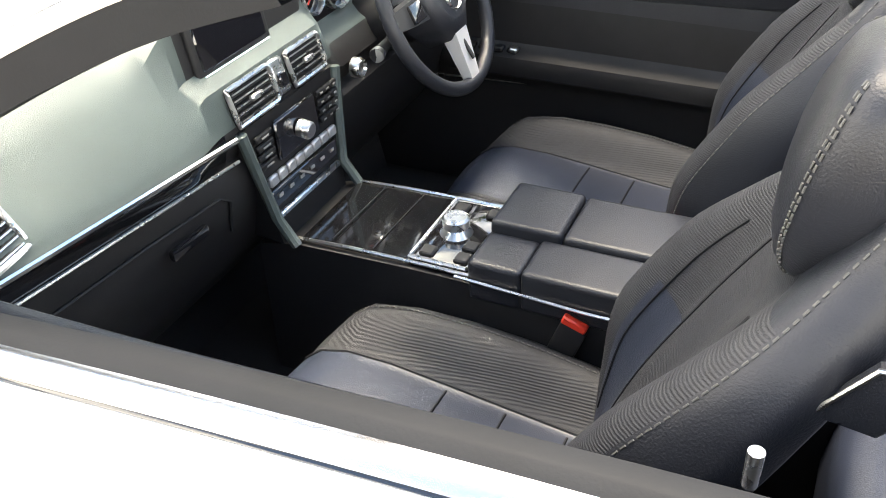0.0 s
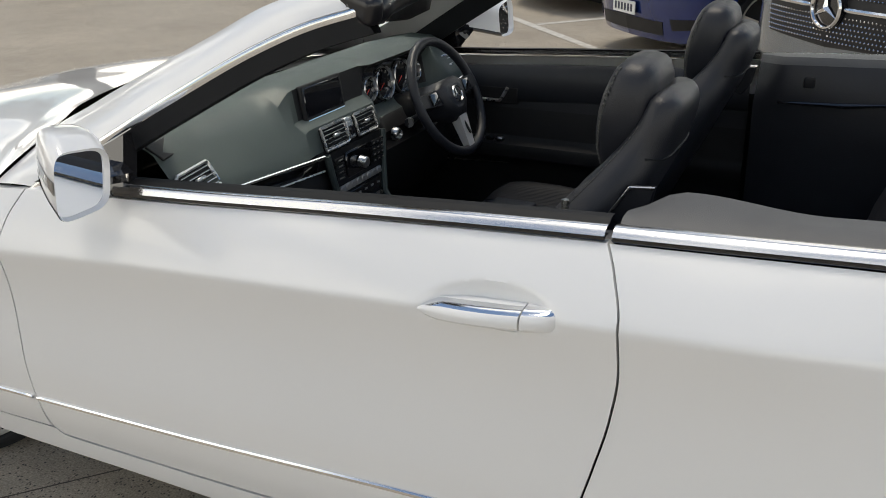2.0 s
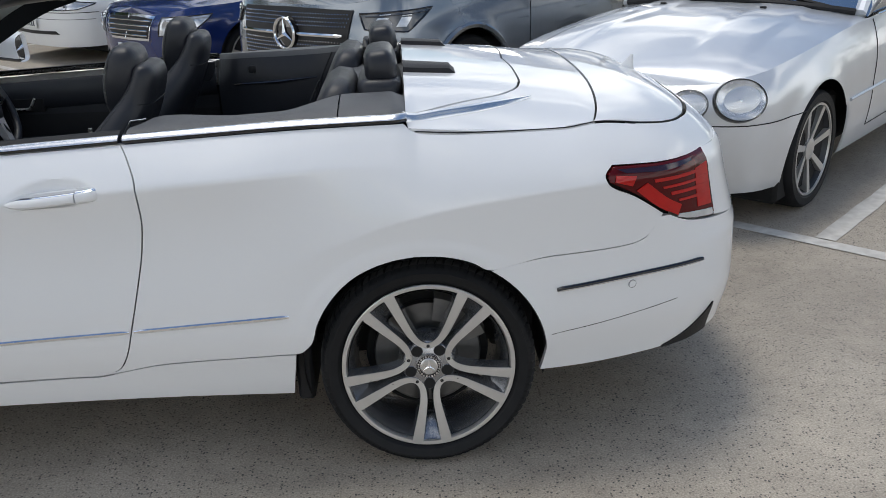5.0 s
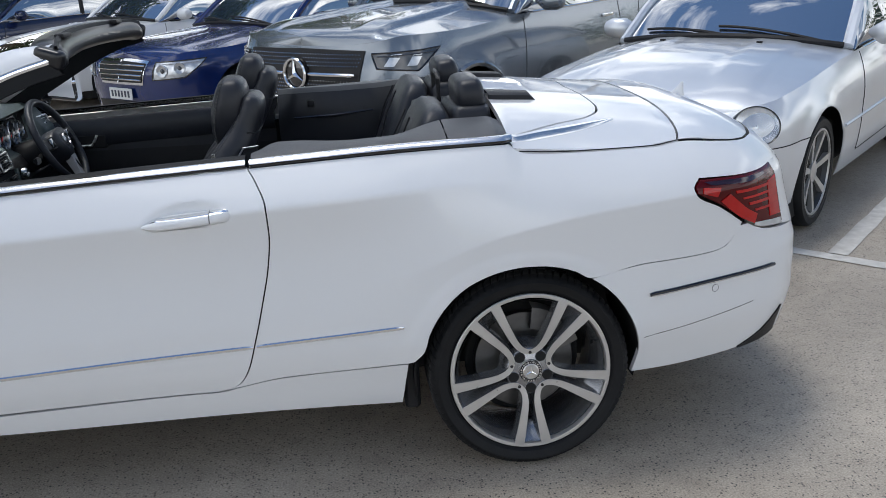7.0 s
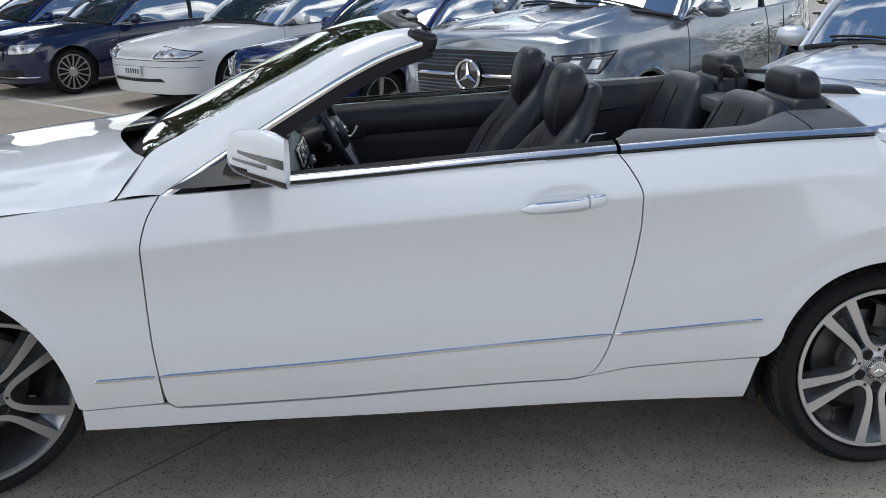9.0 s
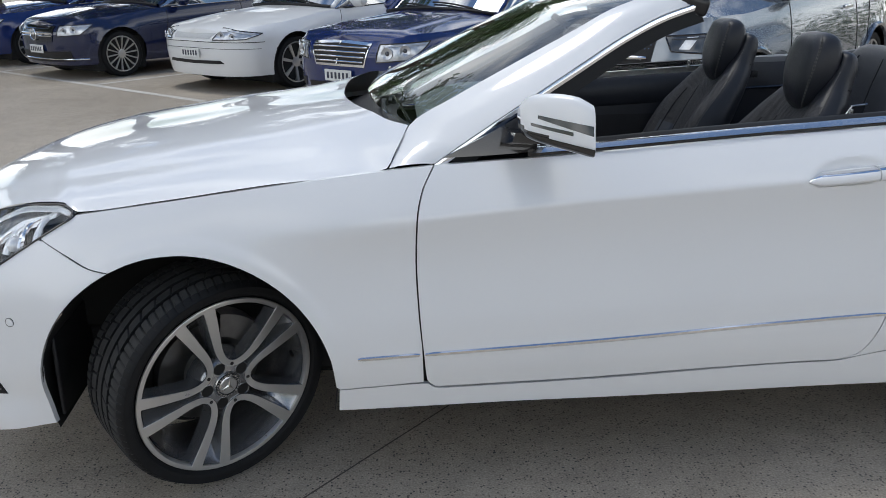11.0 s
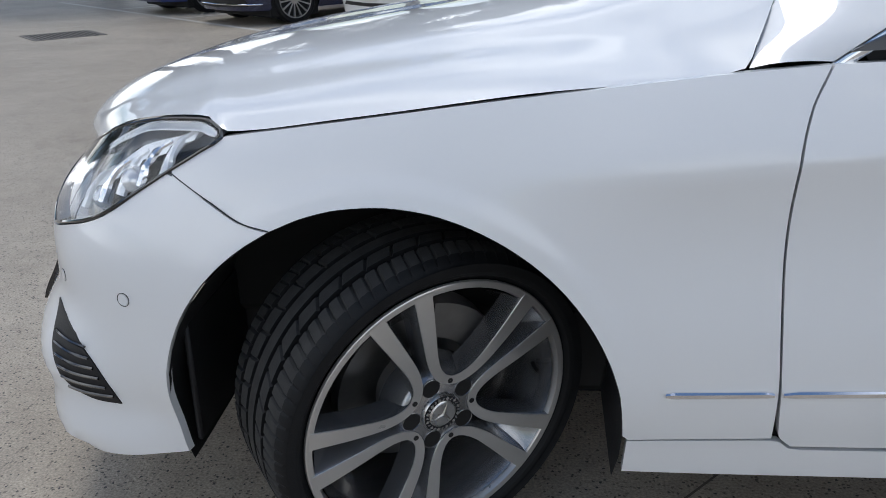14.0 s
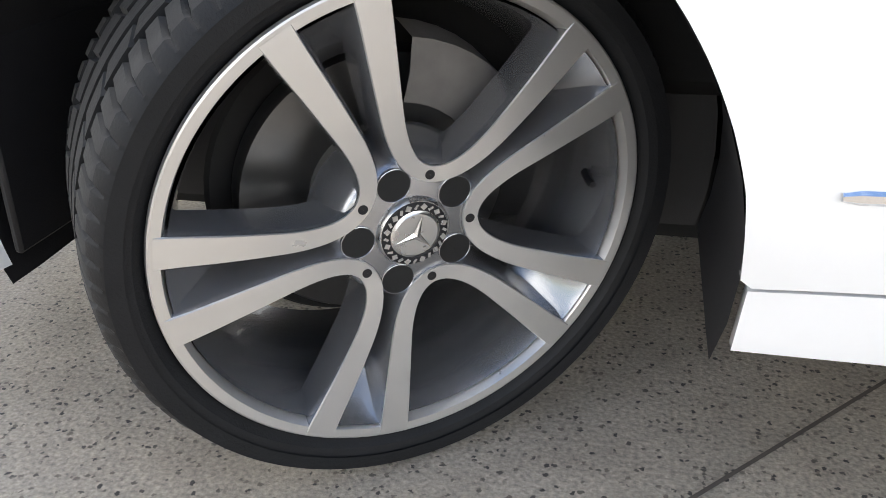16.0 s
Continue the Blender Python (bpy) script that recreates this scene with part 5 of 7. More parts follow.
def back_at(yc, z, u, off=0.0, rear=False):
    """A point on the backrest at height z; u runs from -1 to 1 across it."""
    x, hw, fr, bo, bk = (float(cub(z, BACK_Z, q)) for q in (BACK_X, BACK_HW, BACK_F, BACK_BOL, BACK_B))
    a = radians(float(np.interp(z, [0.5, 1.0, 1.16], [28, 30, 12])))
    w = abs(u)
    if rear:
        d = -(bk + off) * max(0.0, 1 - w ** 4) ** 0.5
    else:
        d = fr + bo * float(sstep(0.36, 0.74, w)) - 0.012 * float(sstep(0.30, 0.0, w)) * (1 if z < 0.95 else 0.3)
        if w > 0.78:
            d *= max(0.0, 1 - ((w - 0.78) / 0.22) ** 2.4) ** 0.5
        d += off
    return (x - d * math.cos(a), yc + hw * u, z + d * math.sin(a) * 0.6)


def front_seat(yc, inner):
    """inner: +1 or -1, the side towards the middle of the car."""
    seat = new("front_seat")
    seat.parent = car
    seat["label"] = "black leather front seat with pale stitching"
    part("seat_base", rbox(0.44, 0.42, 0.20, 0.03, 2, pose(1.40, yc, 0.40)), BLACK, seat)
    # cushion: nose rounded in plan and section, soft bolsters along both sides
    us = np.linspace(-1, 1, 41)
    rows = []
    for x, zc, bo, hw in ((1.118, 0.470, 0.0, 0.185), (1.112, 0.505, 0.004, 0.205), (1.122, 0.532, 0.010, 0.220), (1.150, 0.552, 0.022, 0.236), (1.20, 0.561, 0.034, 0.248), (1.28, 0.557, 0.048, 0.256), (1.38, 0.545, 0.058, 0.258),
                          (1.48, 0.533, 0.062, 0.257), (1.58, 0.525, 0.058, 0.250), (1.68, 0.520, 0.050, 0.240)):
        r = [(x, yc - hw * 0.98, 0.40)]
        for u in us:
            w = abs(u)
            z = zc + bo * float(sstep(0.42, 0.76, w)) + 0.006 * math.cos(u * 4)
            if w > 0.80:
                z -= (z - 0.47) * 0.65 * ((w - 0.80) / 0.20) ** 2.6
            r.append((x + 0.030 * w ** 3 * (1 if x < 1.2 else 0), yc + hw * u, z))
        r.append((x, yc + hw * 0.98, 0.40))
        rows.append(r)
    nu, nv = len(rows), len(rows[0])
    f = [tuple(reversed(q)) for q in grid_faces(nu, nv)]
    idx = []
    for i in range(len(f)):
        u = abs(us[min(max(i % (nv - 1) - 1, 0), 40)])
        idx.append(0 if u < 0.44 or i // (nv - 1) < 2 else (1 if u < 0.86 else 2))
    part("cushion", ([p for r in rows for p in r], f), [NAVY_LEATHER, PERF, LEATHER], seat, index=idx, angle=75)
    for sg in (-1, 1):
        part("cushion_seam", tube([(r[0][0] + 0.0, *r[1 + 20 + sg * 9][1:]) for r in rows[2:]], 0.0024, 5), SEAL, seat)
        part("cushion_stitching", stitches([tuple(np.array(r[1 + 20 + sg * 16]) + np.array((0, 0, 0.001))) for r in rows[3:]]), THREAD, seat)
    for k in range(3):
        r = rows[6 + k]
        part("cushion_groove", tube([tuple(np.array(r[1 + j]) + np.array((0, 0, 0.0005))) for j in range(12, 29, 2)], 0.0022, 5), SEAL, seat)
    # backrest: ribbed front with raised bolsters, smooth neck behind the headrest
    fu = np.sin(np.linspace(-math.pi / 2, math.pi / 2, 45))
    bu = np.linspace(1, -1, 21)[1:-1]
    zs = np.concatenate([np.linspace(0.50, 1.10, 34), np.linspace(1.115, 1.178, 12)])
    rings = [[back_at(yc, z, u) for u in fu] + [back_at(yc, z, u, 0, True) for u in bu] for z in zs]
    v, f = loft(rings)
    n = len(rings[0])
    idx = []
    for i in range(len(f) - 2):
        j, z = i % n, zs[min(i // n, len(zs) - 2)]
        u = abs(fu[j]) if j < 44 else 2.0
        idx.append(0 if u > 0.93 or z > 1.0 else (2 if 0.34 < u < 0.56 and z < 0.78 else 1))
    part("backrest", (v, f), [LEATHER, PERF, NAVY_LEATHER], seat, index=idx + [0, 0], angle=70)
    for sg in (-1, 1):
        part("backrest_seam", tube([back_at(yc, z, sg * 0.34) for z in np.linspace(0.56, 0.95, 20)], 0.0022, 5), SEAL, seat)
        part("backrest_seam", tube([back_at(yc, z, sg * 0.56) for z in np.linspace(0.56, 0.93, 20)], 0.0020, 5), SEAL, seat)
        for w in (0.925,):
            part("backrest_stitching", stitches([back_at(yc, z, sg * w, 0.0012) for z in np.linspace(0.58, 1.12, 30)]), THREAD, seat)
    part("neck_seam", tube([back_at(yc, 1.070, u, 0.001, True) for u in np.linspace(0.97, -0.97, 21)], 0.0022, 5), SEAL, seat)
    # headrest: egg-shaped pad, pointed below
    hrows = [(1.856, 0.978, 0.018, 0.010, 24), (1.851, 0.990, 0.042, 0.026, 24), (1.849, 1.012, 0.064, 0.040, 22), (1.854, 1.045, 0.084, 0.050, 18), (1.862, 1.085, 0.098, 0.056, 14), (1.870, 1.125, 0.105, 0.058, 10),
             (1.877, 1.160, 0.105, 0.056, 6), (1.882, 1.190, 0.100, 0.050, 3), (1.884, 1.211, 0.090, 0.042, 2), (1.885, 1.223, 0.073, 0.031, 2), (1.885, 1.2295, 0.050, 0.019, 2), (1.885, 1.2315, 0.02, 0.007, 2)]
    part("headrest", pad(hrows, yc, 0.62, 40), LEATHER, seat, "padded black headrest with pale twin stitching", angle=65)
    for sg in (-1, 1):
        for deg in (-30, -34.5):
            c, q = math.cos(radians(deg)), math.sin(radians(deg))
            line = []
            for x, z, hw, hd, lean in hrows[1:-2]:
                u, d = (hw + 0.001) * abs(c) ** 0.62, -(hd + 0.001) * abs(q) ** 0.62
                line.append((x + d * math.cos(radians(lean)), yc + sg * u, z - d * math.sin(radians(lean))))
            part("headrest_stitching", stitches(line), THREAD, seat)
    part("headrest_neck", pad([(1.885, 1.02, 0.050, 0.030, 20), (1.900, 1.09, 0.060, 0.034, 14), (1.910, 1.15, 0.055, 0.030, 8)], yc, 0.6, 20), BLACK, seat)
    side = -inner
    g = [(1.872, 0.960), (1.917, 1.028), (1.963, 1.032), (1.953, 0.985), (1.930, 0.952)]
    part("belt_guide", prism([(a, b) for a, b in g], 0.014, pose(0, yc + side * 0.176 - 0.007, 0), 0.003), LEATHER, seat)
    part("guide_edge", tube([(a, yc + side * 0.185, b) for a, b in g[:3]], 0.0028, 6), SATIN, seat)
    bk = part("belt_buckle", rbox(0.045, 0.030, 0.12, 0.006, 2, pose(1.525, yc + inner * 0.235, 0.575, 0, 20, 0)), BLACK, seat)
    part("buckle_button", rbox(0.042, 0.026, 0.018, 0.003, 1, pose(1.545, yc + inner * 0.235, 0.635, 0, 20, 0)), RED_PLASTIC, bk)
    part("buckle_slot", rbox(0.030, 0.006, 0.004, 0.0, 1, pose(1.552, yc + inner * 0.235, 0.645, 0, 20, 0)), BLACK, bk)
    return seat


front_seat(-0.365, 1)
front_seat(0.375, -1)

# rear seats, roll-bar headrests
for sg in (-1, 1):
    rs = new("rear_seat")
    rs.parent = car
    y = sg * 0.335
    part("seat_back", pad([(2.33, 0.52, 0.25, 0.06, 20), (2.38, 0.66, 0.262, 0.075, 18), (2.45, 0.84, 0.258, 0.075, 16), (2.50, 0.98, 0.240, 0.068, 14), (2.522, 1.05, 0.218, 0.058, 12), (2.533, 1.085, 0.190, 0.046, 10), (2.538, 1.102, 0.155, 0.030, 10), (2.54, 1.107, 0.08, 0.012, 10)], y, 0.45, 36), LEATHER, rs, angle=60)
    for w in (0.10, -0.12):
        part("seat_groove", tube([(2.300, y + sg * w, 0.56), (2.352, y + sg * w, 0.80), (2.408, y + sg * w * 0.95, 0.98), (2.452, y + sg * w * 0.8, 1.07)], 0.003, 6), SEAL, rs)
    part("seat_cushion", rbox(0.46, 0.50, 0.16, 0.05, 3, pose(2.16, y, 0.50, 0, 6, 0)), NAVY_LEATHER, rs, angle=60)
    part("headrest_base", pad([(2.652, 1.00, 0.175, 0.076, 0), (2.650, 1.03, 0.172, 0.076, 0), (2.652, 1.078, 0.163, 0.070, 0), (2.655, 1.096, 0.156, 0.064, 0), (2.656, 1.102, 0.140, 0.054, 0)], y - sg * 0.02, 0.36, 36), LEATHER, rs, angle=50)
    part("headrest", pad([(2.660, 1.096, 0.128, 0.046, 0), (2.660, 1.108, 0.136, 0.052, 0), (2.657, 1.143, 0.134, 0.050, -4), (2.653, 1.166, 0.127, 0.046, -6), (2.652, 1.179, 0.114, 0.038, -6), (2.651, 1.185, 0.095, 0.026, -6), (2.651, 1.187, 0.04, 0.010, -6)], y - sg * 0.02, 0.42, 40), LEATHER, rs, angle=50)
fr = [(2.60, y, z) for y, z in ((0.02, 1.04), (0.02, 1.135), (0.05, 1.15), (0.15, 1.15), (0.175, 1.135), (0.175, 1.04))]
part("headrest_frame", tube(fr, 0.010, 8), BLACK, car)
part("parcel_shelf", rbox(0.24, 1.20, 0.06, 0.02, 2, pose(2.62, 0, 1.02)), TRIM_GREY, car)

# dashboard
def trim_z(y):
    """Height of the trim line along the dashboard."""
    return 0.868 + 0.086 * max(0.0, abs(y) - 0.15)


def dash_profile(y):
    """Section of the dashboard in x and z: a sloping pad, an upright face for the display, a hood over the instruments."""
    f = trim_z(y)
    bulge = 0.016 * float(sstep(0.52, 0.62, abs(y)))
    pad_ = [(0.62, 1.000), (0.70, 1.035), (0.78, 1.050), (0.86, 1.040 + bulge * 0.4), (0.915, 1.006 + bulge), (0.958, 0.948 + bulge), (0.980, f + 0.032), (0.992, f + 0.004), (0.990, f - 0.030), (0.972, f - 0.044)]
    face = [(0.62, 1.000), (0.70, 1.040), (0.80, 1.060), (0.884, 1.064), (0.914, 1.052), (0.926, 0.970), (0.962, 0.950), (0.978, 0.885), (0.980, 0.868), (0.968, 0.830)]
    hood = [(0.62, 1.000), (0.70, 1.042), (0.80, 1.064), (0.900, 1.066), (0.928, 1.048), (0.884, 1.022), (0.896, 0.915), (0.952, 0.892), (0.975, 0.850), (0.965, 0.820)]
    c = float(sstep(-0.30, -0.19, y) * sstep(0.60, 0.53, y))
    h = float(sstep(0.13, 0.18, y))
    out = []
    for p, q, r in zip(pad_, face, hood):
        m = [q[i] + (r[i] - q[i]) * h for i in (0, 1)]
        out.append(tuple(p[i] + (m[i] - p[i]) * c for i in (0, 1)))
    return out + [(0.984, 0.80), (0.975, 0.74), (0.94, 0.64), (0.87, 0.55), (0.75, 0.45)]


dash = new("dashboard")
dash.parent = car
dash["label"] = "dark grey-green soft dashboard with chrome and black trim"
ys = np.linspace(-0.70, 0.70, 141)
v = [(x, y, z) for y in ys for x, z in dash_profile(y)]
f = [tuple(reversed(q)) for q in grid_faces(141, 15)]
# display face and hood underside are coloured black for the shade of the bay
part("dash_body", (v, f), [DASH, WOOD, BLACK], dash, index=[(1 if not -0.19 < ys[i // 14] < 0.56 else 2) if (i % 14) in (7, 8) else (2 if (i % 14) > 8 or ((i % 14) == 4 and -0.19 < ys[i // 14] < 0.55) or ((i % 14) == 5 and 0.14 < ys[i // 14] < 0.55) else 0) for i in range(len(f))], angle=42)
for y0, y1 in ((-0.69, -0.185), (0.57, 0.69)):
    run = np.linspace(y0, y1, 30)
    part("trim_line", tube([(0.996, y, trim_z(y) + 0.006) for y in run], 0.0055, 8), CHROME, dash)
    part("trim_line", tube([(0.993, y, trim_z(y) - 0.032) for y in run], 0.0028, 6), SATIN, dash)
gl = [(0.985, -0.62, 0.826), (0.985, -0.40, 0.812), (0.986, -0.24, 0.798), (0.984, -0.215, 0.78), (0.975, -0.215, 0.72)]
part("glovebox_gap", tube(gl, 0.003, 5), SEAL, dash)
part("glovebox_handle", rbox(0.012, 0.085, 0.018, 0.005, 2, pose(0.992, -0.33, 0.775)), GLOSS_BLACK, dash)


def vent(yc, zc, w, h, x, tilt, turn, nslat=5):
    """A square air vent with a silver frame and slats."""
    vt = new("air_vent")
    vt.parent = dash
    vt.matrix_basis = pose(x, yc, zc, 0, tilt, turn)
    part("vent_box", rbox(0.02, w, h, 0.004, 1, pose(-0.008, 0, 0)), BLACK, vt)
    fr = [(0.006, -w / 2, -h / 2), (0.006, w / 2, -h / 2), (0.006, w / 2, h / 2), (0.006, -w / 2, h / 2)]
    part("vent_frame", tube(resample([fr[0], fr[1], fr[2], fr[3], fr[0]], 40, False)[:-1], 0.0045, 6, True), SATIN, vt)
    for k in range(nslat):
        sl = part("vent_slat", rbox(0.016, w * 0.92, 0.005, 0.001, 1, pose(0.000, 0, -h / 2 + h * (k + 0.75) / (nslat + 0.5), 0, 18, 0)), BLACK, vt)
        part("slat_edge", rbox(0.002, w * 0.88, 0.0022, 0.0, 1, pose(0.0085, 0, -h / 2 + h * (k + 0.75) / (nslat + 0.5) - 0.002)), SATIN, sl)
    part("vent_knob", rbox(0.012, w * 0.28, 0.010, 0.003, 1, pose(0.012, 0, 0)), SATIN, vt)


vent(-0.103, 0.914, 0.112, 0.062, 0.974, -15, 0)
vent(0.055, 0.914, 0.100, 0.060, 0.974, -15, 0)
vent(-0.640, 0.952, 0.125, 0.060, 0.972, -30, 10)
vent(0.645, 0.955, 0.115, 0.070, 0.945, -20, -10)
part("hazard_panel", rbox(0.014, 0.036, 0.062, 0.004, 1, pose(0.972, -0.022, 0.914, 0, -15, 0)), SATIN, dash)
part("hazard_button", rbox(0.012, 0.022, 0.026, 0.003, 1, pose(0.980, -0.022, 0.910, 0, -15, 0)), GLOSS_BLACK, dash)
part("defroster_slot", rbox(0.05, 0.10, 0.006, 0.002, 1, pose(0.90, -0.645, 1.024, 0, 34, 14)), BLACK, dash)

# display set into the upright face
pod = part("display_frame", rbox(0.014, 0.196, 0.098, 0.010, 3, pose(0.9225, -0.072, 1.008, 0, -8, 0)), BLACK, dash)
part("display", rbox(0.006, 0.172, 0.080, 0.004, 1, pose(0.929, -0.072, 1.010, 0, -8, 0)), SCREEN, pod)
part("display_edge", tube([(0.937, -0.160, 0.964), (0.937, 0.016, 0.964)], 0.0028, 6), CHROME, pod)

# instruments under the hood
part("instrument_face", rbox(0.008, 0.34, 0.125, 0.004, 1, pose(0.892, 0.350, 0.966, 0, -6, 0)), SCREEN, dash)
for y, r in ((0.212, 0.032), (0.300, 0.048), (0.412, 0.050), (0.496, 0.028)):
    part("gauge_ring", moved(lathe([(r - 0.001, 0.006), (r, -0.006), (r + 0.002, -0.009), (r + 0.005, -0.006), (r + 0.005, 0.006)], 40), pose(0.900, y, 0.966, 0, -8, 0) @ pose(0, 0, 0, 0, 0, 90)), SATIN, dash)
    for k in range(9):
        a = radians(-30 + 30 * k)
        part("gauge_mark", rbox(0.002, 0.003, 0.008, 0, 1, pose(0.899, y, 0.966, 0, -8, 0) @ pose(0, (r - 0.010) * math.cos(a), (r - 0.010) * math.sin(a), math.degrees(a) - 90, 0, 0)), STITCH, dash)
    part("gauge_needle", tube([(0.900, y, 0.966), (0.902, y - r * 0.55, 0.966 - r * 0.35)], 0.0018, 5), RED_PLASTIC, dash)

# centre stack
stack = new("centre_stack")
stack.parent = car
stack.matrix_basis = pose(0.985, 0, 0.875, 0, 6.2, 0) @ pose(-0.985, 0, -0.875)
part("stack_body", loft([[(x0 - 0.12, y0, z), (x0, y0, z), (x0, y1, z), (x0 - 0.12, y1, z)] for x0, y0, y1, z in ((0.985, -0.165, 0.125, 0.875), (1.000, -0.150, 0.112, 0.80), (1.018, -0.130, 0.098, 0.69), (1.030, -0.125, 0.092, 0.645))]), BLACK, stack, angle=30)
part("radio_panel", rbox(0.008, 0.125, 0.075, 0.004, 1, pose(1.000, -0.022, 0.825, 0, -8, 0)), GLOSS_BLACK, stack)
part("volume_knob", moved(lathe([(0.001, -0.024), (0.013, -0.024), (0.016, -0.020), (0.017, 0.0)], 28), pose(1.006, -0.020, 0.822, 0, -8, 90)), SATIN, stack)
for k in range(4):
    for c in range(3):
        part("key", rbox(0.008, 0.021, 0.012, 0.002, 1, pose(0.998 + 0.0022 * k, 0.058 + 0.024 * c * 0.9, 0.853 - 0.017 * k, 0, -8, 0)), BLACK, stack)
        part("key_mark", rbox(0.001, 0.008, 0.003, 0, 1, pose(1.0028 + 0.0022 * k, 0.058 + 0.024 * c * 0.9, 0.853 - 0.017 * k, 0, -8, 0)), STITCH, stack)
    part("key", rbox(0.008, 0.046, 0.012, 0.002, 1, pose(0.998 + 0.0022 * k, -0.118, 0.853 - 0.017 * k, 0, -8, 0)), BLACK, stack)
    part("key_mark", rbox(0.001, 0.02, 0.003, 0, 1, pose(1.0028 + 0.0022 * k, -0.118, 0.853 - 0.017 * k, 0, -8, 0)), STITCH, stack)
for c in range(8):
    part("key", rbox(0.010, 0.0245, 0.020, 0.003, 1, pose(1.010, -0.115 + 0.0272 * c, 0.768, 0, -9, 0)), BUTTON, stack)
part("climate_panel", rbox(0.006, 0.21, 0.035, 0.003, 1, pose(1.013, -0.020, 0.733, 0, -9, 0)), GLOSS_BLACK, stack)
for c in range(6):
    part("climate_mark", rbox(0.002, 0.012, 0.006, 0, 1, pose(1.0172, -0.105 + 0.034 * c, 0.735, 0, -9, 0)), STITCH, stack)
part("stack_strip", rbox(0.010, 0.205, 0.012, 0.003, 1, pose(1.021, -0.020, 0.700, 0, -9, 0)), SATIN, stack)
for sg, yy in ((-1, (-0.165, -0.150, -0.128)), (1, (0.125, 0.112, 0.095))):
    part("stack_edge", tube([(0.990, yy[0], 0.875), (1.003, yy[1], 0.80), (1.022, yy[2], 0.70), (1.06, yy[2], 0.655)], 0.010, 8), DASH, stack)

# centre console
con = new("centre_console")
con.parent = car
part("console_body", loft([[(x, y, z) for y, z in ((-0.135, 0.30), (-0.125, zt), (0.105, zt), (0.115, 0.30))] for x, zt in ((0.95, 0.63), (1.03, 0.648), (1.25, 0.655), (1.55, 0.655), (1.85, 0.66), (2.0, 0.60))]), BLACK, con, angle=30)
part("lacquer_panel", loft([[(x, y, z) for y, z in ((-0.110, zt - 0.012), (-0.110, zt), (0.090, zt), (0.090, zt - 0.012))] for x, zt in ((1.035, 0.654), (1.14, 0.660), (1.25, 0.662))]), WOOD, con, "scuffed black lacquer panel")
for y in (-0.115, 0.095):
    part("console_chrome", tube([(1.03, y, 0.655), (1.14, y, 0.661), (1.25, y, 0.663), (1.36, y, 0.663)], 0.0035, 6), SATIN, con)
for x in (1.095, 1.175):
    part("lid_gap", tube([(x, -0.105, 0.6625), (x + 0.006, 0.085, 0.6625)], 0.0013, 4), SEAL, con)
ctl = part("controller_panel", rbox(0.11, 0.195, 0.014, 0.008, 2, pose(1.300, -0.010, 0.662)), GLOSS_BLACK, con)
fr = resample([(1.247, -0.108, 0.668), (1.247, 0.088, 0.668), (1.352, 0.088, 0.668), (1.352, -0.108, 0.668), (1.247, -0.108, 0.668)], 60, False)[:-1]
part("panel_rim", tube(fr, 0.004, 6, True), SATIN, ctl)
kb = lathe([(0.001, -0.034), (0.020, -0.034), (0.024, -0.030), (0.024, -0.016), (0.020, -0.012), (0.027, -0.004), (0.030, 0.0)], 32)
part("controller_knob", moved(kb, pose(1.292, -0.016, 0.668, -90)), SATIN, ctl)
for x, y in ((1.272, -0.085), (1.272, 0.055), (1.335, -0.085), (1.335, -0.05), (1.335, 0.055)):
    part("console_key", rbox(0.026, 0.028, 0.008, 0.003, 1, pose(x, y, 0.671)), BLACK, ctl)
arm = new("armrest")
arm.parent = car
for name, x0, x1, y0, y1, zt in (("armrest_pad", 1.360, 1.452, -0.128, -0.030, 0.700), ("armrest_lid", 1.360, 1.485, -0.030, 0.108, 0.718), ("armrest_pad", 1.452, 1.82, -0.132, -0.028, 0.704), ("armrest_pad", 1.485, 1.82, -0.028, 0.112, 0.712)):
    part(name, rbox(x1 - x0 - 0.001, y1 - y0 - 0.001, 0.075, 0.010, 3, pose((x0 + x1) / 2, (y0 + y1) / 2, zt - 0.0375)), LEATHER, arm, angle=60)
part("armrest_chrome", tube([(1.34, -0.131, 0.668), (1.56, -0.137, 0.662), (1.80, -0.137, 0.664)], 0.003, 5), SATIN, arm)

# steering wheel
sw = new("steering_wheel")
sw.parent = car
sw["label"] = "black leather steering wheel with silver lower spoke"
sw.matrix_basis = pose(1.085, 0.372, 0.920, 0, 0, 0) @ pose(0, 0, 0, 0, -25, 0)
R = 0.180
ringp = [(0, R * math.cos(a), R * math.sin(a) * (0.97 if math.sin(a) < 0 else 1)) for a in np.linspace(0, 2 * math.pi, 64, endpoint=False)]
part("wheel_rim", tube(ringp, 0.0148, 12, True), LEATHER, sw, angle=60)
hub = [[(x, y * k, z * k) for y, z in ((-0.085, 0.035), (-0.06, 0.055), (0.06, 0.055), (0.085, 0.035), (0.070, -0.03), (0.03, -0.075), (-0.03, -0.075), (-0.070, -0.03))] for x, k in ((-0.045, 1.0), (0.010, 1.0), (0.026, 0.85), (0.031, 0.55))]
part("airbag_cover", loft(hub), LEATHER, sw, angle=50)
part("badge_ring", moved(lathe([(0.022, -0.003), (0.0245, -0.007), (0.027, -0.003), (0.0245, 0.0)], 32, True), pose(0.033, 0, 0.0, 0, 0, 90)), SATIN, sw)
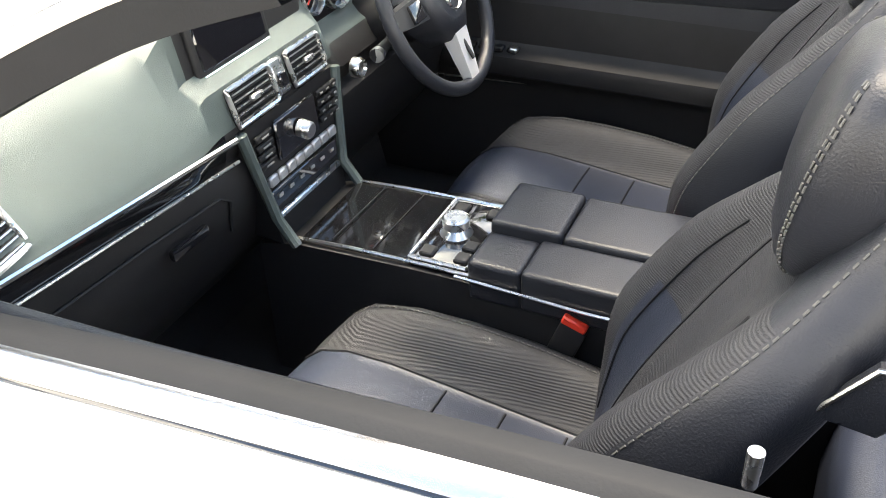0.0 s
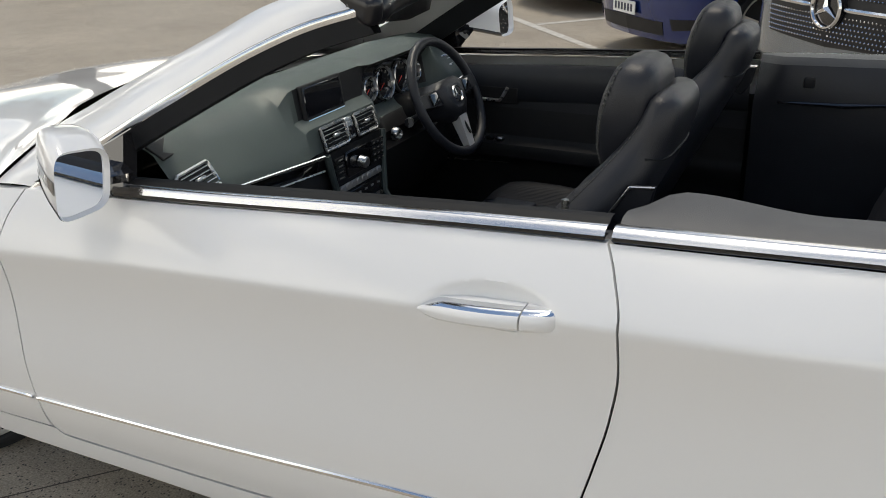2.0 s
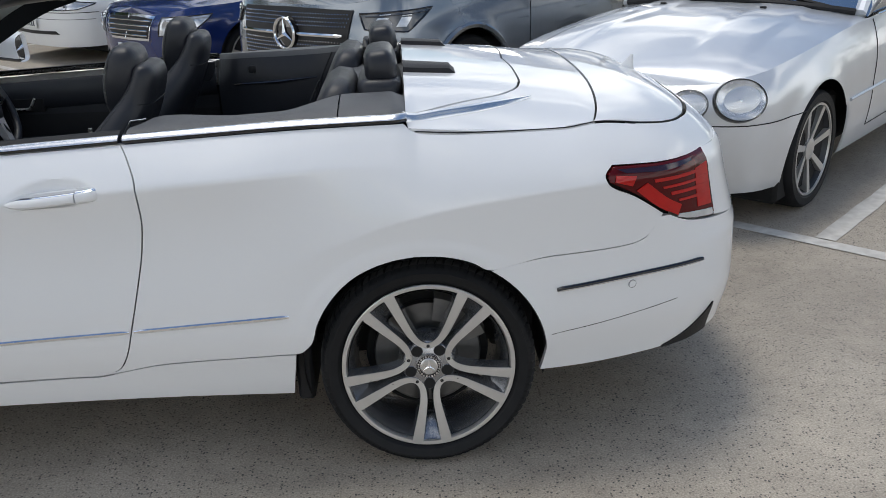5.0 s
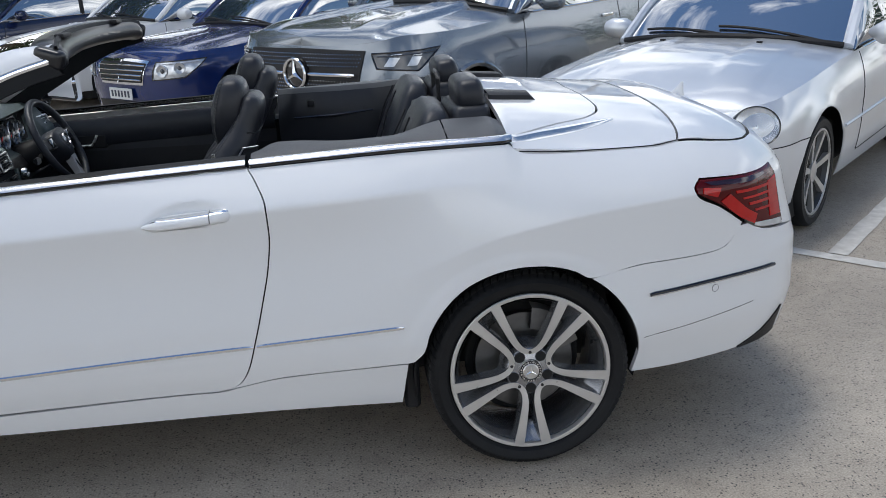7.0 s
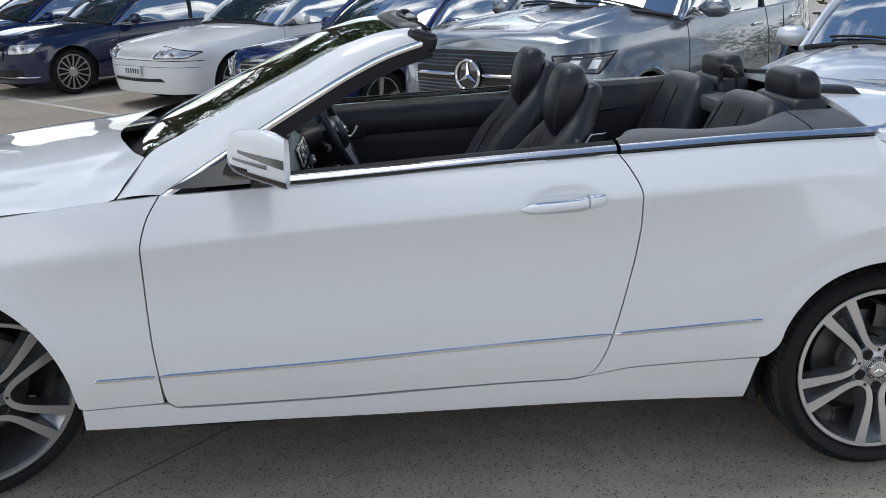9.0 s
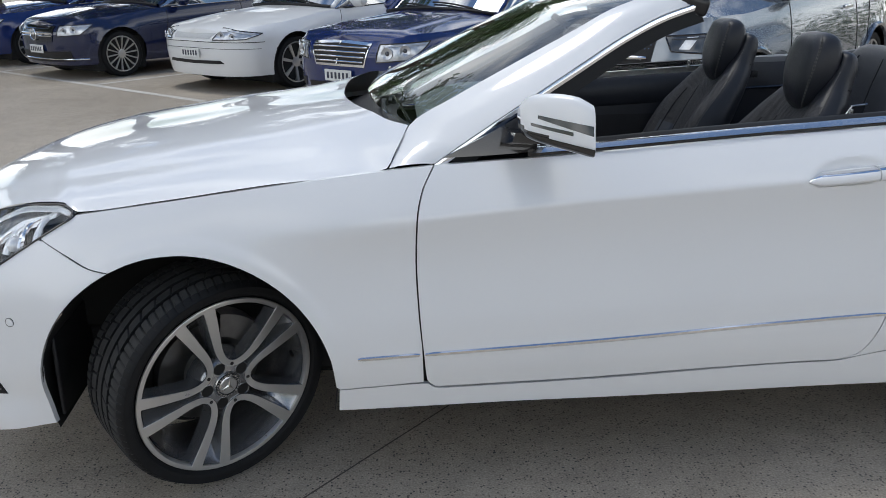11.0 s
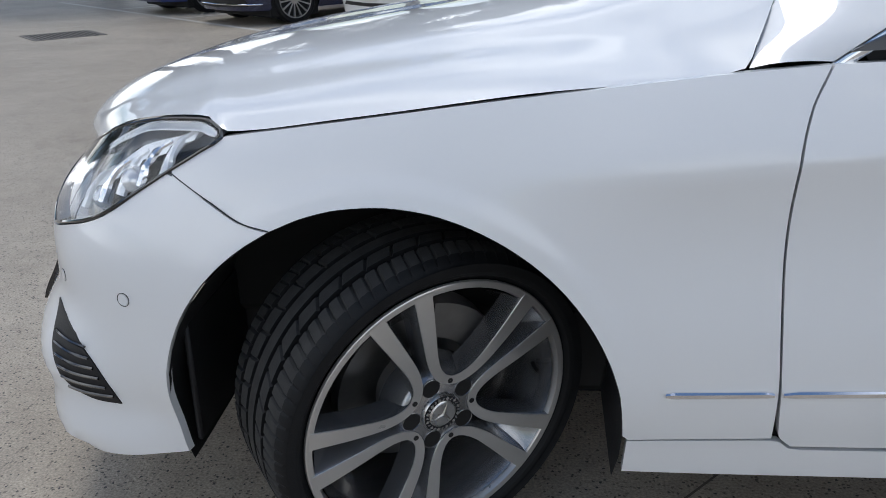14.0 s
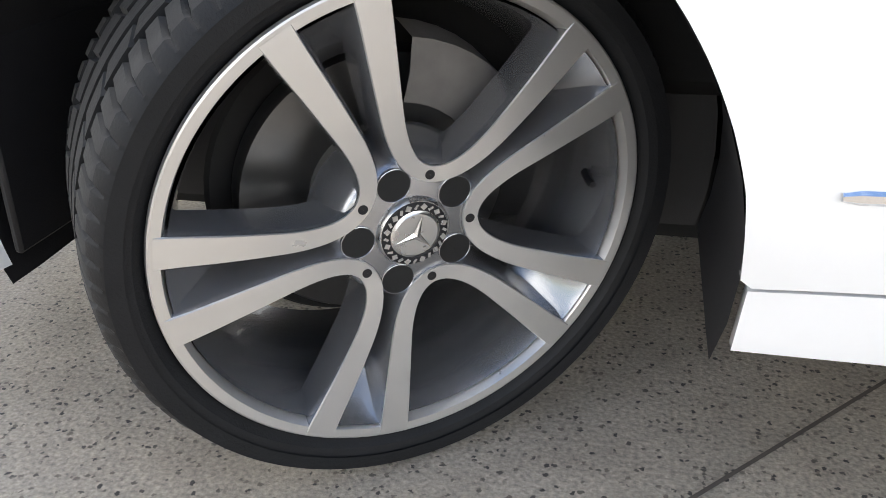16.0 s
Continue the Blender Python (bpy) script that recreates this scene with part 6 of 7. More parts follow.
for q in range(3):
    a = radians(90 + 120 * q)
    d, n = Vector((0, math.cos(a), math.sin(a))), Vector((0, -math.sin(a), math.cos(a)))
    part("badge_ray", ([n * -0.004, d * 0.0225, n * 0.004, Vector((0.002, 0, 0))], [(0, 1, 3), (1, 2, 3), (2, 0, 3)]), SATIN, sw, m=pose(0.034, 0, 0))
for sg in (-1, 1):
    part("side_spoke", loft([[(x, sg * y, z + h) for x, h in ((-0.012, -0.026 * k), (0.014, -0.024 * k), (0.014, 0.026 * k), (-0.012, 0.028 * k))] for y, z, k in ((0.07, 0.010, 1.0), (0.12, 0.012, 0.9), (0.178, 0.016, 0.7))]), BLACK, sw)
    part("spoke_keys", rbox(0.010, 0.045, 0.038, 0.006, 2, pose(0.016, sg * 0.108, 0.012)), GLOSS_BLACK, sw)
v = [(x, y, z) for x, y, z in ((0.024, -0.026, -0.060), (0.024, 0.026, -0.060), (0.010, 0.017, -0.170), (0.010, -0.017, -0.170), (-0.01, -0.026, -0.06), (-0.01, 0.026, -0.06), (-0.01, 0.017, -0.17), (-0.01, -0.017, -0.17))]
part("lower_spoke", (v, [(3, 2, 1, 0), (0, 1, 5, 4), (1, 2, 6, 5), (2, 3, 7, 6), (3, 0, 4, 7)]), SPOKE_SILVER, sw, "silver lower spoke")
part("spoke_slot", rbox(0.006, 0.009, 0.060, 0.003, 2, pose(0.0195, 0, -0.100, 0, -7, 0)), BLACK, sw)
part("steering_column", tube([(0.85, 0.372, 0.83), (1.06, 0.372, 0.905)], [0.07, 0.055], 16), BLACK, car)
for y0, y1, z in ((0.30, 0.16, 0.885), (0.44, 0.56, 0.90)):
    st = part("column_stalk", tube([(1.03, y0, z), (1.05, (y0 + y1) / 2, z + 0.004), (1.06, y1, z + 0.004)], [0.008, 0.009, 0.013], 10), BLACK, car)
    part("stalk_ring", tube([(1.0595, y1 + 0.012 * (1 if y1 < y0 else -1), z + 0.004), (1.0605, y1, z + 0.004)], 0.0142, 12), SATIN, st)
part("ignition_ring", moved(lathe([(0.001, -0.004), (0.012, -0.004), (0.016, -0.010), (0.020, -0.004), (0.02, 0.01)], 24), pose(0.995, 0.20, 0.84, 0, 0, 90)), SATIN, car)

# door cards and side trims, floor
card = [(0.730, 1.002), (0.708, 1.014), (0.695, 1.014), (0.685, 1.004), (0.672, 0.966), (0.672, 0.905), (0.680, 0.895), (0.676, 0.82), (0.672, 0.725), (0.655, 0.712), (0.630, 0.704), (0.624, 0.685), (0.630, 0.660), (0.655, 0.642), (0.668, 0.62), (0.664, 0.50), (0.672, 0.33)]
for sg, dr in ((-1, doors[0]), (1, doors[1])):
    xs = np.linspace(0.72, 1.935, 40)
    v = []
    for x in xs:
        b = float(top_z(x)) - 0.006
        arm_k = float(sstep(0.86, 1.0, x) * sstep(1.72, 1.60, x))
        for y, z in card:
            zz = z - 1.024 + b if z > 0.88 else z
            yy = y if not 0.64 < z < 0.715 else 0.672 + (y - 0.672) * (0.25 + 0.75 * arm_k)
            v.append((x, sg * (yy - 0.016 * float(sstep(1.2, 1.9, x))), zz))
    f = grid_faces(40, 17)
    f = f if sg > 0 else [tuple(reversed(q)) for q in f]
    cd = part("door_card", (v, [tuple(reversed(q)) for q in f]), [LEATHER, BLACK], dr, index=[0 if (i % 16) < 7 else 1 for i in range(len(f))], angle=40)
    s = sg
    part("card_line", tube([(x, s * (0.674 - 0.016 * float(sstep(1.2, 1.9, x))), float(top_z(x)) + 0.004 - 0.112) for x in np.linspace(0.80, 1.90, 20)], 0.0018, 5), BUTTON, cd)
    part("card_strip", tube([(x, s * 0.664, 0.624 + 0.045 * (x - 1.0)) for x in np.linspace(0.92, 1.75, 12)], 0.0025, 6), SATIN, cd)
    part("pull_recess", rbox(0.17, 0.012, 0.060, 0.005, 1, pose(1.11, s * 0.676, 0.862)), BLACK, cd)
    part("door_release", tube([(1.055, s * 0.666, 0.846), (1.135, s * 0.652, 0.848), (1.150, s * 0.652, 0.868), (1.162, s * 0.658, 0.892)], 0.006, 8), SATIN, cd)
    for k in range(4):
        part("window_switch", rbox(0.024, 0.022, 0.012, 0.003, 1, pose(1.03 + 0.035 * k, s * 0.652, 0.716)), SATIN if k % 2 else BLACK, cd)
    part("lock_pin", tube([(1.842, s * 0.683, 1.005), (1.842, s * 0.683, 1.040)], [0.006, 0.0065], 10), SATIN, cd)
    # rear side trim, and the corner panel beside the roof cover, on one section
    def trim_row(x):
        b = float(top_z(x)) + 0.024
        k = float(sstep(2.36, 2.56, x))
        w = float(sstep(1.955, 2.03, x))
        hump = float(sstep(1.955, 2.02, x) * sstep(2.26, 2.04, x))
        rise = 0.010 * hump + 0.022 * k
        ye = float(-SIDE.at(SIDE.s_of(x), float(top_z(x)), 0)[1]) - 0.030
        wide = 0.030 + 0.050 * w + 0.035 * hump + 0.09 * k
        return [(x, s * y, z) for y, z in ((ye, b - 0.006), (ye - 0.016, b + 0.003), (ye - 0.016 - wide * 0.6, b + 0.004 + rise * 0.7), (ye - 0.016 - wide, b + 0.004 + rise), (ye - 0.030 - wide, b + rise - 0.016), (0.60 - 0.06 * k, b - 0.12), (0.605, 0.80), (0.60, 0.40))]

    ix = [0 if (i % 7) < 4 else 1 for i in range(23 * 7)]
    f = grid_faces(24, 8)
    f = f if s < 0 else [tuple(reversed(q)) for q in f]
    st = part("side_trim", ([p for x in np.linspace(1.955, 2.536, 24) for p in trim_row(x)], f), [TRIM_GREY, LEATHER], car, index=ix, angle=50)
    if s > 0:
        part("trim_slot", tube([(2.02, s * 0.598, 0.925), (2.20, s * 0.585, 0.93), (2.37, s * 0.575, 0.947)], [0.003, 0.008, 0.002], 8), GLOSS_BLACK, st)
    part("coat_hook", rbox(0.03, 0.02, 0.03, 0.006, 2, pose(2.10, s * 0.60, 0.985)), BLACK, st)
    part("corner_panel", ([p for x in np.linspace(2.540, 2.727, 24) for p in trim_row(x)], f), [TRIM_GREY, LEATHER], car, "soft grey corner panel", index=ix, angle=50)
part("cabin_floor", rbox(1.9, 1.26, 0.03, 0.0, 1, pose(1.55, 0, 0.325)), CARPET, car)
part("bulkhead", rbox(0.03, 1.30, 0.60, 0.0, 1, pose(0.70, 0, 0.60, 0, -12, 0)), CARPET, car)
part("rear_bulkhead", rbox(0.03, 1.25, 0.66, 0.0, 1, pose(2.72, 0, 0.70)), CARPET, car)
part("sun_visor", loft([[(x, y, z) for x, z in ((1.33, 1.312), (1.34, 1.322), (1.19, 1.318), (1.185, 1.306))] for y in (0.12, 0.14, 0.50, 0.52)]), BLACK, car)
part("sun_visor", loft([[(x, -y, z) for x, z in ((1.33, 1.312), (1.34, 1.322), (1.19, 1.318), (1.185, 1.306))] for y in (0.52, 0.50, 0.14, 0.12)]), BLACK, car)
part("inner_mirror", pad([(1.16, 1.215, 0.02, 0.01, 0), (1.165, 1.225, 0.11, 0.016, 0), (1.175, 1.275, 0.115, 0.018, 0), (1.18, 1.285, 0.04, 0.012, 0)], 0.0, 0.5, 20), BLACK, car)
part("mirror_stalk", tube([(1.17, 0, 1.27), (1.10, 0, 1.315)], 0.012, 8), BLACK, car)


# ---- parked cars ----
def parked_car(name, label, m, paint, L=4.6, W=1.80, H=1.44, front=0.85, base=2.76, belt=0.92, nose=0.70, hood=0.95, cowl=0.75, roof0=1.55, roof1=2.75, tail=3.55, hood_tail=1.0,
               wheel_r=0.32, low=0.20, rim=RIM_FACE, bumper_low=0.22, rib=0.012, spokes=10, clad=False, strip=CHROME):
    t = thing(name, label, "car", m, group="cars in the parking bays")
    hw = W / 2
    xe = L - front
    plan = [(-front, 0), (-front + 0.02, -hw * 0.35), (-front + 0.07, -hw * 0.62), (-front + 0.17, -hw * 0.82), (-front + 0.36, -hw * 0.95), (-0.1, -hw * 0.99), (0.8, -hw), (base, -hw),
            (xe - 0.45, -hw * 0.95), (xe - 0.14, -hw * 0.80), (xe - 0.03, -hw * 0.45), (xe, 0)]
    zt_x = [-front, -front + 0.25, -0.1, cowl, base, tail, xe]
    zt_z = [nose, nose + 0.07, hood - 0.10, belt, belt + 0.05, hood_tail - 0.03, hood_tail - 0.12]

    def inset(x, z):
        zt = cub(x, zt_x, zt_z)
        u = np.clip((z - 0.62) / np.maximum(zt - 0.62, 0.05), 0, 1.3)
        k = 0.075 * u ** 2.2 + cub(z, [0.1, 0.25, 0.4, 0.5, 2], [0.09, 0.035, 0.008, 0, 0])
        for ax in (0, base):
            r = np.hypot(x - ax, z - wheel_r)
            k = k - 0.014 * sstep(wheel_r + 0.13, wheel_r + 0.06, r)
        return k

    F = Flank(plan, inset)
    ns, nz = 120, 22
    ss = np.linspace(F.t[0], F.t[-1], ns)
    xs = np.interp(ss, F.t, F.p[:, 0])
    v, f = [], []
    zt = cub(xs, zt_x, zt_z)
    zl = np.interp(xs, [-front, -front + 0.5, 0.4, base - 0.4, xe - 0.4, xe], [low, low, low, low, low + 0.05, low + 0.1])
    S, V = np.meshgrid(ss, np.linspace(0, 1, nz), indexing="ij")
    Z = zl[:, None] + (zt - zl)[:, None] * V
    X = np.interp(S, F.t, F.p[:, 0])
    ar = wheel_r + 0.055
    inside = np.zeros(S.shape, bool)
    for ax in (0, base):
        r = np.hypot(X - ax, Z - wheel_r)
        hit = r < ar
        inside |= r < ar - 0.05
        k = np.where(hit & (r > ar - 0.055), ar / np.maximum(r, 1e-3), 1)
        S = S + (X - ax) * (k - 1)
        Z = wheel_r + (Z - wheel_r) * k
    P = F.at(S, Z)
    fl = grid_faces(ns, nz)
    ins = inside.reshape(-1)
    fl = [q for q in fl if sum(ins[i] for i in q) == 0]
    side_vf = (P.reshape(-1, 3), fl)
    body = part("body", join(side_vf, flipped(side_vf)), paint, t)
    part("under_body", rbox(L - 0.5, W - 0.30, 0.5, 0.05, 2, pose((xe - front) / 2, 0, 0.45)), DARK, t)
    # solid dark boxes fill the arches in place of shaded hollows
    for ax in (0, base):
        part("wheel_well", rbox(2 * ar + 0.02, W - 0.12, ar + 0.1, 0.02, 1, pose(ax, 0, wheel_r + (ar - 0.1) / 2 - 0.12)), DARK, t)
    # bonnet and boot
    i0, i1 = 0, int(np.argmin(abs(xs - cowl)))
    e = [P[i, -1] for i in range(i0, i1 + 1)]
    n = len(e)
    E = np.asarray(e)
    c = [(p[0], 0.0, max(p[2] + 0.004, float(cub(p[0], [-front - 0.1, -front, -front + 0.06, -front + 0.22, -0.1, cowl - 0.1, cowl + 0.3], [nose, nose + 0.012, nose + 0.055, nose + 0.115, hood, hood + 0.05, hood + 0.07])))) for p in E]

    def ribs(x, y):
        f = float(sstep(-front + 0.1, -front + 0.5, x))
        return 0.5 * rib * f * (float(sstep(0.60 - 0.1 * x, 0.53 - 0.1 * x, abs(y))) - 0.8 * float(sstep(0.34 - 0.12 * x, 0.27 - 0.12 * x, abs(y))))

    part("bonnet", across(E, c, 81, 2.4, ribs), paint, t)
    j0 = int(np.argmin(abs(xs - tail)))
    e = [P[i, -1] for i in range(j0, ns)]
    n = len(e)
    E = resample(e, n, False)
    c = resample([(tail, 0, hood_tail + 0.05), (xe - 0.05, 0, hood_tail + 0.03), (xe, 0, hood_tail - 0.1)], n)
    part("boot_lid", across(E, c, 21, 2.6), paint, t)
    # greenhouse
    rw = hw * 0.70
    A = resample([(cowl - 0.02, -hw * 0.86, belt + 0.02), ((cowl + roof0) / 2, -hw * 0.80, (belt + H) / 2 + 0.05), (roof0, -rw, H - 0.04)], 12)
    AC = resample([(cowl - 0.16, 0, hood + 0.05), ((cowl + roof0) / 2 - 0.14, 0, (hood + H) / 2 + 0.07), (roof0 - 0.10, 0, H)], 12)
    ws = part("windscreen", across(A, AC, 21), DARK_GLASS, t)
    R0 = resample([(roof0, -rw, H - 0.04), ((roof0 + roof1) / 2, -rw * 1.01, H - 0.01), (roof1, -rw * 0.97, H - 0.06)], 12)
    RC = resample([(roof0 - 0.10, 0, H), ((roof0 + roof1) / 2, 0, H + 0.035), (roof1 + 0.08, 0, H - 0.02)], 12)
    part("roof", across(R0, RC, 21), paint, t)
    B = resample([(roof1, -rw * 0.97, H - 0.06), ((roof1 + tail) / 2, -hw * 0.78, (belt + H) / 2 + 0.08), (tail, -hw * 0.84, hood_tail)], 12)
    BC = resample([(roof1 + 0.08, 0, H - 0.02), ((roof1 + tail) / 2 + 0.1, 0, (belt + H) / 2 + 0.10), (tail + 0.05, 0, hood_tail + 0.05)], 12)
    part("rear_window", across(B, BC, 21), DARK_GLASS, t)
    up = np.concatenate([A, R0[1:], B[1:]])
    lo = np.array([(q[0], 0, 0) for q in resample([(cowl - 0.02, 0), (tail, 0)], len(up))])
    lo = np.array([F.at(F.s_of(a[0]), float(cub(a[0], zt_x, zt_z)), -0.012) for a in lo])
    v = []
    for a, b in zip(lo, up):
        for k in np.linspace(0, 1, 6):
            q = a + (b - a) * k
            v.append((q[0], q[1] - 0.03 * math.sin(math.pi * k), q[2]))
    sw = (v, grid_faces(len(up), 6))
    both_sides("side_window", sw, DARK_GLASS, t)
    edge = tube([(p[0], p[1] - 0.006, p[2]) for p in up], 0.035, 8)
    both_sides("roof_pillar", edge, paint, t)
    xm = (roof0 + roof1) / 2 - 0.05
    b = [F.at(F.s_of(xm), float(cub(xm, zt_x, zt_z)), -0.02), np.array((xm + 0.05, -rw - 0.005, H - 0.05))]
    both_sides("door_pillar", tube([b[0], (b[0] + b[1]) / 2 + np.array((0, -0.035, 0)), b[1]], 0.04, 8), BLACK, t)
    # wheels
    for ax in (0, base):
        for sg in (-1, 1):
            g = new("wheel")
            g.parent = t
            g.matrix_basis = pose(ax, sg * (hw - 0.125), wheel_r) @ (pose(0, 0, 0, 0, 0, 180) if sg > 0 else Matrix())
            w = 0.21
            part("tyre", lathe([(wheel_r * 0.76, -w * 0.42), (wheel_r * 0.82, -w * 0.5), (wheel_r * 0.94, -w * 0.5), (wheel_r * 0.985, -w * 0.42), (wheel_r, -w * 0.3), (wheel_r, w * 0.4), (wheel_r * 0.7, w * 0.5)], 48), RUBBER, g)
            part("rim_flange", lathe([(wheel_r * 0.785, -w * 0.45), (wheel_r * 0.78, -w * 0.48), (wheel_r * 0.745, -w * 0.48), (wheel_r * 0.735, -w * 0.42)], 40), rim, g)
            part("rim_barrel", lathe([(wheel_r * 0.738, -w * 0.44), (wheel_r * 0.70, -w * 0.30), (wheel_r * 0.66, w * 0.2), (0.02, w * 0.22)], 40), RIM_DARK, g)
            for k in range(spokes):
                a = 2 * math.pi * (k + 0.25) / spokes
                d = Vector((math.cos(a), 0, math.sin(a)))
                nn = Vector((-d.z, 0, d.x))
                r1 = wheel_r * 0.75
                ws_ = 0.14 / spokes
                q = [d * 0.04 - nn * ws_ * 0.7, d * r1 - nn * ws_, d * r1 + nn * ws_, d * 0.04 + nn * ws_ * 0.7]
                v = [p + Vector((0, -w * (0.34 if i in (0, 3) else 0.46), 0)) for i, p in enumerate(q)] + [p + Vector((0, -w * 0.18, 0)) for p in q]
                part("spoke", (v, [(3, 2, 1, 0), (0, 1, 5, 4), (2, 3, 7, 6), (1, 2, 6, 5)]), rim, g)
            part("hub_cap", lathe([(0.001, -w * 0.42), (0.035, -w * 0.41), (0.06, -w * 0.38), (0.065, -w * 0.1)], 24), rim, g)
    # mirrors, handles
    for sg in (1, -1):
        p = F.at(F.s_of(cowl + 0.28), float(cub(cowl + 0.28, zt_x, zt_z)) + 0.02, 0)
        rings = []
        for k, h, d in ((0.02, 0.02, 0.03), (0.06, 0.05, 0.05), (0.10, 0.075, 0.075), (0.20, 0.075, 0.08), (0.25, 0.055, 0.06), (0.265, 0.02, 0.03)):
            rings.append([(p[0] + d * math.cos(w) - 0.01, p[1] - k, p[2] + 0.06 + h * math.sin(w)) for w in np.linspace(0, 2 * math.pi, 14, endpoint=False)])
        vf = loft(rings)
        part("mirror", flipped(vf) if sg < 0 else vf, paint, t)
        for hx in (xm - 0.20, xm + 0.75):
            q = F.at(F.s_of(hx), float(cub(hx, zt_x, zt_z)) - 0.13, 0.012)
            vf = rbox(0.20, 0.025, 0.03, 0.01, 2, pose(q[0], q[1], q[2]))
            part("door_handle", flipped(vf) if sg < 0 else vf, CHROME, t)
    # wipers at the foot of the screen
    def on_screen(q, row):
        i = min(int(row), 10)
        g = row - i
        ea, ca = A[i] + (A[i + 1] - A[i]) * g, AC[i] + (AC[i + 1] - AC[i]) * g
        k = 1 - q * q
        return (ea[0] + (ca[0] - ea[0]) * k - 0.012, ea[1] * q, ea[2] + (ca[2] - ea[2]) * k + 0.012)

    for q0, q1 in ((0.80, -0.05), (0.0, -0.78)):
        part("wiper", tube([on_screen(q0 + (q1 - q0) * k, 0.15 + 1.0 * math.sin(math.pi * 0.5 * k)) for k in np.linspace(0, 1, 12)], [0.013] * 4 + [0.010] * 8, 6), BLACK, t)
    part("screen_base", tube([on_screen(q, 0.0) for q in np.linspace(-0.98, 0.98, 24)], 0.020, 6), BLACK, t)
    # panel gaps, belt strip
    zt_ = lambda x: float(cub(x, zt_x, zt_z))
    gaps = [[(cowl + 0.02, low + 0.10), (cowl + 0.0, 0.55), (cowl + 0.06, zt_(cowl) - 0.01)], [(xm + 0.02, low + 0.10), (xm + 0.05, 0.6), (xm + 0.06, zt_(xm) - 0.01)],
            [(base - 0.45, low + 0.12), (base - 0.36, wheel_r + 0.22), (base - 0.16, zt_(base) - 0.01)], [(cowl + 0.02, low + 0.10), (base - 0.45, low + 0.12)]]
    for g in gaps:
        both_sides("panel_gap", tube(F.line(g, 20, 0.0005), 0.0035, 4), SEAL, t)
    both_sides("belt_strip", tube(F.line([(cowl + 0.15, zt_(cowl + 0.15)), (xm, zt_(xm)), (tail - 0.2, zt_(tail - 0.2))], 30, 0.004), 0.008, 6), strip, t)
    e2 = [tuple(p + np.array((0, 0, 0.002))) for p in E]
    both_sides("bonnet_gap", tube(e2, 0.003, 4), SEAL, t)
    if clad:
        for ax in (0, base):
            ring = [(ax + (ar + 0.012) * math.cos(radians(d)), wheel_r + (ar + 0.012) * math.sin(radians(d))) for d in np.linspace(-8, 188, 26)]
            both_sides("arch_trim", tube(F.line(ring, 40, 0.002), 0.024, 6), paint, t)
    return t, F, dict(zt=zt_, hw=hw, front=front)


def stone(F, s, z, off=0.0):
    """Place and heading of the skin at a distance s along it from the nose."""
    p, q = F.at(F.t[0] + s, z, off), F.at(F.t[0] + s + 0.03, z, off)
    return p, math.degrees(math.atan2(q[1] - p[1], q[0] - p[0]))


def head_lamp(F, pts, t, bed, eyes, dark=True):
    """Head lamp on the skin: bed, dark rim, reflector eyes and a light strip, with a clear lens over them."""
    (a, b, c, d) = pts
    for fl in ((lambda v: v), flipped):
        g = lambda q: (F.t[0] + q[0], q[1])
        o = part("headlamp", fl(F.panel([g(a), g(b)], [g(b), g(c)], [g(d), g(c)], [g(a), g(d)], 18, 10, 0.0, 0.006, 0.012, x_given=False)), bed, t, "clear headlamp with bright reflectors")
        loop = []
        for p, q in ((a, b), (b, c), (c, d), (d, a)):
            loop += [(p[0] + (q[0] - p[0]) * k, p[1] + (q[1] - p[1]) * k) for k in np.linspace(0, 1, 8, endpoint=False)]
        part("lamp_rim", fl(tube([F.at(F.t[0] + u, z, 0.010) for u, z in loop], 0.006, 6, True)), GLOSS_BLACK, o)
        for s, z, r in eyes:
            p, an = stone(F, s, z, 0.010)
            e = part("reflector", fl(moved(lathe([(0.001, 0.004), (r * 0.55, 0.000), (r * 0.9, -0.010), (r, -0.012), (r * 1.08, 0.0)], 24), pose(p[0], p[1], p[2], 0, 0, an))), bed, o)
            part("bulb_lens", fl(moved(lathe([(0.001, -0.010), (r * 0.25, -0.008), (r * 0.4, 0.0)], 16), pose(p[0], p[1], p[2], 0, 0, an))), LAMP_DARK, e)
        st = [(d[0] + (c[0] - d[0]) * k, d[1] + (c[1] - d[1]) * k - 0.022) for k in np.linspace(0.08, 0.9, 10)]
        part("light_strip", fl(tube([F.at(F.t[0] + u, z, 0.010) for u, z in st], 0.005, 6)), bed if dark else LAMP_IN, o)


def patch(F, pts, off, mats, name, parent, label="", n=(14, 8), mirror=True, roll=0.012):
    """A panel on the car's skin inside four corners (y-plan distance s from the nose, z), going round."""
    (a, b, c, d) = pts
    s0 = F.t[0]
    g = lambda q: (s0 + q[0], q[1])
    vf = F.panel([g(a), g(b)], [g(b), g(c)], [g(d), g(c)], [g(a), g(d)], n[0], n[1], 0.0, off, roll, x_given=False)
    o = part(name, vf, mats, parent, label)
    if mirror:
        part(name, flipped(vf), mats, parent, label)
    return o


HEAD = math.degrees(math.atan2(STALL.y, STALL.x))


def bay_pose(x, y, turn=0.0):
    """A car's pose from the place of its nose."""
    return pose(x, y, 0, 0, 0, HEAD + turn)


def parked(front_xy, front, turn=0.0):
    p = Vector((*front_xy, 0)) + Matrix.Rotation(radians(turn), 3, "Z") @ STALL * front
    return bay_pose(p.x, p.y, turn)


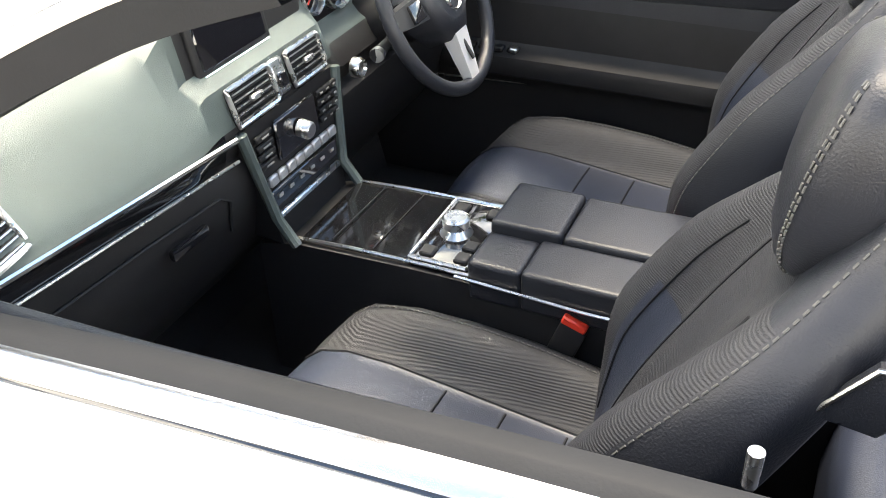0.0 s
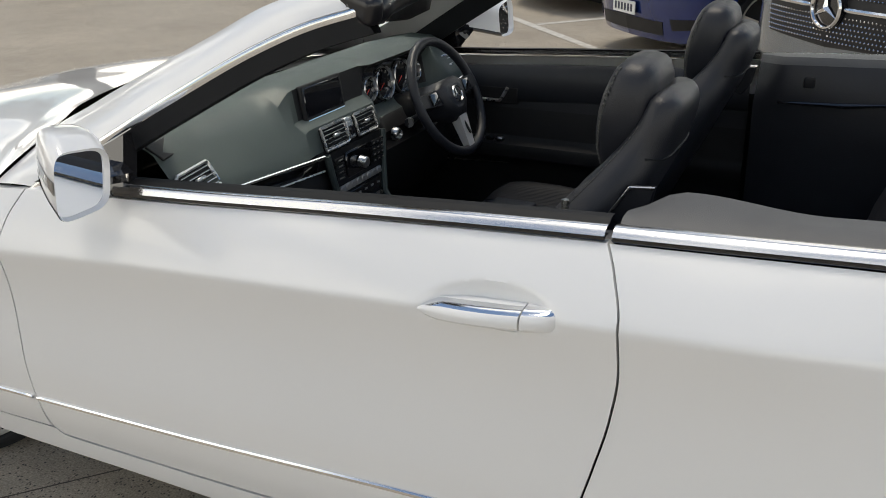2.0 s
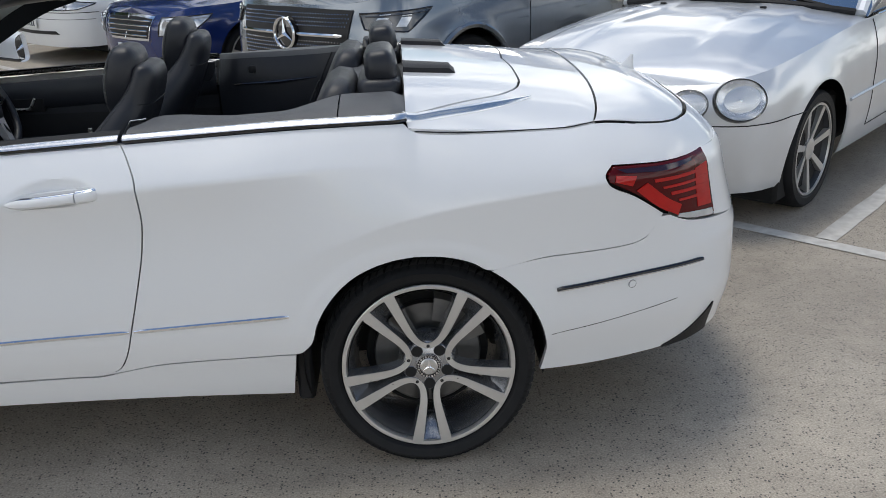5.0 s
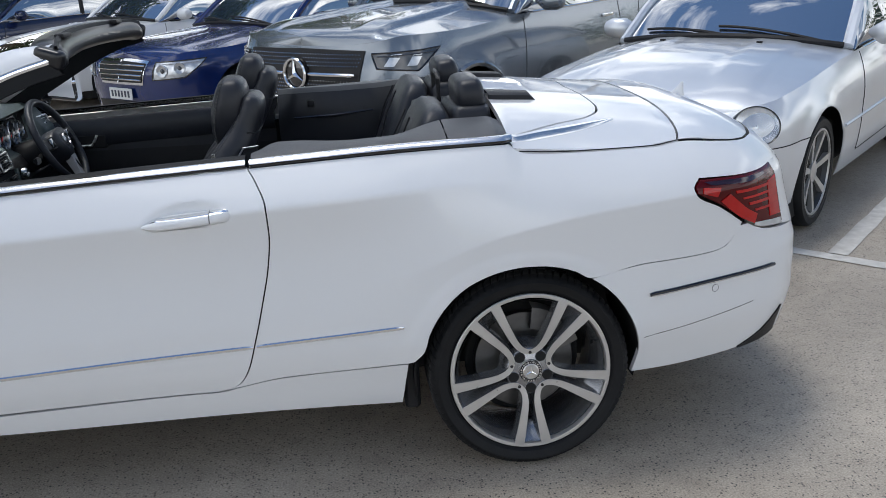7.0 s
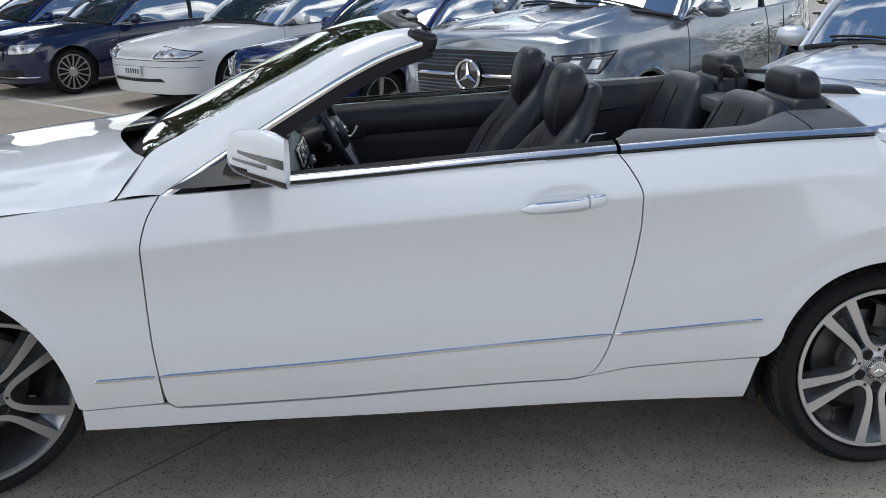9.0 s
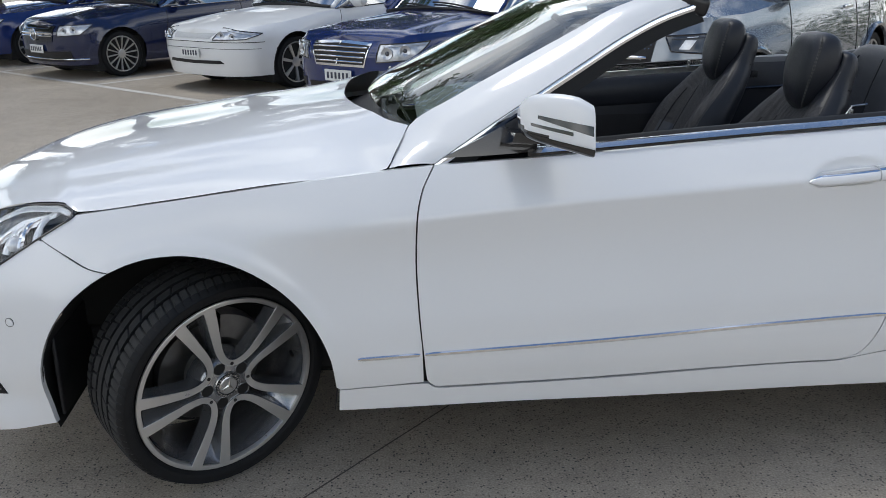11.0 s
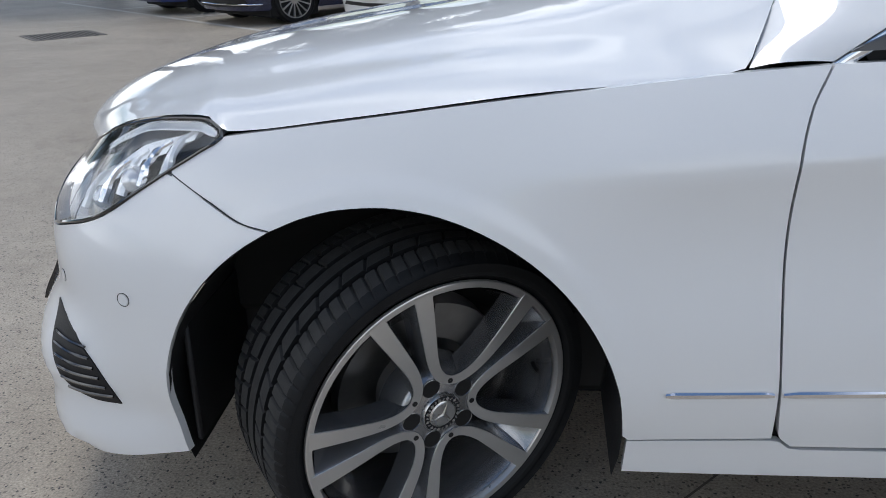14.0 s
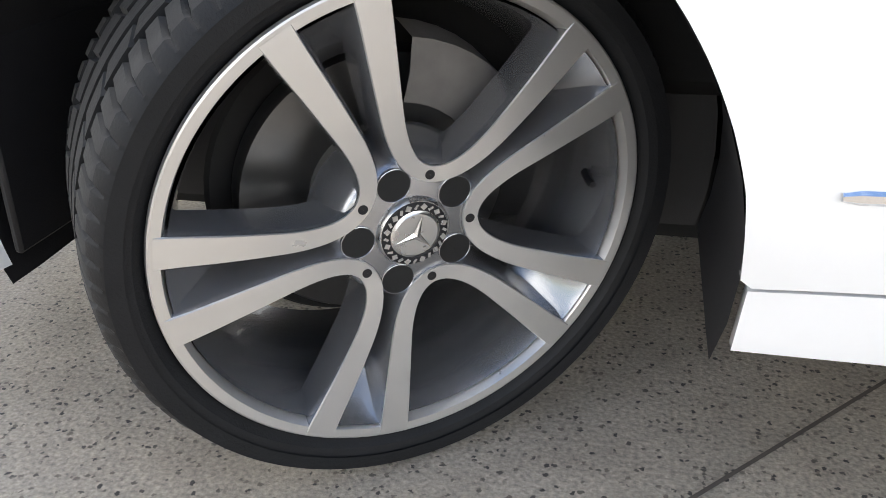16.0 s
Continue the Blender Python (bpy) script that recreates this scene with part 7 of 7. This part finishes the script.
def plate(t, F, z, w=0.37, mat=PLATE):
    x = float(F.at(F.t[0], z, 0.012)[0])
    pl = part("number_plate", rbox(0.012, w, 0.11, 0.004, 1, pose(x - 0.006, 0, z)), mat, t)
    for k in range(6):
        part("plate_bar", rbox(0.003, 0.026, 0.06, 0.0, 1, pose(x - 0.014, -w * 0.36 + k * w * 0.144, z)), PLATE_INK, pl)


wagon, F, D = parked_car("parked_sedan", "dark navy sedan with a chrome slatted grille and clear lamps", parked((0.13, 5.66), 0.80), NAVY, L=4.58, W=1.77, H=1.45, front=0.80, base=2.76, nose=0.76, hood=0.94, spokes=5)
gf = patch(F, [(0.0, 0.53), (0.335, 0.53), (0.405, 0.755), (0.0, 0.775)], 0.010, CHROME, "grille_frame", wagon)
patch(F, [(0.0, 0.553), (0.322, 0.553), (0.382, 0.732), (0.0, 0.750)], 0.015, BLACK, "grille_bed", wagon)
for k in range(4):
    z = 0.578 + 0.045 * k
    w = 0.326 + 0.0150 * k
    both_sides("grille_slat", tube([F.at(F.t[0] + u, z + 0.004 * (1 - u / w), 0.024) for u in np.linspace(0, w, 12)], 0.0085, 6), CHROME, wagon)
part("grille_rib", tube([F.at(F.t[0], 0.55, 0.030), F.at(F.t[0], 0.76, 0.026)], 0.006, 6), CHROME, wagon)
head_lamp(F, [(0.47, 0.580), (0.80, 0.605), (1.04, 0.768), (0.50, 0.745)], wagon, LAMP_IN, ((0.59, 0.665, 0.055), (0.76, 0.690, 0.05)))
patch(F, [(0.0, 0.25), (0.50, 0.25), (0.50, 0.36), (0.0, 0.37)], 0.006, BLACK, "lower_intake", wagon)
patch(F, [(0.60, 0.30), (0.86, 0.32), (0.86, 0.40), (0.58, 0.39)], 0.006, BLACK, "corner_intake", wagon)
plate(wagon, F, 0.44)

old, F, D = parked_car("parked_sedan", "plain white older sedan with rounded nose and clear lamps", parked((-1.775, 8.23), 0.92), OLD_WHITE, L=4.9, W=1.86, H=1.44, front=0.92, base=2.79, nose=0.70, hood=0.92, rib=0.0, spokes=7, strip=BLACK)
head_lamp(F, [(0.42, 0.632), (0.86, 0.640), (1.09, 0.702), (0.50, 0.772)], old, LAMP_IN, ((0.54, 0.685, 0.045), (0.70, 0.672, 0.036)))
patch(F, [(0.0, 0.650), (0.36, 0.648), (0.42, 0.715), (0.0, 0.722)], 0.004, MESH_GREY, "grille", old)
part("nose_badge", moved(lathe([(0.001, -0.004), (0.022, -0.003), (0.026, 0.004)], 24), pose(float(F.at(F.t[0], 0.73, 0.008)[0]), 0, 0.735, 0, 0, -90)), SATIN, old)
both_sides("nose_gap", tube([F.at(F.t[0] + u, 0.742 + 0.02 * (u / 0.4) ** 2, 0.002) for u in np.linspace(0, 0.42, 14)], 0.004, 5), SEAL, old)
both_sides("bumper_gap", tube([F.at(F.t[0] + u, 0.612 - 0.01 * u, 0.002) for u in np.linspace(0, 1.10, 24)], 0.004, 5), SEAL, old)
both_sides("bumper_crease", tube([F.at(F.t[0] + u, 0.535 - 0.01 * u, 0.002) for u in np.linspace(0, 1.05, 24)], 0.003, 5), TRIM_GREY, old)
patch(F, [(0.0, 0.345), (0.56, 0.352), (0.50, 0.392), (0.0, 0.385)], 0.005, BLACK, "lower_intake", old)
plate(old, F, 0.475)

suv, F, D = parked_car("parked_suv", "slate grey sport utility car with a wide studded grille", parked((1.93, 3.30), 0.88), GREY_PAINT, L=4.93, W=1.95, H=1.80, front=0.88, base=2.99, belt=1.12, nose=1.00, hood=1.17, cowl=0.70, roof0=1.45, roof1=3.3, tail=3.85, hood_tail=1.25, wheel_r=0.375, low=0.25, rib=0.075, spokes=5, clad=True)
patch(F, [(0.0, 0.60), (0.53, 0.62), (0.60, 0.975), (0.0, 0.985)], 0.010, BLACK, "grille", suv, "black grille set with bright studs")
sv, sf = [], []
for i in range(13):
    z = 0.635 + 0.026 * i
    wmax = 0.525 + 0.07 * (z - 0.62) / 0.35
    for j in range(24):
        u = 0.013 + 0.026 * j + (0.013 if i % 2 else 0.0)
        if u > wmax - 0.01 or (u * u + (z - 0.81) ** 2 < 0.118 ** 2) or 0.775 < z < 0.845:
            continue
        p, an = stone(F, u, z, 0.018)
        q = radians(an)
        r = 0.0066
        d = Vector((math.cos(q), math.sin(q), 0)) * r
        out = Vector((math.sin(q), -math.cos(q), 0)) * 0.007
        for sg in (1, -1):
            b0 = len(sv)
            for w in (Vector(p) - d, Vector(p) - Vector((0, 0, r)), Vector(p) + d, Vector(p) + Vector((0, 0, r)), Vector(p) + out):
                sv.append((w.x, w.y * sg, w.z))
            sf += [(b0 + k, b0 + (k + 1) % 4, b0 + 4) if sg > 0 else (b0 + 4, b0 + (k + 1) % 4, b0 + k) for k in range(4)]
tagged(part("grille_studs", (sv, sf), CHROME, suv, angle=5), kind="stuff")
head_lamp(F, [(0.70, 0.855), (1.00, 0.832), (1.24, 0.975), (0.655, 0.955)], suv, LAMP_DARK, ())
for u in (0.75, 0.92):
    patch(F, [(u, 0.868), (u + 0.075, 0.866), (u + 0.125, 0.925), (u + 0.045, 0.928)], 0.008, LAMP_IN, "light_module", suv, n=(6, 5))
    patch(F, [(u + 0.05, 0.935), (u + 0.13, 0.938), (u + 0.14, 0.950), (u + 0.06, 0.947)], 0.008, LED, "light_guide", suv, n=(6, 4))
both_sides("grille_bar", tube([F.at(F.t[0] + u, 0.812, 0.034) for u in np.linspace(0.13, 0.54, 12)], [0.010] + [0.016] * 10 + [0.010], 8), CHROME, suv)
xs0 = float(F.at(F.t[0], 0.81, 0.038)[0])
part("badge_bed", moved(lathe([(0.001, -0.004), (0.09, -0.004), (0.118, 0.004), (0.118, 0.03)], 40), pose(xs0 + 0.008, 0, 0.81, 0, 0, -90)), GLOSS_BLACK, suv)
part("badge_ring", moved(lathe([(0.096, -0.004), (0.102, -0.014), (0.110, -0.014), (0.116, -0.002)], 48, False), pose(xs0, 0, 0.81, 0, 0, -90)), CHROME, suv)
for k in range(3):
    a = radians(90 + 120 * k)
    d, n = Vector((0, math.cos(a), math.sin(a))), Vector((0, -math.sin(a), math.cos(a)))
    part("badge_ray", ([d * -0.010 - n * 0.020, d * 0.104, d * -0.010 + n * 0.020, Vector((-0.018, 0, 0))], [(0, 1, 3), (1, 2, 3), (2, 0, 3)]), CHROME, suv, m=pose(xs0 - 0.006, 0, 0.81), angle=5)
patch(F, [(0.0, 0.30), (0.75, 0.32), (0.70, 0.46), (0.0, 0.44)], 0.006, BLACK, "lower_intake", suv)
patch(F, [(0.80, 0.42), (1.02, 0.44), (1.04, 0.62), (0.78, 0.60)], 0.006, BLACK, "corner_intake", suv)

coupe, F, D = parked_car("parked_coupe", "silver coupe with round paired headlamps and a blue-tinted screen", parked((3.72, 1.34), 0.82), SILVER, L=4.64, W=1.76, H=1.41, front=0.82, base=2.715, nose=0.72, hood=0.95, cowl=0.80, rib=0.020, spokes=7)
plate(coupe, F, 0.42)
patch(F, [(0.0, 0.52), (0.26, 0.54), (0.34, 0.74), (0.0, 0.755)], 0.012, CHROME, "grille_frame", coupe)
for k in range(3):
    patch(F, [(0.0, 0.555 + 0.06 * k), (0.262 + 0.018 * k, 0.565 + 0.058 * k), (0.275 + 0.018 * k, 0.60 + 0.058 * k), (0.0, 0.595 + 0.06 * k)], 0.017, BLACK, "grille_gap", coupe)
for s, r, zz in ((0.50, 0.085, 0.655), (0.745, 0.120, 0.680)):
    p, an = stone(F, s, zz, -0.004)
    mm = pose(p[0], p[1], p[2], -22, 0, an) @ Matrix.Diagonal((1.05, 1.0, 0.86, 1.0))
    for fl in ((lambda v: v), flipped):
        o = part("headlamp", fl(moved(lathe([(r * 0.97, -0.008), (r, -0.011), (r * 1.03, -0.005), (r * 1.04, 0.03)], 40), mm)), GLOSS_BLACK, coupe, "oval headlamp with a dark rim and clear lens")
        part("reflector", fl(moved(lathe([(0.001, 0.020), (r * 0.4, 0.016), (r * 0.8, 0.004), (r * 0.95, -0.006)], 32), mm)), LAMP_IN, o)
        part("bulb_lens", fl(moved(lathe([(0.001, -0.004), (r * 0.18, -0.001), (r * 0.30, 0.006), (r * 0.32, 0.02)], 24), mm)), SATIN, o)
        ln = part("lamp_lens", fl(moved(lathe([(0.001, -0.024), (r * 0.5, -0.021), (r * 0.85, -0.014), (r * 0.96, -0.008)], 32), mm)), LAMP_GLASS, o)
        ln.visible_shadow = False
both_sides("bumper_gap", tube([F.at(F.t[0] + u, 0.555 + 0.05 * max(0, u - 0.8), 0.001) for u in np.linspace(0.28, 1.25, 24)], 0.003, 5), SEAL, coupe)
both_sides("side_strip", tube(F.line([(0.42, 0.52), (1.4, 0.54), (2.3, 0.56)], 30, 0.004), 0.010, 6), SILVER, coupe)
patch(F, [(0.0, 0.24), (0.62, 0.26), (0.58, 0.34), (0.0, 0.34)], 0.006, BLACK, "lower_intake", coupe)
for y in (-0.32, 0.32):
    part("washer_jet", rbox(0.02, 0.035, 0.014, 0.005, 2, pose(0.46, y, 0.992)), BLACK, coupe)

blue, F, D = parked_car("parked_sedan", "black-blue sedan with many-spoked alloy wheels", parked((-4.3, 10.15), 0.80), BLACK_BLUE, L=4.69, W=1.81, H=1.44, front=0.80, base=2.84, nose=0.74, hood=0.94, spokes=14)
patch(F, [(0.0, 0.50), (0.40, 0.52), (0.45, 0.73), (0.0, 0.745)], 0.010, GLOSS_BLACK, "grille", blue)
for z in (0.60, 0.64):
    both_sides("grille_bar", tube([F.at(F.t[0] + u, z, 0.020) for u in np.linspace(0.10, 0.42, 10)], 0.008, 6), CHROME, blue)
part("badge_ring", moved(lathe([(0.074, -0.004), (0.080, -0.012), (0.086, -0.004)], 40), pose(float(F.at(F.t[0], 0.62, 0.03)[0]), 0, 0.62, 0, 0, -90)), CHROME, blue)
head_lamp(F, [(0.52, 0.60), (0.86, 0.615), (1.06, 0.755), (0.54, 0.735)], blue, LAMP_IN, ((0.64, 0.67, 0.04), (0.78, 0.68, 0.04)))
patch(F, [(0.0, 0.24), (0.75, 0.26), (0.70, 0.40), (0.0, 0.38)], 0.006, BLACK, "lower_intake", blue)
both_sides("bumper_strip", tube([F.at(F.t[0] + u, 0.285, 0.012) for u in np.linspace(0.0, 0.95, 20)], 0.010, 6), CHROME, blue)
plate(blue, F, 0.42)
far1, F, D = parked_car("parked_sedan", "dark blue sedan at the end of the row", parked((-6.3, 12.3), 0.80), NAVY, L=4.69, W=1.81, H=1.44, front=0.80, base=2.84, nose=0.74, hood=0.94)
head_lamp(F, [(0.52, 0.60), (0.86, 0.615), (1.04, 0.75), (0.54, 0.73)], far1, LAMP_IN, ((0.66, 0.67, 0.04),))


# ---- trees and hedge round the yard ----
LEAF = material("leaf_green", (0.050, 0.085, 0.025), 0.55, vary=0.5, scale=1.5)
BARK = material("bark", (0.09, 0.07, 0.05), 0.9, vary=0.4, scale=6, bump=0.8, bump_scale=30)


def leaf_cloud(rng, blobs, count, size):
    v, f = [], []
    for _ in range(count):
        c, r = rng.choice(blobs)
        d = Vector((rng.gauss(0, 1), rng.gauss(0, 1), rng.gauss(0, 1))).normalized() * r * rng.uniform(0.45, 1.08)
        p = Vector(c) + Vector((d.x, d.y, d.z * 0.75))
        a = Vector((rng.gauss(0, 1), rng.gauss(0, 1), rng.gauss(0, 0.7))).normalized()
        b = a.cross(Vector((rng.gauss(0, 1), rng.gauss(0, 1), rng.gauss(0, 1)))).normalized()
        s = size * rng.uniform(0.6, 1.4)
        n = len(v)
        v += [p - a * s, p - b * s * 0.45, p + a * s, p + b * s * 0.45]
        f.append((n, n + 1, n + 2, n + 3))
    return v, f


def tree(m, seed, h=8.0):
    rng = random.Random(seed)
    t = thing("tree", "broad green tree with a dense leafy crown", "tree", m, group="trees round the yard")
    limbs = [tube([(0, 0, 0), (0.1, 0.05, h * 0.2), (0.05, -0.1, h * 0.45)], [0.22, 0.17, 0.13], 10)]
    blobs = []
    for k in range(9):
        a = rng.uniform(0, 6.28)
        r, z = rng.uniform(0.8, 2.6), h * rng.uniform(0.45, 0.88)
        q = Vector((r * math.cos(a), r * math.sin(a), z))
        limbs.append(tube([(0.05, -0.05, h * rng.uniform(0.25, 0.42)), q * 0.5 + Vector((0, 0, h * 0.2)), q], [0.09, 0.06, 0.02], 6))
        blobs.append((q, rng.uniform(0.9, 1.5)))
    part("trunk", join(*limbs), BARK, t)
    part("crown", leaf_cloud(rng, blobs, 5200, 0.13), LEAF, t, angle=10)
    return t


first = tree(pose(-15, 12, 0), 1)
second = tree(pose(-20, 10, 0, 0, 0, 40), 2, 9.5)
for x, y, r, k in ((-9, 17, 130, 1.0), (-5.8, 18, 40, 1.05), (-3.0, 19, 200, 1.1), (-0.6, 18.5, 300, 1.0), (1.8, 20.5, 90, 1.05)):
    copy_thing(first, pose(x, y, 0, 0, 0, r) @ Matrix.Scale(k, 4))
rng = random.Random(9)
blobs = []
for k in range(60):
    p = Vector((3.2, 14.5, 0)) + ALONG * (k * 0.32)
    blobs.append(((p.x + rng.uniform(-0.2, 0.2), p.y + rng.uniform(-0.2, 0.2), rng.uniform(0.5, 1.9)), 0.6))
for x, y, r, k in ((-12.5, 16, 10, 1.45), (-7.5, 16.5, 80, 1.5), (-18, 15, 250, 1.4), (-22, 6, 300, 1.3)):
    copy_thing(second, pose(x, y, 0, 0, 0, r) @ Matrix.Scale(k, 4))
hedge = part("hedge", leaf_cloud(rng, blobs, 9000, 0.07), LEAF, angle=10)
tagged(hedge, "clipped green hedge behind the parked cars", "hedge", kind="stuff")
